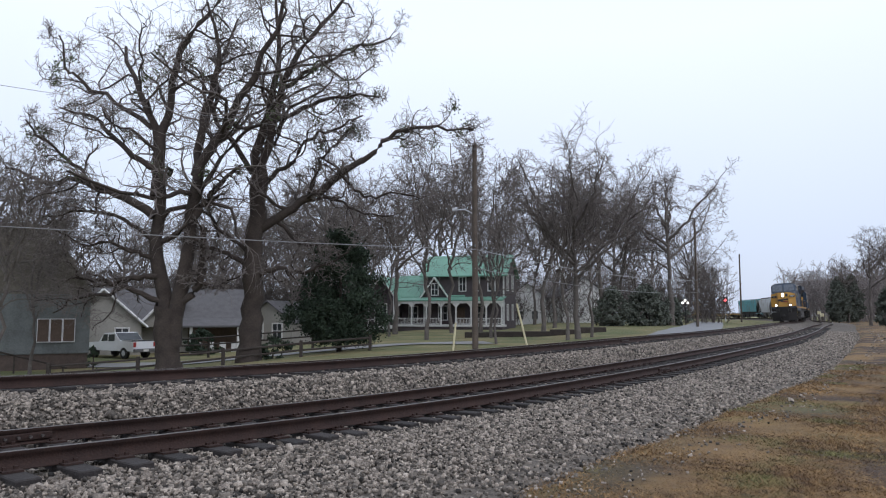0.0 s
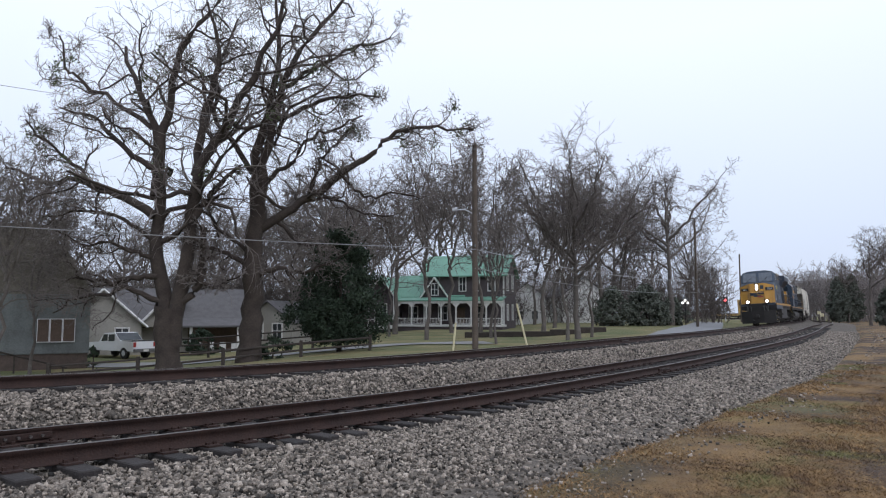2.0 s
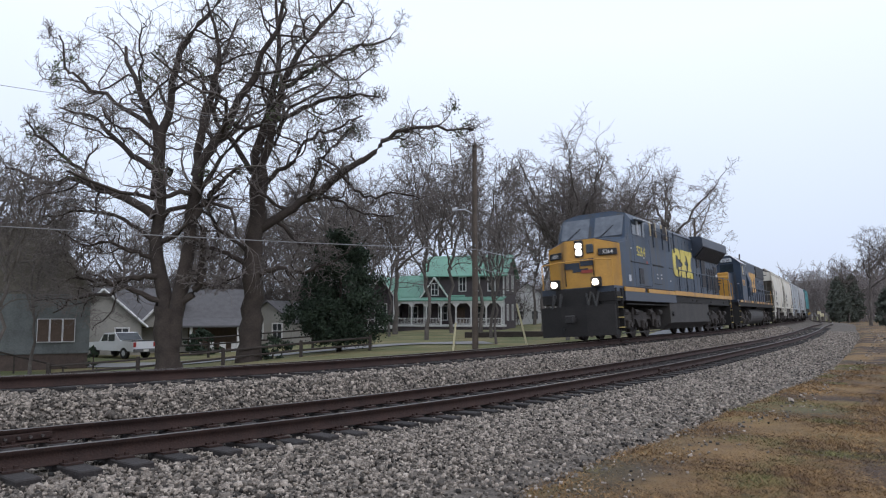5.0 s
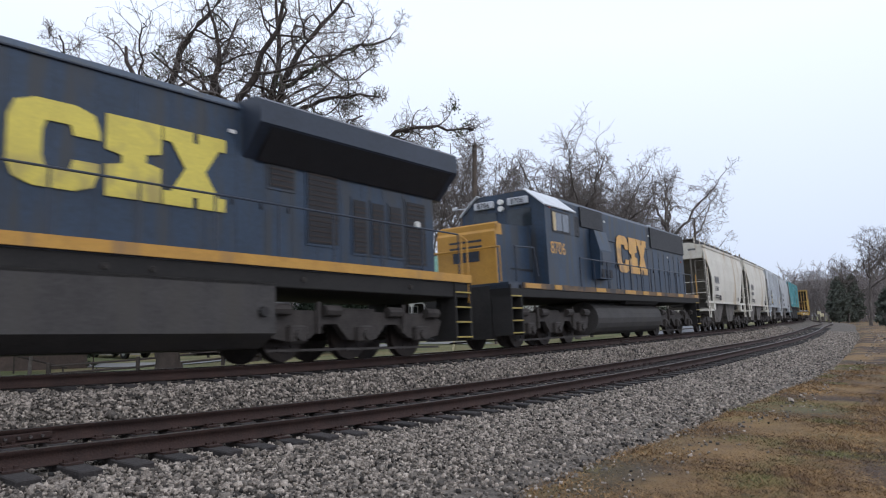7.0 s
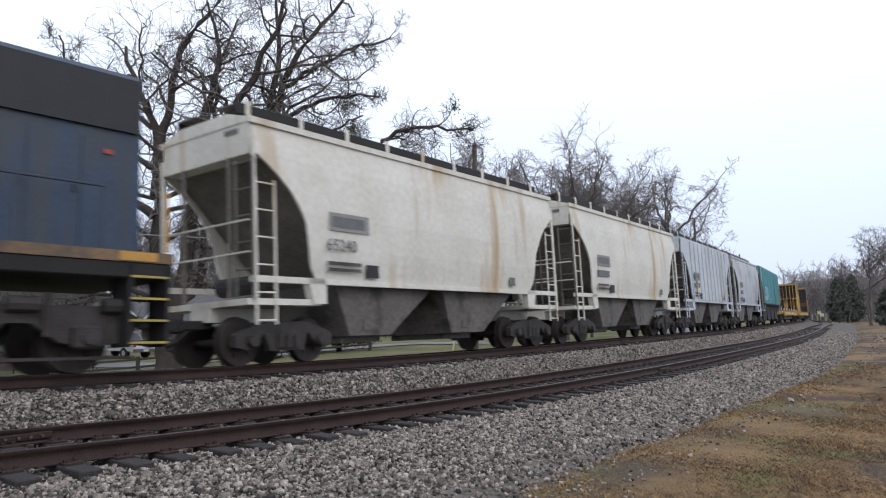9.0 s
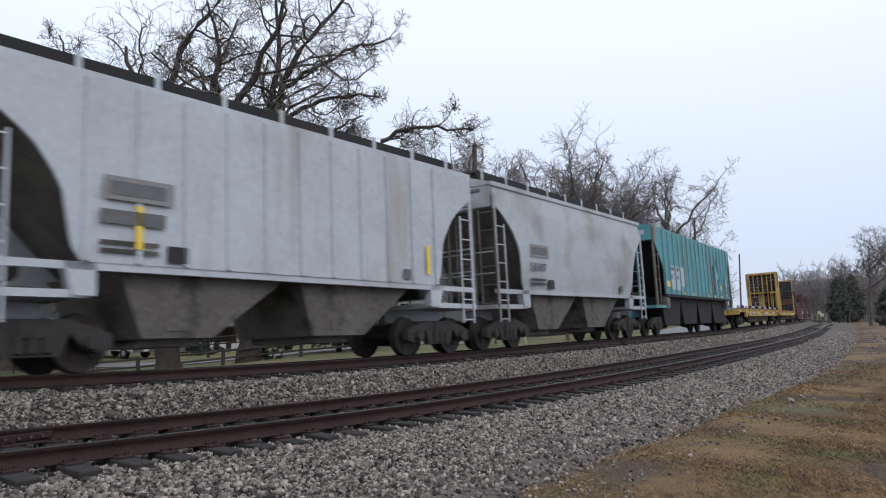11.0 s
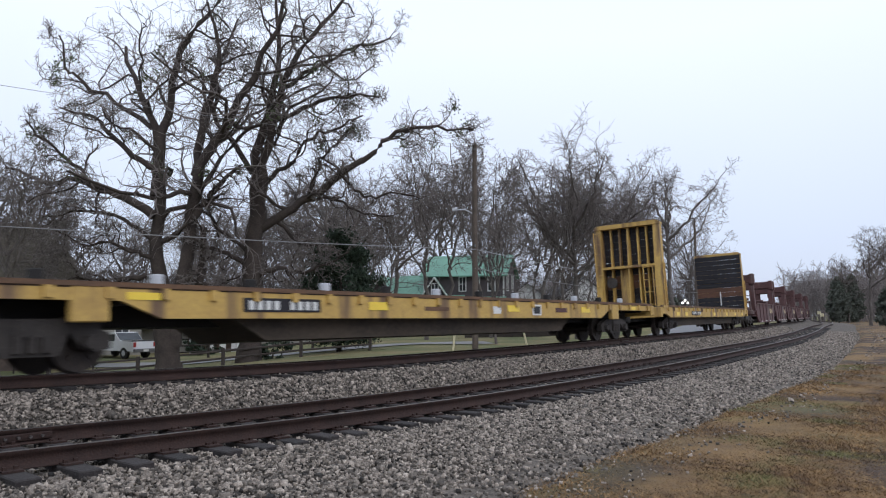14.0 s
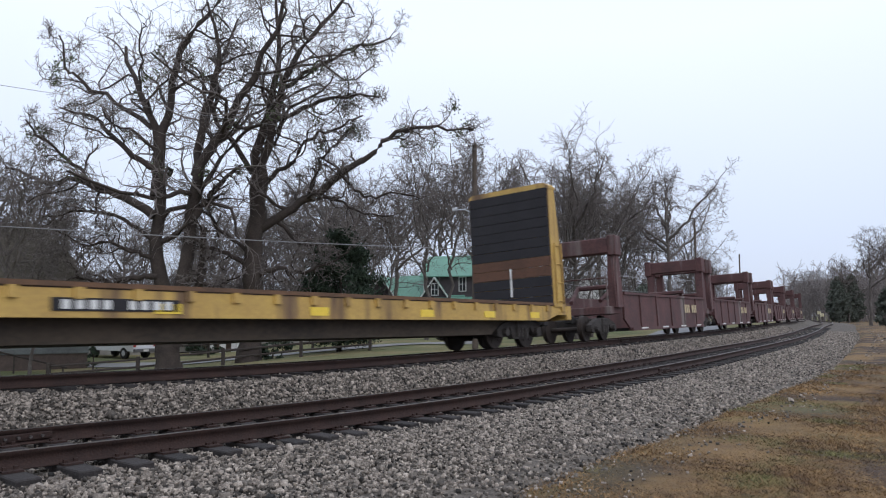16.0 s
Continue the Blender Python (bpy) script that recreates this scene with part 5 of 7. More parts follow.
    # Glint on the blower box, put on as a flat dark-blue plate.
    plate("side_glint", car, 1.75, 2.6, 1.355, 2.75, 3.25, M["blue_dark"], 0.012)
    words("8706", 0.56, car, 7.28, 1.505, 2.86, M["letter_orange"])
    emblem(car, 0.08, -3.6, 1.012, 2.65, 4.15, M["letter_orange"])
    handrail(car, [5.0 - 1.25 * k for k in range(12)], 1.48, 1.87, 2.85, M["blue_dark"])
    handrail(car, [5.0 - 1.25 * k for k in range(12)], -1.48, 1.87, 2.85, M["blue_dark"])
    pipe("handrail", [(9.6, 1.45, 1.9), (9.6, 1.45, 2.9), (8.4, 1.45, 2.95), (8.2, 1.45, 2.1)], 0.025, M["blue_dark"], car)
    pipe("handrail", [(-9.8, 1.45, 1.9), (-9.8, 1.45, 2.9)], 0.025, M["yellow"], car)
    pipe("front_rail", [(10.05, -1.2, 1.9), (10.05, -1.2, 2.9), (10.05, 1.2, 2.9), (10.05, 1.2, 1.9)], 0.025, M["yellow"], car)
    bm = bmesh.new()
    for y in (-0.75, 0.75):
        tube(bm, (-3.95, y, 0.82), (3.4, y, 0.82), 0.60, None, 20)
    box(bm, -3.9, 3.35, -0.8, 0.8, 0.25, 1.35)
    part("fuel_tank", bm, M["tank"], car, "rounded black fuel tank")
    bm = bmesh.new()
    tube(bm, (-3.4, 1.25, 1.52), (0.6, 1.25, 1.52), 0.19, None, 14)
    part("air_reservoir", bm, M["soot_shade"], car)
    plate("door_panel", car, 7.6, 9.0, 0.99, 2.3, 2.36, M["grille"], 0.01)
    bm = bmesh.new()
    prism(bm, [(9.9, 0.3), (10.12, 0.3), (10.12, 1.8), (9.9, 1.85)], "y", -1.4, 0.85)
    part("pilot", bm, M["soot_shade"], car)
    steps(car, 9.45, 1.5, 1, 1.8)
    steps(car, -9.2, 1.5, -1, 1.8)
    for x in (6.6, -6.8):
        truck(car, x, True)
    coupler(car, 10.1)
    coupler(car, -9.9)
    for x in (-5.2, -7.0, -8.7):
        bm = bmesh.new()
        tube(bm, (x, 0, 4.9), (x, 0, 5.05), 0.62, 0.58, 20)
        part("roof_fan", bm, M["blue_dark"], car)
    CARS.append((car, -11.1, 6.7))


def loft_body(car, name, material, levels, label=""):
    """Rings (z, half length, half width), joined into a closed body."""
    bm = bmesh.new()
    rings = []
    for z, lx, ly in levels:
        rings.append([bm.verts.new(c) for c in ((lx, ly, z), (-lx, ly, z), (-lx, -ly, z), (lx, -ly, z))])
    for a, b in zip(rings, rings[1:]):
        for k in range(4):
            bm.faces.new((a[k], a[(k + 1) % 4], b[(k + 1) % 4], b[k]))
    bm.faces.new(rings[0])
    bm.faces.new(rings[-1][::-1])
    bmesh.ops.recalc_face_normals(bm, faces=bm.faces[:])
    return part(name, bm, material, car, label)


def side_sheet(car, outline, widths, material):
    """A side panel whose bulge follows widths (z, y); outline: (x, z)."""
    for s in (1, -1):
        zs = [z for z, _ in widths]
        ol = [p for p in outline]
        bm = bmesh.new()
        rows = []
        lo_z, hi_z = zs[0], zs[-1]
        for q in range(15):
            z = lo_z + (hi_z - lo_z) * q / 14
            lx = np.interp(z, [p[1] for p in ol], [p[0] for p in ol])
            y = np.interp(z, zs, [w for _, w in widths])
            rows.append([bm.verts.new((x, s * yy, z)) for x, yy in ((lx, y), (lx * 0.5, y + 0.012), (0, y + 0.015), (-lx * 0.5, y + 0.012), (-lx, y), (-lx, y - 0.05), (lx, y - 0.05))])
        for a, b in zip(rows, rows[1:]):
            for k in range(7):
                bm.faces.new((a[k], a[(k + 1) % 7], b[(k + 1) % 7], b[k]))
        bm.faces.new(rows[0])
        bm.faces.new(rows[-1])
        bmesh.ops.recalc_face_normals(bm, faces=bm.faces[:])
        part("side_panel", bm, material, car, smooth=False)


def hopper(w, paint, ribbed, label, number, marks=M["grey_bar"]):
    car = thing("hopper_car", label, "hopper car", group="covered hopper cars of the train")
    p = M[paint]
    bulge = [(1.66, 1.42), (2.2, 1.50), (3.0, 1.54), (3.9, 1.50), (4.62, 1.38)] if not ribbed else [(1.66, 1.48), (4.62, 1.48)]
    side_sheet(car, [(4.35, 1.66), (4.5, 1.9), (4.65, 2.76), (5.0, 3.3), (5.4, 3.66), (5.88, 3.97), (5.9, 4.62)], bulge, p)
    # Dark colour paints the shade beneath the sloping end.
    loft_body(car, "slope_body", M["end_shade_brown"], [(1.62, 3.3, 1.36), (3.98, 5.55, 1.44), (3.99, 5.55, 1.4)], "slope sheet coloured dark to stand for its shade")
    for s in (1, -1):
        bm = bmesh.new()
        prism(bm, [(-1.36, 3.98), (1.36, 3.98), (1.37, 4.6), (0.7, 4.84), (-0.7, 4.84), (-1.37, 4.6)], "x", s * 5.55, s * 5.93)
        part("end_panel", bm, p, car)
        plate("number_bar", car, s * 5.93, s * 5.945, 0.65, 4.42, 4.52, marks, 0.4)
        for y in (1.45, 0.72, -0.72, -1.45):
            pipe("corner_post", [(s * 5.9, y, 1.2), (s * 5.9, y, 4.3 if abs(y) > 1 else 4.0)], 0.05, p if abs(y) > 1 else M["end_shade_brown"], car, 4)
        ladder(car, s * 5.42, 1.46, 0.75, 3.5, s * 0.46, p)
        ladder(car, s * 5.93, 0.95, 1.2, 3.9, 0.5, M["end_shade_brown"], "y", 6)
        bm = bmesh.new()
        box(bm, s * 4.2, s * 6.05, -1.42, 1.42, 1.12, 1.24)
        box(bm, s * 4.4, s * 6.05, -0.3, 0.3, 0.85, 1.2)
        part("end_platform", bm, p, car)
        pipe("grab_rail", [(s * 5.98, -1.4, 2.1), (s * 5.98, 1.4, 2.1)], 0.02, p, car)
        pipe("grab_rail", [(s * 5.98, -1.4, 2.7), (s * 5.98, 1.4, 2.7)], 0.02, p, car)
        bm = bmesh.new()
        prism(bm, [(s * 4.45, 1.15), (s * 4.1, 1.15), (s * 4.1, 1.66), (s * 4.6, 1.66)], "y", 1.28, 1.47)
        part("jacking_pad", bm, p, car)
        bm = bmesh.new()
        tube(bm, (s * 5.0, -0.7, 1.6), (s * 5.0, 0.5, 1.6), 0.2, None, 12)
        part("air_reservoir", bm, M["soot_shade"], car)
    bm = bmesh.new()
    prism(bm, [(-1.40, 4.60), (1.40, 4.60), (1.43, 4.66), (0.75, 4.86), (-0.75, 4.86), (-1.43, 4.66)], "x", -5.95, 5.95)
    for y in (1.40, -1.44):
        box(bm, -5.98, 5.98, y, y + 0.05, 4.56, 4.68)
    part("roof", bm, p, car)
    for y in (0.62, -0.62):
        bm = bmesh.new()
        box(bm, -5.9, 5.9, y - 0.3, y + 0.3, 5.04, 5.07)
        for k in range(9):
            x = -5.6 + k * 1.4
            box(bm, x - 0.02, x + 0.02, y - 0.28, y + 0.28, 4.7, 5.05)
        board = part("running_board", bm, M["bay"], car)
        for k in range(9):
            x = -5.6 + k * 1.4
            bm = bmesh.new()
            box(bm, x - 0.05, x + 0.05, y * 1.52 - 0.02, y * 1.52 + 0.02, 4.84, 5.16)
            part("board_bracket", bm, p, board, "pale bracket")
        bm = bmesh.new()
        box(bm, -5.9, 5.9, y * 1.5 - 0.012, y * 1.5 + 0.012, 4.88, 5.08)
        part("board_edge", bm, M["soot_shade"], board)
    for k in range(4):
        bm = bmesh.new()
        box(bm, -4.4 + k * 2.5, -3.2 + k * 2.5, -0.28, 0.28, 4.86, 5.0, 0.03)
        part("roof_hatch", bm, p, car)
    for y in (1, -1):
        bm = bmesh.new()
        box(bm, -5.95, 5.95, y * 1.36, y * 1.47, 1.54, 1.66)
        part("side_sill", bm, p, car)
    if ribbed:
        for k in range(11):
            x = -4.3 + k * 0.86
            for y in (1.48, -1.54):
                bm = bmesh.new()
                box(bm, x - 0.045, x + 0.045, y, y + 0.06, 1.68, 4.55)
                part("rib", bm, p, car)
    for pts in ([(3.6, 1.6), (3.2, 0.5), (1.85, 0.5), (0.2, 1.6)], [(-0.2, 1.6), (-0.5, 0.5), (-2.0, 0.5), (-3.6, 1.6)]):
        bm = bmesh.new()
        prism(bm, pts, "y", -1.22, 1.22)
        cx = (pts[1][0] + pts[2][0]) / 2
        box(bm, cx - 0.6, cx + 0.6, -0.9, 0.9, 0.36, 0.5)
        box(bm, cx - 0.15, cx + 0.25, 1.2, 1.24, 0.62, 0.85)
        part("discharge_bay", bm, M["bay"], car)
    plate("initials_panel", car, 2.85, 4.05, 1.55, 2.66, 3.04, M["hop_shade"], 0.006)
    plate("initials_bar", car, 3.0, 3.95, 1.556, 2.74, 2.96, marks, 0.008)
    if number:
        words(number, 0.36, car, 4.15, 1.562, 2.24, marks)
    else:
        plate("number_bar", car, 3.0, 4.1, 1.55, 2.28, 2.50, marks, 0.008)
    for k in range(2):
        plate("data_bar", car, 3.1, 4.1, 1.53, 1.95 - k * 0.13, 2.02 - k * 0.13, M["bay"], 0.008)
    plate("data_panel", car, 2.55, 2.95, 1.53, 1.72, 2.0, M["grille"], 0.01)
    plate("data_panel", car, -3.3, -3.05, 1.53, 1.75, 1.98, M["grey_bar"], 0.01)
    if ribbed:
        for x in (-4.0, 3.4):
            plate("reflector", car, x, x + 0.12, 1.55, 1.9, 2.6, M["reflector"], 0.008)
    for x in (4.85, -4.85):
        truck(car, x)
    coupler(car, 6.0)
    coupler(car, -6.0)
    CARS.append((car, w, 4.85))


def teal_hopper():
    car = thing("hopper_car", "rust-streaked teal ribbed covered hopper car with white lettering panels", "hopper car", group="covered hopper cars of the train")
    side_sheet(car, [(6.72, 1.8), (6.74, 2.95), (7.4, 3.6), (8.0, 4.15), (8.1, 4.74)], [(1.8, 1.46), (4.74, 1.46)], M["teal"])
    # Near-black colour here includes the shade inside the open ends.
    loft_body(car, "slope_body", M["soot_shade"], [(1.7, 5.2, 1.38), (4.3, 7.7, 1.40), (4.31, 7.7, 1.3)], "slope sheet near-black with soot and painted shade")
    for s in (1, -1):
        bm = bmesh.new()
        box(bm, s * 7.7, s * 8.12, -1.4, 1.4, 4.15, 4.74)
        part("end_panel", bm, M["teal"], car)
        plate("number_bar", car, s * 8.12, s * 8.13, 0.5, 4.4, 4.6, M["pale_panel"], 0.6)
        for y in (1.42, 0.7, -0.7, -1.42):
            pipe("corner_post", [(s * 8.05, y, 1.25), (s * 8.05, y, 4.72)], 0.07, M["end_shade_brown"] if abs(y) > 1 else M["teal"], car, 4)
        ladder(car, s * 7.5, 1.44, 1.25, 3.6, s * 0.5, M["end_shade_brown"], n=5)
        bm = bmesh.new()
        box(bm, s * 6.2, s * 8.3, -1.44, 1.44, 1.2, 1.32)
        box(bm, s * 6.4, s * 8.3, -0.3, 0.3, 0.85, 1.25)
        part("end_platform", bm, M["teal"], car)
        bm = bmesh.new()
        prism(bm, [(s * 6.75, 1.25), (s * 6.2, 1.25), (s * 6.2, 1.75), (s * 6.75, 1.75)], "y", 1.3, 1.48)
        part("jacking_pad", bm, M["end_shade_brown"], car)
        bm = bmesh.new()
        tube(bm, (s * 7.1, -0.6, 1.75), (s * 7.1, 0.6, 1.75), 0.24, None, 12)
        part("air_reservoir", bm, M["soot_shade"], car)
    bm = bmesh.new()
    prism(bm, [(-1.46, 4.7), (1.46, 4.7), (1.46, 4.78), (0.6, 4.9), (-0.6, 4.9), (-1.46, 4.78)], "x", -8.15, 8.15)
    part("roof", bm, M["teal"], car)
    bm = bmesh.new()
    box(bm, -7.9, 7.9, -0.5, 0.5, 4.9, 4.98)
    part("roof_hatch", bm, M["soot_shade"], car)
    for k in range(17):
        x = 6.7 - k * 0.866
        for y in (1.462, -1.532):
            bm = bmesh.new()
            box(bm, x - 0.05, x + 0.05, y, y + 0.07, 1.82, 4.7)
            part("rib", bm, M["teal_rib"], car)
    for y in (1, -1):
        bm = bmesh.new()
        box(bm, -7.2, 6.8, y * 1.40, y * 1.53, 1.70, 1.82)
        part("side_sill", bm, M["soot_shade"], car)
    # Filler box added between the bays to close the gaps with dark.
    bm = bmesh.new()
    box(bm, -6.7, 6.7, -1.12, 1.12, 0.95, 1.72)
    part("centre_sill", bm, M["soot_shade"], car)
    for x0 in (5.2, 1.8, -1.6, -5.0):
        bm = bmesh.new()
        prism(bm, [(x0 + 1.74, 1.72), (x0 + 1.25, 0.46), (x0 - 1.25, 0.46), (x0 - 1.74, 1.72)], "y", -1.25, 1.25)
        part("discharge_bay", bm, M["soot_shade"], car)
    for k, (a, b) in enumerate(((5.75, 5.05), (4.9, 4.15), (4.05, 3.3))):
        plate("lettering_panel", car, b, a, 1.48, 2.05 if k < 2 else 2.25, 3.15, M["pale_panel"], 0.01)
    words("462", 0.36, car, 5.72, 1.49, 2.52, M["grey_bar"])
    words("640", 0.36, car, 4.85, 1.49, 2.52, M["grey_bar"])
    for a, b in ((5.7, 5.15), (4.7, 4.3)):
        plate("initials_bar", car, b, a, 1.491, 2.92, 3.08, M["grey_bar"], 0.006)
    plate("reflector", car, 5.95, 6.5, 1.48, 2.15, 2.42, M["reflector"], 0.01)
    for x in (3.3, 1.5, -1.9, -3.6, -5.2):
        plate("reflector", car, x - 0.25, x + 0.25, 1.48, 1.86, 1.97, M["reflector"], 0.01)
    for pts in ([(-3.25, 2.00), (-3.25, 3.55), (-4.15, 4.10), (-4.15, 3.72), (-3.60, 3.36), (-3.60, 2.00)], [(-4.25, 4.10), (-5.05, 3.55), (-5.05, 2.75), (-4.75, 2.60), (-5.05, 2.00), (-4.65, 1.95), (-4.30, 2.55), (-4.30, 2.85), (-4.68, 3.00), (-4.68, 3.40), (-4.25, 3.72)]):
        bm = bmesh.new()
        prism(bm, pts, "y", 1.465, 1.478)
        part("emblem_block", bm, M["grille"], car)
    for x0, x1, z in ((-3.64, -3.92, 3.3), (-4.24, -4.64, 3.3)):
        plate("emblem_block", car, x1, x0, 1.466, 2.3, z, M["pale_panel"], 0.008)
    plate("reflector", car, -5.55, -5.1, 1.468, 2.32, 2.58, M["reflector"], 0.01)
    for z in (2.15, 2.62):
        plate("data_panel", car, -6.35, -6.05, 1.468, z, z + 0.36, M["grille"], 0.012)
    plate("data_panel", car, -6.3, -5.9, 1.48, 2.05, 2.7, M["grey_bar"], 0.01)
    for x in (6.9, -6.9):
        truck(car, x)
    coupler(car, 8.2)
    coupler(car, -8.2)
    CARS.append((car, 62.4, 6.9))


def flat_sides(car, half, ends, z0, z1, zdeck):
    for y in (1, -1):
        bm = bmesh.new()
        prism(bm, [(half, zdeck), (-half, zdeck), (-half, z1), (-ends, z1), (-ends + 0.7, z0), (ends - 0.7, z0), (ends, z1), (half, z1)], "y", y * 1.36, y * 1.44)
        part("side_sill", bm, M["flat_yellow"], car)
        for k in range(int(half * 2 / 0.95)):
            x = -half + 0.5 + k * 0.95
            bm = bmesh.new()
            box(bm, x - 0.07, x + 0.07, y * 1.44, y * 1.50, zdeck - 0.16, zdeck + 0.02)
            part("stake_pocket", bm, M["flat_yellow"], car)
    bm = bmesh.new()
    box(bm, -half + 0.1, half - 0.1, -1.42, 1.42, zdeck, zdeck + 0.05)
    part("deck", bm, M["deck_wood"], car, "worn brown plank deck")
    bm = bmesh.new()
    box(bm, -half, half, -0.35, 0.35, z0 - 0.1, zdeck)
    for k in range(int(half)):
        x = -half + 1 + k * 2
        box(bm, x - 0.06, x + 0.06, -1.36, 1.36, zdeck - 0.25, zdeck)
    part("centre_sill", bm, M["soot_shade"], car)
    bm = bmesh.new()
    e = ends - 2.0
    prism(bm, [(-e, zdeck - 0.2), (-e + 1.2, 0.40), (e - 1.2, 0.40), (e, zdeck - 0.2)], "y", -1.05, 1.05)
    part("belly_sill", bm, M["belly"], car, "dark grimy fish-belly underframe")
    for y in (1, -1):
        bm = bmesh.new()
        box(bm, -half + 0.05, half - 0.05, y * 1.40, y * 1.47, zdeck + 0.022, zdeck + 0.10)
        part("deck_edge", bm, M["rust_edge"], car, "rust-brown deck edge")


def flat_car():
    car = thing("flat_car", "long yellow flat car with bare stake-pocketed deck", "flat car", group="yellow flat cars of the train")
    flat_sides(car, 13.7, 9.4, 0.80, 1.08, 1.27)
    for k in range(14):
        x = 12.6 - k * 1.95
        for y in (1.2, -1.35):
            bm = bmesh.new()
            box(bm, x - 0.09, x + 0.09, y, y + 0.17, 1.32, 1.54, 0.02)
            part("container_pedestal", bm, M["pale_panel"] if k % 2 == 0 else M["soot_shade"], car)
    plate("nameplate", car, 5.1, 7.05, 1.445, 0.92, 1.18, M["board"], 0.01)
    for k in range(9):
        if k != 4:
            bm = bmesh.new()
            box(bm, 6.92 - k * 0.2, 6.80 - k * 0.2, 1.456, 1.460, 0.96, 1.13)
            part("name_bar", bm, M["white"], car)
    plate("data_panel", car, -4.25, -3.70, 1.445, 0.88, 1.2, M["white"], 0.008)
    plate("data_panel", car, -4.17, -3.78, 1.453, 0.93, 1.15, M["grille"], 0.008)
    plate("data_panel", car, -1.9, -1.5, 1.445, 0.92, 1.12, M["white"], 0.008)
    for x in (9.0, 3.3, -2.6, -7.4, -11.6, 12.4):
        plate("reflector", car, x - 0.32, x + 0.32, 1.445, 0.98 if abs(x) < 9 else 1.1, 1.16 if abs(x) < 9 else 1.22, M["reflector"], 0.008)
    plate("data_panel", car, 1.6, 0.6, 1.445, 0.98, 1.08, M["rust_edge"], 0.006)
    plate("data_bar", car, -6.0, -5.2, 1.445, 0.98, 1.12, M["oxide"], 0.008)
    for s in (1, -1):
        bm = bmesh.new()
        box(bm, s * 13.5, s * 13.85, -1.48, 1.48, 0.9, 1.28, 0.02)
        part("end_sill", bm, M["flat_yellow"], car)
        truck(car, s * 10.6)
        coupler(car, s * 13.8)
        bm = bmesh.new()
        box(bm, s * 9.6, s * 10.2, 1.30, 1.46, 0.75, 1.3, 0.02)
        part("jacking_pad", bm, M["flat_yellow"], car)
    CARS.append((car, 86.2, 10.6))


def bulkhead_flat():
    car = thing("bulkhead_flat_car", "yellow bulkhead flat car with empty deck and tall end walls", "flat car", group="yellow flat cars of the train")
    flat_sides(car, 10.8, 10.0, 0.78, 0.95, 1.22)
    for s in (1, -1):
        for y in (-1.34, 1.34):
            bm = bmesh.new()
            prism(bm, [(s * 9.77, 1.2), (s * 10.50, 1.2), (s * 10.42, 2.6), (s * 10.16, 4.92), (s * 9.77, 4.95)], "y", y - 0.14, y + 0.14)
            part("corner_column", bm, M["flat_yellow"], car, "wide tapering yellow corner column")
        for y in (-0.82, -0.42, 0.0, 0.42, 0.82):
            bm = bmesh.new()
            deep = 0.62 if y == 0.0 else 0.36
            prism(bm, [(s * 9.77, 1.2), (s * (9.77 + deep), 1.2), (s * (9.77 + deep * 0.45), 4.92), (s * 9.77, 4.95)], "y", y - 0.035, y + 0.035)
            part("upright", bm, M["flat_yellow"], car)
        bm = bmesh.new()
        box(bm, s * 9.80, s * 10.34, -1.2, 1.2, 3.08, 3.18)
        part("cross_beam", bm, M["flat_yellow"], car)
        bm = bmesh.new()
        prism(bm, [(-1.5, 4.93), (1.5, 4.93), (1.5, 5.02), (1.36, 5.12), (-1.36, 5.12), (-1.5, 5.02)], "x", s * 9.7, s * 10.2)
        part("top_beam", bm, M["flat_yellow"], car)
        bm = bmesh.new()
        prism(bm, [(s * 9.78, 1.3), (s * 10.28, 1.3), (s * 9.9, 3.05), (s * 9.78, 3.05)], "y", -0.38, -0.04)
        part("stiffener", bm, M["flat_yellow"], car)
        bm = bmesh.new()
        tube(bm, (s * 10.30, -0.75, 2.45), (s * 10.42, -0.75, 2.45), 0.24, 0.24, 14)
        tube(bm, (s * 10.1, -0.75, 2.45), (s * 10.3, -0.75, 2.45), 0.09, 0.09, 8)
        part("brake_wheel", bm, M["truck"], car, "grimy hand-brake wheel")
        for k in range(12):
            bm = bmesh.new()
            z = 1.25 + k * 0.31
            box(bm, s * 9.68, s * 9.76, -1.46, 1.46, z, z + 0.295)
            part("board", bm, M["board_brown"] if k in (3, 4) else M["board"], car)
        ladder(car, s * 10.35, 1.52, 1.3, 3.2, s * -0.42, M["flat_yellow"])
        ladder(car, s * 10.5, 0.72, 1.3, 3.1, 0.42, M["flat_yellow"], "y")
        ladder(car, s * 10.46, -1.44, 1.3, 4.8, 0.3, M["flat_yellow"], "y")
        bm = bmesh.new()
        box(bm, s * 10.6, s * 10.9, -1.45, 1.45, 0.8, 1.24, 0.02)
        part("end_sill", bm, M["flat_yellow"], car)
        truck(car, s * 8.3)
        coupler(car, s * 10.9)
    plate("white_strap", car, -9.68, -9.64, 0.0, 1.6, 2.5, M["white"], 0.06)
    for x in (8.0, 6.4, 3.4, 0.0, -3.5, -6.2, -8.6):
        plate("reflector", car, x - 0.25, x + 0.25, 1.445, 0.85, 1.02, M["reflector"], 0.01)
    plate("nameplate", car, 3.2, 5.3, 1.445, 0.88, 1.08, M["board"], 0.01)
    for k in range(9):
        if k != 4:
            bm = bmesh.new()
            box(bm, 5.15 - k * 0.21, 5.02 - k * 0.21, 1.456, 1.460, 0.91, 1.05)
            part("name_bar", bm, M["white"], car)
    CARS.append((car, 112.2, 8.3))


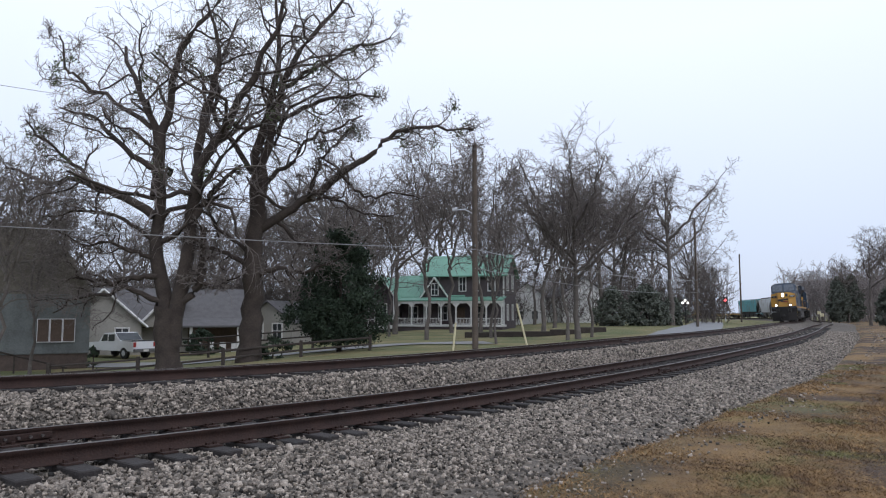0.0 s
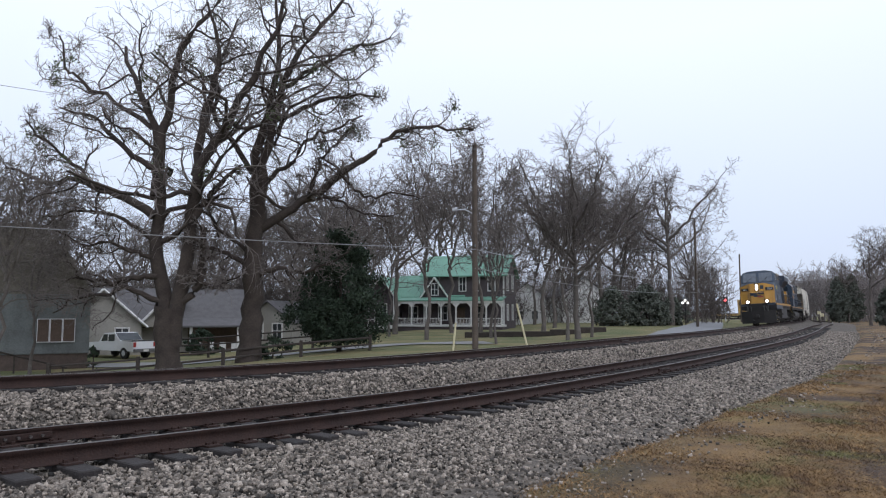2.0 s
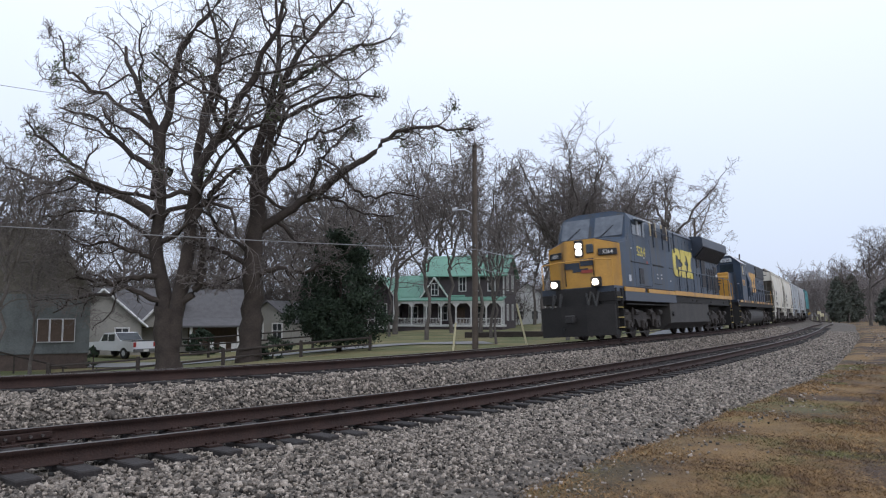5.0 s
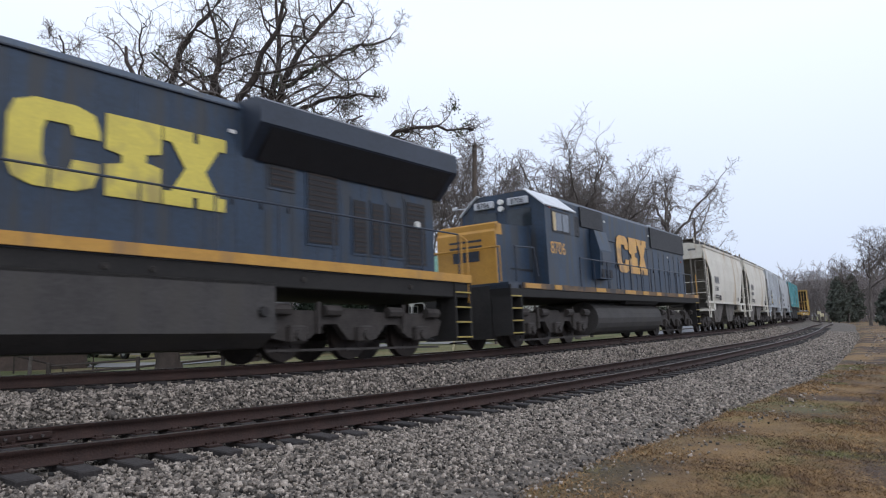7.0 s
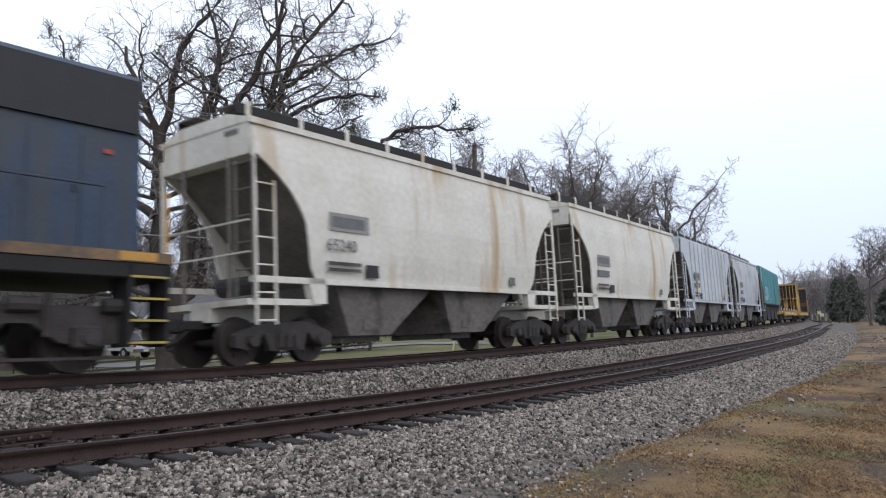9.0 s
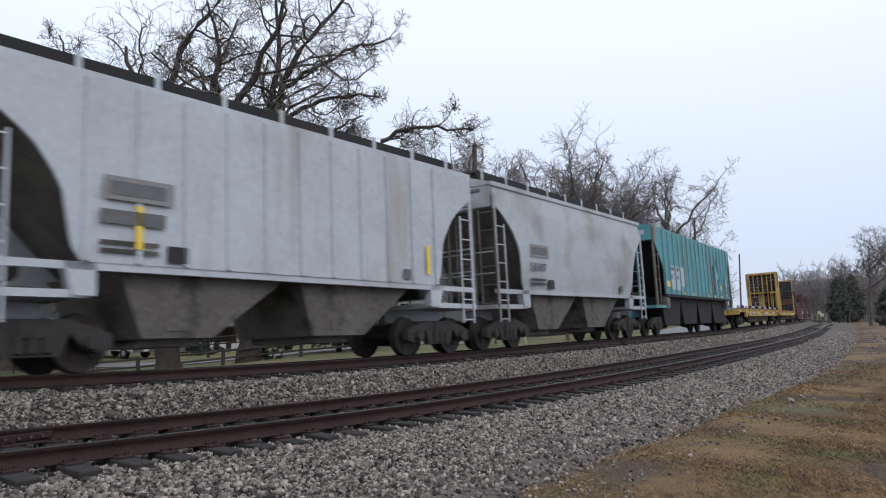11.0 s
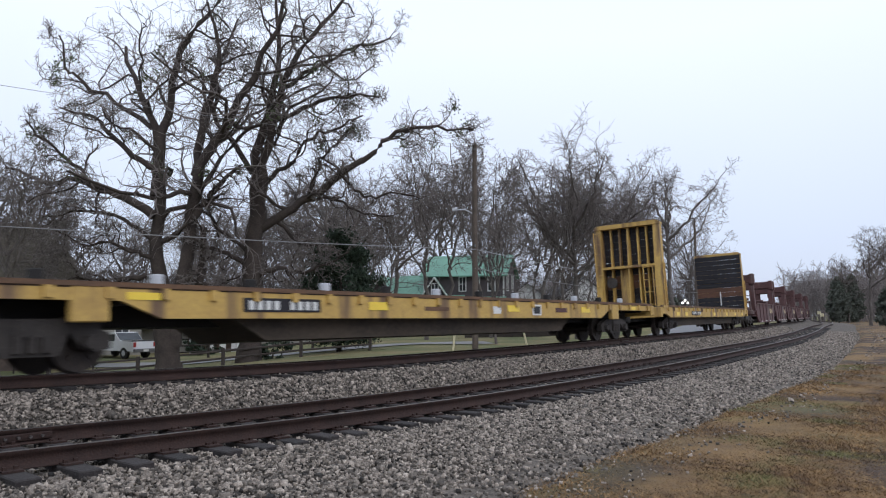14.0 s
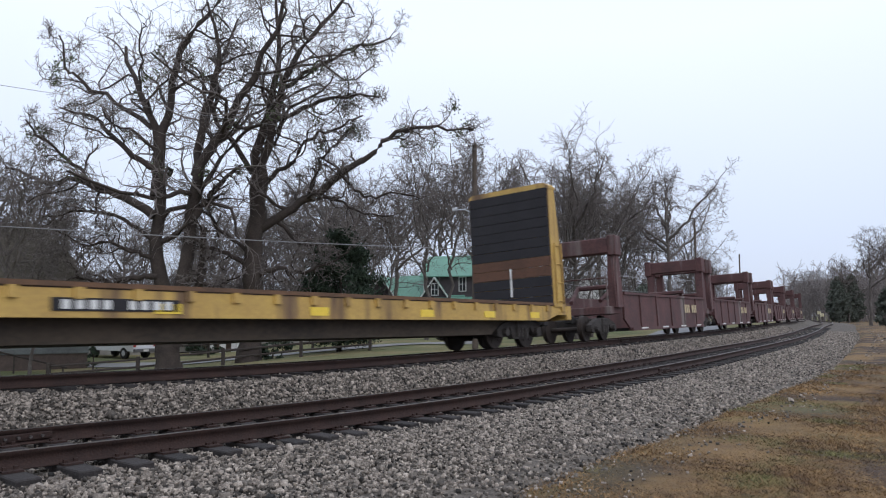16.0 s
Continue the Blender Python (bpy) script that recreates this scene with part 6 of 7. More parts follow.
def well_car(w, first):
    car = thing("well_car", "empty oxide-red container well car with tall end portals", "well car", group="container well cars of the train")
    for y in (1, -1):
        bm = bmesh.new()
        prism(bm, [(6.3, 1.75), (-6.3, 1.75), (-6.3, 0.75), (-5.6, 0.35), (5.6, 0.35), (6.3, 0.75)], "y", y * 1.38, y * 1.46)
        box(bm, -6.3, 6.3, y * 1.40, y * 1.52, 1.68, 1.78)
        box(bm, -5.6, 5.6, y * 1.36, y * 1.54, 0.30, 0.42)
        part("well_side", bm, M["oxide"], car)
        for k in range(5):
            x = -4.4 + k * 2.2
            bm = bmesh.new()
            box(bm, x - 0.05, x + 0.05, y * 1.46, y * 1.51, 0.42, 1.68)
            part("rib", bm, M["oxide"], car)
    bm = bmesh.new()
    for x in (-4.5, 0, 4.5):
        box(bm, x - 0.25, x + 0.25, -1.38, 1.38, 0.30, 0.42)
    part("cross_bearer", bm, M["soot_shade"], car)
    for k in range(7):
        if k != 3:
            bm = bmesh.new()
            box(bm, -2.2 - k * 0.32, -2.42 - k * 0.32, 1.512, 1.52, 1.0, 1.38)
            part("name_bar", bm, M["tan"], car)
    for k in range(4):
        plate("step_plate", car, -4.9 + k * 2.9, -4.1 + k * 2.9, 1.54, 0.36, 0.42, M["white"], 0.02)
    for s in (1, -1):
        for y in (1.28, -1.28):
            bm = bmesh.new()
            prism(bm, [(s * 6.25, 1.2), (s * 6.95, 1.2), (s * 6.75, 3.3), (s * 6.45, 3.3)], "y", y - 0.17, y + 0.17)
            part("portal_post", bm, M["oxide"], car)
        bm = bmesh.new()
        box(bm, s * 6.35, s * 6.9, -1.5, 1.5, 3.25, 3.85, 0.04)
        box(bm, s * 6.3, s * 6.95, 1.2, 1.52, 3.15, 3.92, 0.03)
        box(bm, s * 6.3, s * 6.95, -1.52, -1.2, 3.15, 3.92, 0.03)
        part("portal_beam", bm, M["oxide"], car)
        bm = bmesh.new()
        box(bm, s * 6.3, s * 7.35, -1.3, 1.3, 0.95, 1.25, 0.03)
        part("end_platform", bm, M["oxide"], car)
        bm = bmesh.new()
        for y in (-0.7, 0.5):
            tube(bm, (s * 6.2, y, 1.5), (s * 4.9, y * 1.3, 2.1), 0.09, None, 6)
        tube(bm, (s * 4.9, -0.95, 2.1), (s * 4.9, 0.8, 2.1), 0.1, None, 6)
        part("locking_arm", bm, M["oxide"], car)
        pipe("brake_pipe", [(s * 6.95, 1.4, 1.2), (s * 7.0, 1.4, 2.6), (s * 6.8, 1.4, 3.2)], 0.03, M["oxide"], car)
    truck(car, -7.45)
    if first:
        truck(car, 7.6)
        coupler(car, 7.5)
        pipe("grab_rail", [(7.3, -1.2, 1.25), (7.3, -1.2, 2.3), (7.3, 1.2, 2.3), (7.3, 1.2, 1.25)], 0.025, M["oxide"], car)
    CARS.append((car, w, 6.5))


loco_modern()
loco_older()
hopper(7.2, "hop_cream", False, "dirty cream curved-side covered hopper car with rust streaks", "65240")
hopper(20.5, "hop_cream", False, "dirty cream curved-side covered hopper car with rust streaks", "")
hopper(33.6, "hop_white", True, "pale grey ribbed covered hopper car", "")
hopper(46.7, "hop_grey", False, "grey curved-side covered hopper car with worn paint", "500487")
teal_hopper()
flat_car()
bulkhead_flat()
for k in range(6):
    well_car(134.4 + 15.0 * k, k == 0)
# ---- houses, yard things, poles ----
M["green_roof"] = mat("green_metal_roof", (0.12, 0.27, 0.20), (0.15, 0.33, 0.25), 0.55, scale=0.8, fine=6, bump=0.05)
M["mauve"] = mat("mauve_wall", (0.085, 0.068, 0.072), (0.06, 0.05, 0.055), 0.85, scale=1.5, fine=20, bump=0.1)
M["trim"] = mat("white_trim", (0.70, 0.70, 0.69), (0.58, 0.58, 0.57), 0.6, scale=3, fine=20, bump=0.03)
M["pane"] = mat("window_pane", (0.05, 0.055, 0.06), (0.03, 0.033, 0.036), 0.1, scale=1, fine=5, bump=0)
M["clap"] = mat("grey_green_clapboard", (0.17, 0.185, 0.182), (0.10, 0.108, 0.104), 0.8, scale=1.2, fine=18, bump=0.15)
M["shingle"] = mat("brown_shingle", (0.15, 0.135, 0.11), (0.095, 0.083, 0.068), 0.9, scale=2, fine=14, bump=0.4)
M["slate"] = mat("grey_shingle", (0.125, 0.12, 0.125), (0.085, 0.082, 0.086), 0.9, scale=2, fine=14, bump=0.3)
M["cream"] = mat("cream_siding", (0.34, 0.325, 0.295), (0.27, 0.26, 0.235), 0.8, scale=1.2, fine=16, bump=0.1)
M["brick"] = mat("brown_brick", (0.115, 0.085, 0.072), (0.075, 0.056, 0.048), 0.9, scale=3, fine=16, bump=0.4)
M["curtain"] = mat("brown_curtain", (0.12, 0.08, 0.06), (0.08, 0.055, 0.04), 0.8, scale=3, fine=16, bump=0.1)
M["fence"] = mat("fence_wood", (0.055, 0.044, 0.037), (0.032, 0.026, 0.023), 0.95, scale=3, fine=22, bump=0.5)
M["red_board"] = mat("red_brown_board", (0.17, 0.075, 0.048), (0.12, 0.055, 0.036), 0.85, scale=2, fine=16, bump=0.2)
M["pole"] = mat("pole_wood", (0.12, 0.095, 0.078), (0.075, 0.06, 0.05), 0.95, scale=2, fine=18, bump=0.5)
M["wire"] = mat("wire", (0.28, 0.28, 0.29), (0.2, 0.2, 0.21), 0.6, bump=0)
M["asphalt"] = mat("asphalt", (0.23, 0.235, 0.245), (0.18, 0.185, 0.195), 0.8, scale=0.6, fine=18, bump=0.2)
M["drive"] = mat("gravel_drive", (0.26, 0.255, 0.25), (0.19, 0.185, 0.18), 0.9, scale=1, fine=14, bump=0.3)
M["truck_white"] = mat("car_paint_white", (0.74, 0.75, 0.76), (0.68, 0.69, 0.70), 0.25, scale=1, fine=6, bump=0)
M["tyre"] = mat("tyre", (0.018, 0.018, 0.018), (0.012, 0.012, 0.012), 0.85, scale=3, fine=30, bump=0.2)
M["tail"] = mat("tail_lamp", (0.35, 0.02, 0.02), (0.3, 0.02, 0.02), 0.3, bump=0)
M["globe"] = glow("globe_lamp", (1.0, 0.96, 0.9), 1.6)
M["red_signal"] = glow("red_signal", (1.0, 0.04, 0.05), 6.0)
M["guy"] = mat("guy_guard", (0.62, 0.56, 0.36), (0.5, 0.45, 0.3), 0.6, bump=0)


def gable(bm, x0, x1, y0, y1, ze, zr, axis="x", over=0.35, t=0.14):
    """Two roof slabs over a block; axis: the way the ridge runs."""
    if axis == "x":
        ym = (y0 + y1) / 2
        k = (zr - ze) / (ym - y0)
        prism(bm, [(y0 - over, ze - over * k), (ym, zr), (ym, zr + t), (y0 - over, ze - over * k + t)], "x", x0 - over, x1 + over)
        prism(bm, [(y1 + over, ze - over * k), (ym, zr), (ym, zr + t), (y1 + over, ze - over * k + t)], "x", x0 - over, x1 + over)
    else:
        xm = (x0 + x1) / 2
        k = (zr - ze) / (xm - x0)
        prism(bm, [(x0 - over, ze - over * k), (xm, zr), (xm, zr + t), (x0 - over, ze - over * k + t)], "y", y0 - over, y1)
        prism(bm, [(x1 + over, ze - over * k), (xm, zr), (xm, zr + t), (x1 + over, ze - over * k + t)], "y", y0 - over, y1)


def window(house, x, y, z, w, h, side="front", cols=2, rows=2, pane="pane", f=0.11):
    """Window set in a wall: frame proud of the wall, panes behind it. side: front (-y) or right (+x)."""
    m = pose(x, y, z) if side == "front" else pose(x, y, z, 0, 0, 90)
    bm = bmesh.new()
    box(bm, -w / 2 - f, w / 2 + f, -0.09, 0.02, h, h + f)
    box(bm, -w / 2 - f, w / 2 + f, -0.12, 0.02, -f, 0)
    for s in (-1, 1):
        box(bm, s * w / 2, s * (w / 2 + f), -0.088, 0.02, 0, h)
    for c in range(1, cols):
        box(bm, -w / 2 + w * c / cols - 0.03, -w / 2 + w * c / cols + 0.03, -0.06, 0.0, 0, h)
    for r in range(1, rows):
        box(bm, -w / 2, w / 2, -0.055, 0.0, h * r / rows - 0.03, h * r / rows + 0.03)
    fr = part("window", bm, M["trim"], house)
    fr.matrix_basis = m
    bm = bmesh.new()
    box(bm, -w / 2, w / 2, -0.03, -0.01, 0, h)
    part("pane", bm, M[pane], fr)


def green_house():
    h = thing("house", "two-storey mauve-brown house with green metal roof and white porch", "house", put(0.4, 95.0, -16))
    bm = bmesh.new()
    box(bm, -3.0, 7.6, 0, 8, -0.5, 7.0)
    prism(bm, [(0, 7.0), (8, 7.0), (4, 9.5)], "x", -3.0, 7.6)
    part("wall", bm, M["mauve"], h)
    bm = bmesh.new()
    gable(bm, -3.0, 7.6, 0, 8, 7.0, 9.6, "x", 0.5)
    part("roof", bm, M["green_roof"], h, "green metal main roof")
    bm = bmesh.new()
    box(bm, -6.4, -3.0, 0.5, 7, -0.5, 4.1)
    prism(bm, [(-9.8, -0.5), (-6.2, -0.5), (-6.2, 4.2), (-8.0, 6.6), (-9.8, 4.2)], "y", -2.5, 6)
    part("wing_wall", bm, M["mauve"], h)
    bm = bmesh.new()
    gable(bm, -9.8, -6.2, -2.5, 6, 4.2, 6.65, "y", 0.45)
    prism(bm, [(-0.3, 4.0), (4.0, 7.0), (4.0, 7.15), (-0.3, 4.15)], "x", -7.6, 2.5)
    part("wing_roof", bm, M["green_roof"], h)
    bm = bmesh.new()
    prism(bm, [(-3.2, 4.0), (0.4, 4.0), (-1.4, 6.6)], "y", -0.4, 3.0)
    part("dormer", bm, M["mauve"], h)
    bm = bmesh.new()
    gable(bm, -3.2, 0.4, -0.4, 3.2, 4.0, 6.65, "y", 0.3, 0.1)
    part("dormer_roof", bm, M["green_roof"], h)
    for x0, z0, x1, z1, yy in ((-10.3, 3.75, -8.0, 6.6, -2.98), (-5.7, 3.75, -8.0, 6.6, -2.98), (-3.5, 3.7, -1.4, 6.6, -0.74), (0.7, 3.7, -1.4, 6.6, -0.74)):
        pipe("bargeboard", [(x0, yy, z0), (x1, yy, z1)], 0.10, M["trim"], h, 4)
    bm = bmesh.new()
    prism(bm, [(-2.6, 3.55), (0.1, 4.05), (0.1, 4.15), (-2.6, 3.68)], "x", -6.0, 7.9)
    part("porch_roof", bm, M["green_roof"], h, "green porch roof")
    bm = bmesh.new()
    box(bm, -6.0, 7.9, -2.5, -2.35, 3.25, 3.55)
    part("porch_fascia", bm, M["trim"], h)
    bm = bmesh.new()
    box(bm, -6.0, 7.9, -2.6, 0.0, 0.35, 0.6)
    part("porch_floor", bm, M["trim"], h)
    bm = bmesh.new()
    box(bm, -5.9, 7.8, -2.45, 0, -0.5, 0.35)
    part("porch_base", bm, M["mauve"], h)
    for k in range(8):
        x = -5.8 + k * 1.94
        bm = bmesh.new()
        box(bm, x - 0.08, x + 0.08, -2.5, -2.34, 0.6, 3.3)
        prism(bm, [(x - 0.5, 3.25), (x + 0.5, 3.25), (x + 0.08, 2.75), (x - 0.08, 2.75)], "y", -2.46, -2.40)
        part("porch_post", bm, M["trim"], h)
        if k < 7 and k != 3:
            bm = bmesh.new()
            box(bm, x, x + 1.94, -2.45, -2.38, 1.35, 1.43)
            box(bm, x, x + 1.94, -2.45, -2.38, 0.72, 0.78)
            for q in range(9):
                box(bm, x + 0.2 + q * 0.19, x + 0.24 + q * 0.19, -2.43, -2.40, 0.78, 1.35)
            part("porch_railing", bm, M["trim"], h)
    for x in (-4.6, -0.4, 4.6):
        window(h, x, 0.5 if x < -3 else 0.0, 1.2, 1.1, 1.7)
    bm = bmesh.new()
    box(bm, 1.4, 2.5, -0.06, 0.02, 0.6, 2.75)
    part("door", bm, M["curtain"], h)
    for x in (2.2, 4.0, 6.0):
        window(h, x, 0.0, 4.9, 0.8, 1.7)
    window(h, -1.4, -0.4, 4.4, 0.8, 1.4)
    window(h, -8.0, -2.5, 1.0, 1.5, 2.2, cols=3)
    for z in (1.2, 5.0):
        window(h, 7.6, 2.2, z, 0.9, 1.9, "right")
        window(h, 7.6, 5.6, z, 0.9, 1.9, "right")
    for x in (-9.75, -6.25, -2.95, 7.55):
        y = -2.54 if x < -6 else -0.04
        bm = bmesh.new()
        box(bm, x - 0.1, x + 0.1, y, y + 0.1, 0.3, 4.2 if x < -6 else 7.0)
        part("corner_board", bm, M["trim"], h)
    bm = bmesh.new()
    prism(bm, [(-14.5, -0.6), (-6.0, 0.1), (-6.0, 0.55), (-14.5, -0.1)], "y", -3.6, -2.7)
    part("ramp", bm, M["trim"], h, "white entrance ramp")
    pipe("ramp_rail", [(-14.5, -3.6, 0.75), (-6.0, -3.6, 1.45)], 0.06, M["trim"], h)
    for k in range(18):
        x = -14.5 + k * 0.5
        pipe("baluster", [(x, -3.6, -0.1 + k * 0.038), (x, -3.6, 0.75 + k * 0.041)], 0.03, M["trim"], h, 4)


def gambrel_house():
    h = thing("house", "grey-green clapboard house with brown gambrel gable and brick base", "house", put(-25.4, 42.0, 29))
    bm = bmesh.new()
    prism(bm, [(-4.8, 0.9), (4.8, 0.9), (4.8, 4.5 - 0.1), (-4.8, 4.4)], "y", 0, 10)
    part("wall", bm, M["clap"], h)
    for k in range(17):
        bm = bmesh.new()
        z = 0.95 + k * 0.2
        prism(bm, [(-0.045, z), (-0.01, z), (-0.01, z + 0.2), (-0.02, z + 0.2)], "x", -4.8, 4.8)
        part("clapboard", bm, M["clap"], h)
    bm = bmesh.new()
    prism(bm, [(-4.8, 4.4), (4.8, 4.4), (3.3, 6.9), (1.6, 8.3), (-1.6, 8.3), (-3.3, 6.9)], "y", 0.02, 10)
    part("gable_wall", bm, M["shingle"], h, "brown shingled gable")
    bm = bmesh.new()
    prof = [(-5.1, 4.1), (-3.4, 7.0), (-1.65, 8.45), (1.65, 8.45), (3.4, 7.0), (5.1, 4.1), (5.0, 3.95), (3.3, 6.85), (1.6, 8.3), (-1.6, 8.3), (-3.3, 6.85), (-5.0, 3.95)]
    for a, b in ((0, 1), (1, 2), (2, 3), (3, 4), (4, 5)):
        prism(bm, [prof[a], prof[b], prof[11 - b], prof[11 - a]], "y", -0.4, 10.4)
    part("roof", bm, M["shingle"], h)
    bm = bmesh.new()
    box(bm, -4.75, 4.75, 0.05, 9.9, -0.6, 0.9)
    part("brick_base", bm, M["brick"], h)
    for x in (2.35, 3.02, 3.69):
        window(h, x, -0.03, 1.62, 0.58, 1.3, cols=1, rows=1, pane="curtain", f=0.04)
    for k in range(5):
        x = 0.2 + k * 0.8
        pipe("stair_post", [(x, -2.2, -0.4), (x, -2.2, 1.1 - k * 0.22)], 0.05, M["fence"], h)
    pipe("stair_rail", [(0.0, -2.2, 1.25), (3.6, -2.2, 0.2)], 0.05, M["fence"], h)


def ranch_house():
    h = thing("house", "low cream house with grey shingle roof, gables and corner porch", "house", put(-23.5, 62.0, 20))
    bm = bmesh.new()
    box(bm, -7.5, 6.5, 0.0, 9, -0.4, 2.6)
    prism(bm, [(-7.2, -0.4), (-1.6, -0.4), (-1.6, 2.6), (-4.4, 5.2), (-7.2, 2.6)], "y", -2.4, 4)
    prism(bm, [(-1.9, 2.2), (0.5, 2.2), (-0.7, 3.6)], "y", -1.4, 3)
    part("wall", bm, M["cream"], h)
    bm = bmesh.new()
    gable(bm, -7.5, 6.6, 0, 9, 2.5, 5.4, "x", 0.6)
    gable(bm, -7.2, -1.6, -2.4, 5, 2.6, 5.25, "y", 0.45)
    gable(bm, -1.9, 0.5, -1.4, 4, 2.2, 3.65, "y", 0.35)
    part("roof", bm, M["slate"], h)
    for x0, z0, x1, z1, y in ((-7.7, 2.2, -4.4, 5.2, -2.9), (-1.1, 2.2, -4.4, 5.2, -2.9), (-2.3, 1.85, -0.7, 3.6, -1.8), (0.9, 1.85, -0.7, 3.6, -1.8)):
        pipe("bargeboard", [(x0, y, z0), (x1, y, z1)], 0.10, M["trim"], h, 4)
    bm = bmesh.new()
    box(bm, 0.8, 1.6, 0.6, 2.2, 4.0, 4.6)
    gable(bm, 0.7, 1.7, 0.5, 2.4, 4.5, 5.1, "y", 0.15, 0.08)
    part("dormer", bm, M["trim"], h)
    # Flat dark panel on the wall stands for the porch's deep shade.
    bm = bmesh.new()
    box(bm, 2.0, 6.4, -0.08, 0.0, -0.3, 2.4)
    part("porch_recess", bm, M["curtain"], h)
    for x in (2.2, 6.0):
        bm = bmesh.new()
        box(bm, x - 0.12, x + 0.12, -1.9, -1.66, -0.4, 2.3)
        part("porch_post", bm, M["trim"], h)
    bm = bmesh.new()
    prism(bm, [(-2.2, 2.15), (0.2, 2.75), (0.2, 2.88), (-2.2, 2.3)], "x", 1.2, 7.0)
    part("porch_roof", bm, M["slate"], h)
    bm = bmesh.new()
    box(bm, 1.6, 6.6, -2.0, 0, -0.5, -0.15)
    part("porch_floor", bm, M["cream"], h)
    bm = bmesh.new()
    box(bm, -11.2, -7.3, -1.1, -1.0, -0.5, 1.5)
    part("board_screen", bm, M["red_board"], h, "red-brown board fence")
    window(h, -3.0, -2.4, 0.8, 0.9, 1.3)
    for k in range(4):
        bm = bmesh.new()
        x = 2.6 + k * 0.95
        box(bm, x, x + 0.5, -2.0, -1.5, -0.15, 0.3)
        box(bm, x, x + 0.5, -1.6, -1.5, 0.3, 0.9)
        part("porch_seat", bm, M["trim"], h)


def small_house(x, y, rz, wall, roof, name, label, w=6.0, d=6.0, ze=2.5, zr=4.4):
    h = thing(name, label, "house", put(x, y, rz))
    bm = bmesh.new()
    box(bm, -w / 2, w / 2, 0, d, -0.6, ze)
    prism(bm, [(-w / 2, ze), (w / 2, ze), (0, zr)], "y", 0.0, d)
    part("wall", bm, M[wall], h)
    bm = bmesh.new()
    gable(bm, -w / 2, w / 2, 0, d, ze, zr, "y", 0.4)
    part("roof", bm, M[roof], h)
    window(h, -w / 5, 0.0, 0.8, 0.9, 1.3)
    window(h, w / 5, 0.0, 0.8, 0.9, 1.3)


def pickup():
    t = thing("pickup_truck", "white crew-cab pickup truck parked on the drive", "pickup truck", put(-26.2, 56.5, -33))
    bm = bmesh.new()
    prism(bm, [(-0.3, 0.55), (-0.3, 1.05), (0.1, 1.12), (1.35, 1.18), (2.0, 1.82), (3.1, 1.88), (3.3, 1.84), (3.95, 1.28), (5.5, 1.24), (5.55, 0.55)], "y", -0.93, 0.93)
    part("body", bm, M["truck_white"], t, "white painted body")
    for s in (1, -1):
        for x0, x1 in ((1.65, 2.45), (2.55, 3.3)):
            bm = bmesh.new()
            prism(bm, [(x0 + (0.32 if x0 < 2 else 0), 1.72), (x1, 1.74), (x1, 1.25), (x0, 1.22)], "y", s * 0.925, s * 0.94)
            part("side_window", bm, M["glass"], t)
        for x in (0.75, 4.45):
            bm = bmesh.new()
            tube(bm, (x, s * 0.70, 0.40), (x, s * 0.96, 0.40), 0.40, None, 20)
            wh = part("wheel", bm, M["tyre"], t)
            bm = bmesh.new()
            tube(bm, (x, s * 0.95, 0.40), (x, s * 0.975, 0.40), 0.22, 0.2, 12)
            part("rim", bm, M["pale_panel"], wh)
        bm = bmesh.new()
        box(bm, 5.54, 5.58, s * 0.72, s * 0.92, 0.85, 1.2)
        part("tail_light", bm, M["tail"], t, "red tail light")
    bm = bmesh.new()
    prism(bm, [(3.33, 1.81), (3.90, 1.32), (3.93, 1.35), (3.37, 1.84)], "y", -0.87, 0.87)
    part("rear_window", bm, M["glass"], t)
    bm = bmesh.new()
    box(bm, 4.0, 5.42, -0.84, 0.84, 1.22, 1.30)
    part("load_bed", bm, M["tyre"], t)
    bm = bmesh.new()
    box(bm, 5.5, 5.72, -0.92, 0.92, 0.48, 0.72, 0.03)
    part("bumper", bm, M["grey_bar"], t)
    plate("plate_bar", t, 5.72, 5.73, -0.2, 0.52, 0.68, M["white"], 0.4)


green_house()
gambrel_house()
ranch_house()
small_house(-16.6, 70.0, -15, "cream", "slate", "house", "small pale cottage with grey shingle roof", 5.0, 6.0, 2.4, 4.2)
small_house(23.5, 122.0, 10, "trim", "slate", "house", "white gabled house behind bare trees", 8.0, 8.0, 4.5, 7.5)
small_house(13.5, 118.0, -8, "trim", "slate", "house", "white gabled house behind bare trees", 6.0, 8.0, 4.2, 6.5)
pickup()


def strip(name, pts, width, material, label, dz=0.05):
    q = resample([(x, y, 0) for x, y in pts], 40)
    d = np.gradient(q[:, :2], axis=0)
    d /= np.linalg.norm(d, axis=1, keepdims=True)
    n = np.stack([-d[:, 1], d[:, 0]], 1)
    rows = []
    for o in np.linspace(-width / 2, width / 2, 9):
        p = q[:, :2] + n * o
        rows.append(np.concatenate([p, (ground_z(p[:, 0], p[:, 1]) + dz)[:, None]], 1))
    v, f = sweep(rows)
    return tagged(mesh_np(name, v, f[:, ::-1], M[material], smooth=True), label, name, kind="structure")


strip("road", [(13.4, 44.0), (17.6, 53.6), (24.5, 71.0), (32.2, 91.0), (45.0, 125.0), (50.0, 140.0)], 4.4, "asphalt", "grey asphalt street beside the line")
strip("driveway", [(-27.0, 47.5), (-20.0, 46.0), (-13.0, 43.5), (-4.0, 46.5), (3.0, 47.5)], 3.6, "drive", "pale gravel drive across the yards")


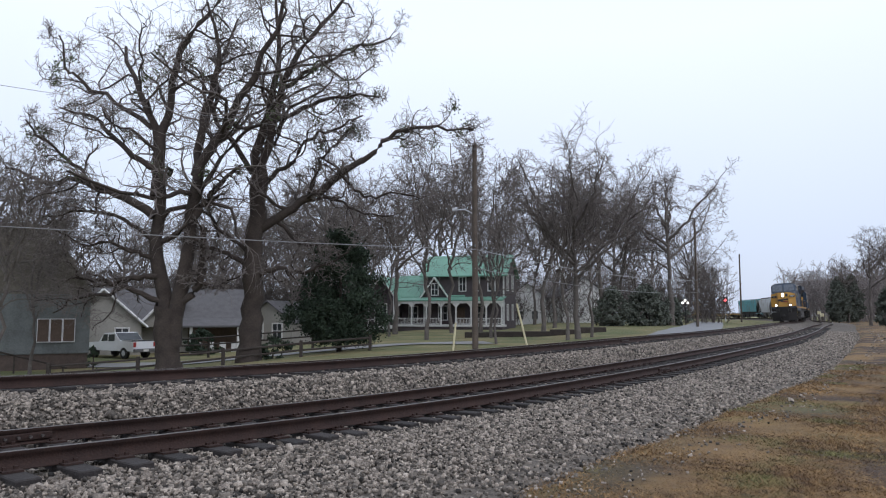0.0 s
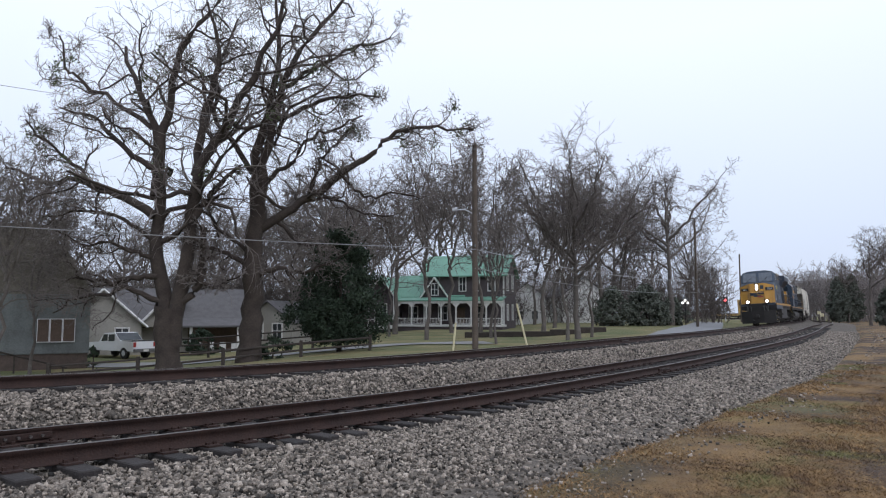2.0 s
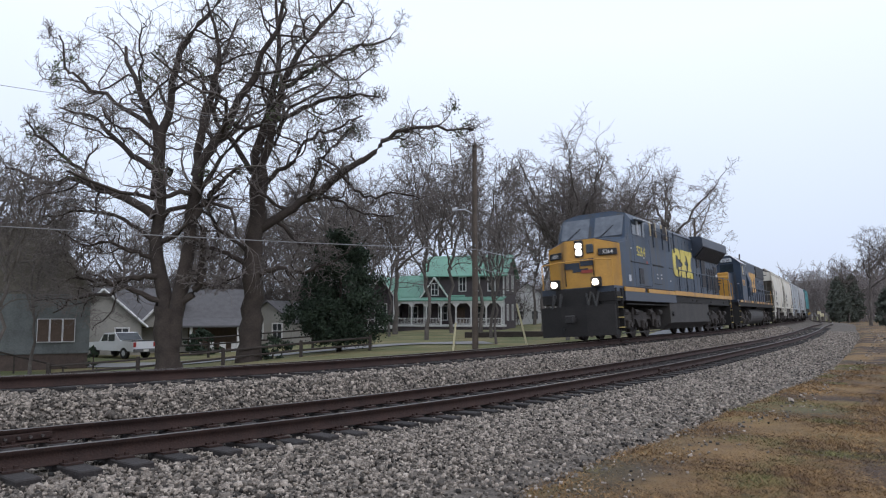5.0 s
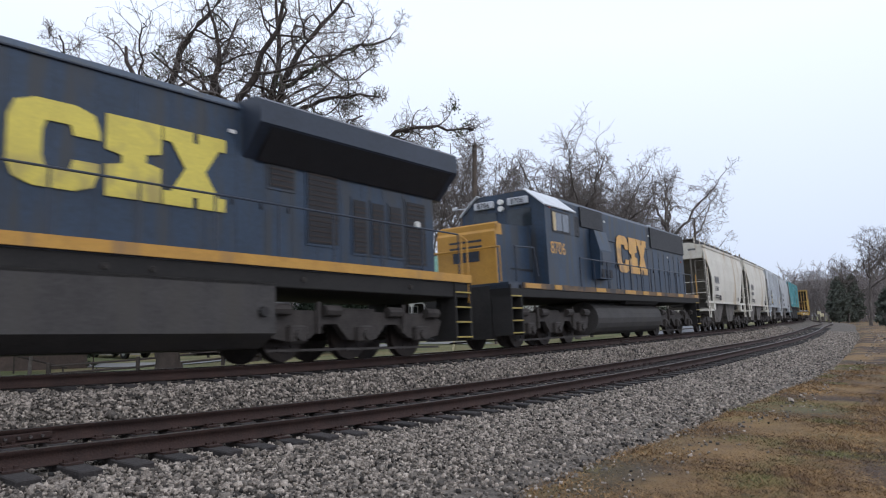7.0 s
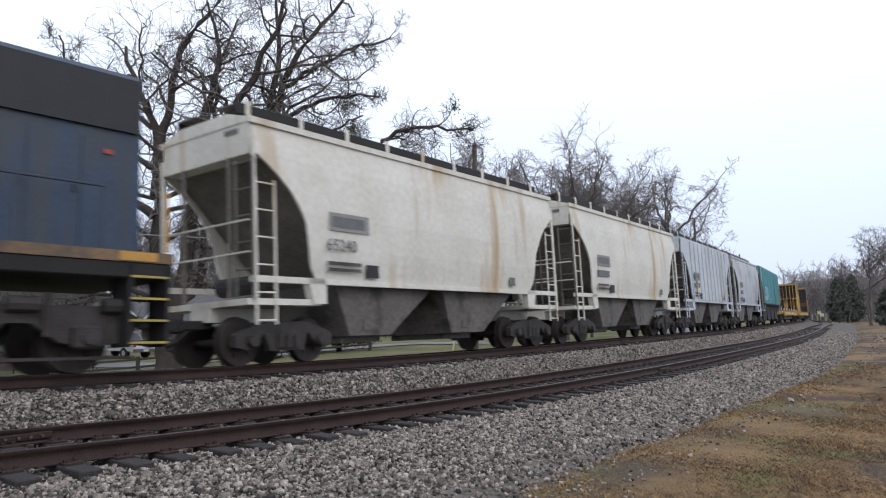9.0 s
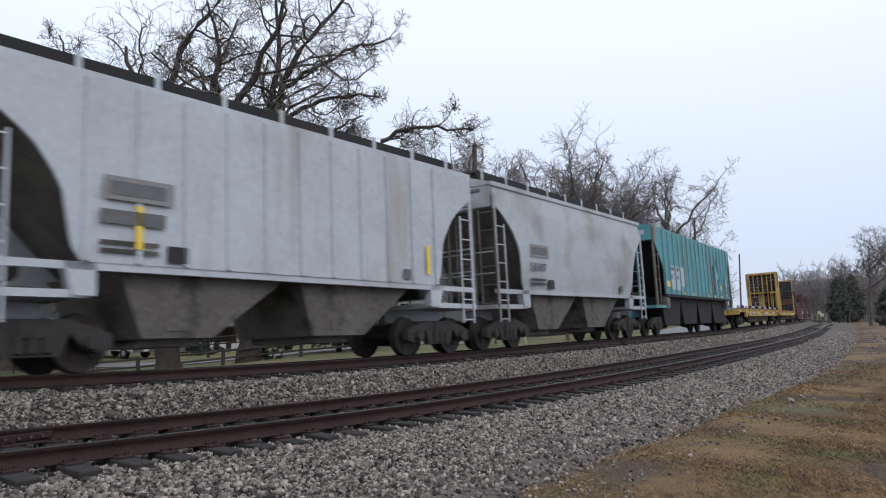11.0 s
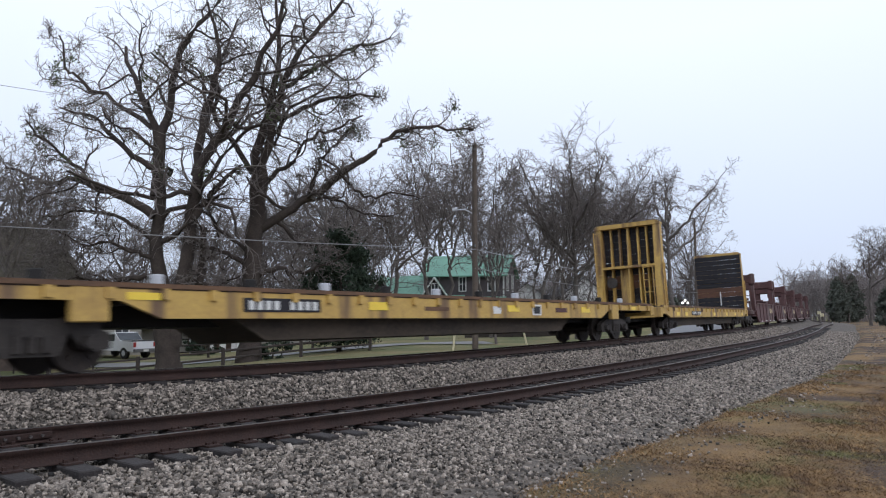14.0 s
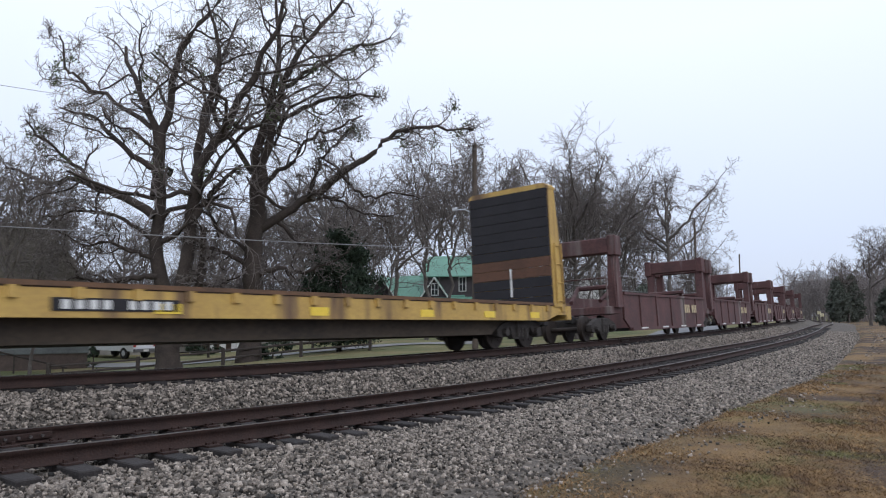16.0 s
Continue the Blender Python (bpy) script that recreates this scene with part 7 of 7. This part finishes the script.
def fence(label, pts, posts_h=1.0, rails=2, spacing=3.3):
    f = thing("split_rail_fence", label, "fence", group="split-rail fences of the yards")
    p = resample([(x, y, 0) for x, y in pts], max(2, int(sum(math.dist(a, b) for a, b in zip(pts, pts[1:])) / spacing) + 1))
    prev = None
    for x, y, _ in p:
        z = gz(x, y)
        bm = bmesh.new()
        box(bm, x - 0.08, x + 0.08, y - 0.08, y + 0.08, z - 0.3, z + posts_h, 0.02)
        part("post", bm, M["fence"], f)
        if prev:
            for k in range(rails):
                h = posts_h * (0.40 + 0.42 * k)
                pipe("fence_rail", [(prev[0], prev[1], prev[2] + h), (x, y, z + h)], 0.055, M["fence"], f, 5)
        prev = (x, y, z)


fence("dark weathered split-rail fence along the drive", [(-18.6, 35.0), (-14.8, 35.6), (-10.9, 36.4), (-7.5, 38.2), (-4.0, 40.6)], 0.85)
fence("dark weathered split-rail fence before the porch", [(-20.0, 52.0), (-14.0, 51.0), (-8.8, 50.0)], 1.1, 3)
bm = bmesh.new()
for k in range(5):
    box(bm, 1.8 + k * 2.4, 4.16 + k * 2.4, 61.0 + k * 0.3, 61.5 + k * 0.3, gz(3 + k * 2.4, 61) - 0.2, gz(3 + k * 2.4, 61) + 0.45, 0.04)
tagged(part("garden_edging", bm, M["fence"]), "low dark timber edging of the garden bed", "edging")


def utility_pole(x, y, h, r, label, arm=False):
    z = gz(x, y)
    t = thing("utility_pole", label, "utility pole", pose(x, y, z), group="wooden poles along the line")
    bm = bmesh.new()
    tube(bm, (0, 0, -0.5), (0, 0, h), r, r * 0.72, 12)
    part("pole", bm, M["pole"], t)
    for zz in (h - 0.3, h * 0.5):
        bm = bmesh.new()
        tube(bm, (0, -r, zz), (0, -r - 0.1, zz), 0.05, 0.04, 8)
        tube(bm, (0, -r - 0.1, zz - 0.04), (0, -r - 0.1, zz + 0.08), 0.045, 0.03, 8)
        part("insulator", bm, M["grey_bar"], t)
    if arm:
        pipe("lamp_arm", [(0, 0, 7.2), (-0.5, -0.1, 7.45), (-0.95, -0.15, 7.45)], 0.03, M["pale_panel"], t)
        bm = bmesh.new()
        tube(bm, (-0.95, -0.15, 7.48), (-1.2, -0.2, 7.42), 0.12, 0.07, 8)
        part("lamp_head", bm, M["pale_panel"], t)


utility_pole(1.70, 39.0, 11.0, 0.17, "tall wooden utility pole with a street lamp arm", True)
utility_pole(26.9, 78.0, 11.6, 0.15, "tall wooden utility pole beside the road")
utility_pole(52.6, 130.0, 12.0, 0.16, "bare wooden pole beside the road")


def guy(x0, z0, x1, z1, y):
    t = thing("guy_wire_guard", "yellowed plastic guard on a guy wire", "guy guard", pose(0, y, 0))
    pipe("guard", [(x0, 0, z0), (x1, 0, z1)], 0.05, M["guy"], t, 8)


guy(0.45, -0.3, 0.62, 1.45, 36.0)
guy(4.35, -0.1, 3.75, 2.4, 37.5)


def wire(name, a, b, sag, r, label):
    a, b = Vector(a), Vector(b)
    pts = [a.lerp(b, k / 24) + Vector((0, 0, -4 * sag * (k / 24) * (1 - k / 24))) for k in range(25)]
    v, f = tubes(np.array([[tuple(p) for p in pts]]), np.full((1, 25), r), 5)
    tagged(mesh_np(name, v, f, M["wire"]), label, "cable")


wire("overhead_cable", (1.7, 38.8, 5.3), (26.9, 77.8, 5.5), 0.5, 0.022, "grey overhead cable along the street")
wire("overhead_cable", (1.7, 38.8, 5.3), (-31.0, 17.5, 5.4), 0.25, 0.022, "grey overhead cable along the street")
wire("overhead_cable", (1.7, 38.8, 10.7), (-31.0, 17.5, 10.9), 0.4, 0.010, "thin overhead power line")
wire("overhead_cable", (1.7, 38.8, 4.3), (26.9, 77.8, 4.2), 0.5, 0.016, "grey overhead cable along the street")


def yard_lamp():
    t = thing("yard_lamp", "post lamp with white globes beside the road", "lamp post", put(29.6, 90.0))
    pipe("post", [(0, 0, -0.2), (0, 0, 2.6)], 0.05, M["grille"], t)
    for x, z in ((-0.32, 2.75), (0.0, 3.05), (0.32, 2.75)):
        bm = bmesh.new()
        bmesh.ops.create_icosphere(bm, subdivisions=2, radius=0.15, matrix=Matrix.Translation((x, 0, z)))
        part("globe", bm, M["globe"], t, "white glowing globe", True)
    pipe("bracket", [(-0.32, 0, 2.58), (0.32, 0, 2.58)], 0.03, M["grille"], t)


def signal_mast():
    t = thing("railway_signal", "railway signal mast showing a red light", "railway signal", put(57.5, 150.0))
    pipe("mast", [(0, 0, -0.2), (0, 0, 4.6)], 0.08, M["pale_panel"], t)
    bm = bmesh.new()
    box(bm, -0.45, 0.45, -0.12, 0.12, 3.5, 4.9, 0.05)
    part("target", bm, M["grille"], t)
    bm = bmesh.new()
    tube(bm, (0, -0.13, 4.2), (0, -0.2, 4.2), 0.24, None, 14)
    part("lens", bm, M["red_signal"], t, "lit red lens")


def sign_post(x, y, h):
    t = thing("sign", "small pale trackside sign on a post", "sign", put(x, y))
    pipe("post", [(0, 0, -0.2), (0, 0, h)], 0.05, M["pole"], t)
    bm = bmesh.new()
    box(bm, -0.35, 0.35, -0.03, 0.03, h - 0.5, h + 0.1, 0.02)
    part("panel", bm, M["guy"], t)


yard_lamp()
signal_mast()
sign_post(73.0, 142.0, 2.2)
sign_post(76.5, 150.0, 2.6)


def underbrush():
    """Tangle of bare saplings and brush behind the houses."""
    rng = np.random.default_rng(31)
    n = 680
    px = np.concatenate([rng.uniform(-120, 1290, 460), rng.uniform(60, 700, 220)])
    d = np.where(px < 640, rng.uniform(84, 110, n), rng.uniform(106, 132, n))
    x = (px - 784) / 1300 * d
    h = rng.uniform(3.5, 8.5, n)
    P = np.zeros((n, 5, 3))
    P[:, :, 0], P[:, :, 1] = x[:, None], d[:, None]
    P[:, :, 2] = (ground_z(x, d) - 0.2)[:, None] + h[:, None] * np.linspace(0, 1, 5)[None]
    P[:, 1:] += rng.normal(size=(n, 4, 3)) * 0.35
    R = np.full((n, 5), 0.07) * np.linspace(1, 0.3, 5)
    P1, R1 = shoots(P, R, rng, 12, (25, 65), (0.3, 0.55), 4, 0.25, 0.05, 0.6, lo=0.05, floor=0.03)
    P2, R2 = shoots(P1, R1, rng, 4, (25, 70), (0.4, 0.75), 3, 0.25, 0.05, 0.7, lo=0.15, floor=0.024)
    v, f = joined([tubes(P, R, 3), tubes(P1, R1, 3), tubes(P2, R2, 3)])
    tagged(mesh_np("underbrush", v, f, M["brush"]), "tangle of bare brown brush behind the houses", "brush", kind="stuff")


underbrush()
# ---- movement: the train rolls by at 35 mph ----
def train_pose(w, half, t, slack):
    """The slack between the cars runs in a little as they pass."""
    u = w + SPEED * (9.0 - t)
    u += 1.2 * math.tanh(slack * max(0.0, 6.0 - u) / 1.2)
    a, b = far_at(u - half), far_at(u + half)
    mid, d = (a + b) / 2, a - b
    return Matrix.Translation(mid) @ pose(0, 0, 0, 0, 0, math.degrees(math.atan2(d.y, d.x))) @ pose(0, 0, 0, math.degrees(math.atan2(CANT, GAUGE)) * LEAN, -math.degrees(math.atan2(d.z, math.hypot(d.x, d.y))), 0)


LEAN = 1.0


def motions():
    for car, w, half in CARS:
        walk(car, [(k * 0.25, train_pose(w, half, k * 0.25, 0.06 if w < 0 else 0.022)) for k in range(65)])
    rolls = {}
    for wheel, x, r in WHEELS:
        if (x, r) not in rolls:
            rolls[x, r] = [(k / FPS, pose(x, 0, r, 0, math.degrees(SPEED * k / FPS / r) % 360, 0)) for k in range(16 * FPS + 1)]
        walk(wheel, rolls[x, r])


motions()
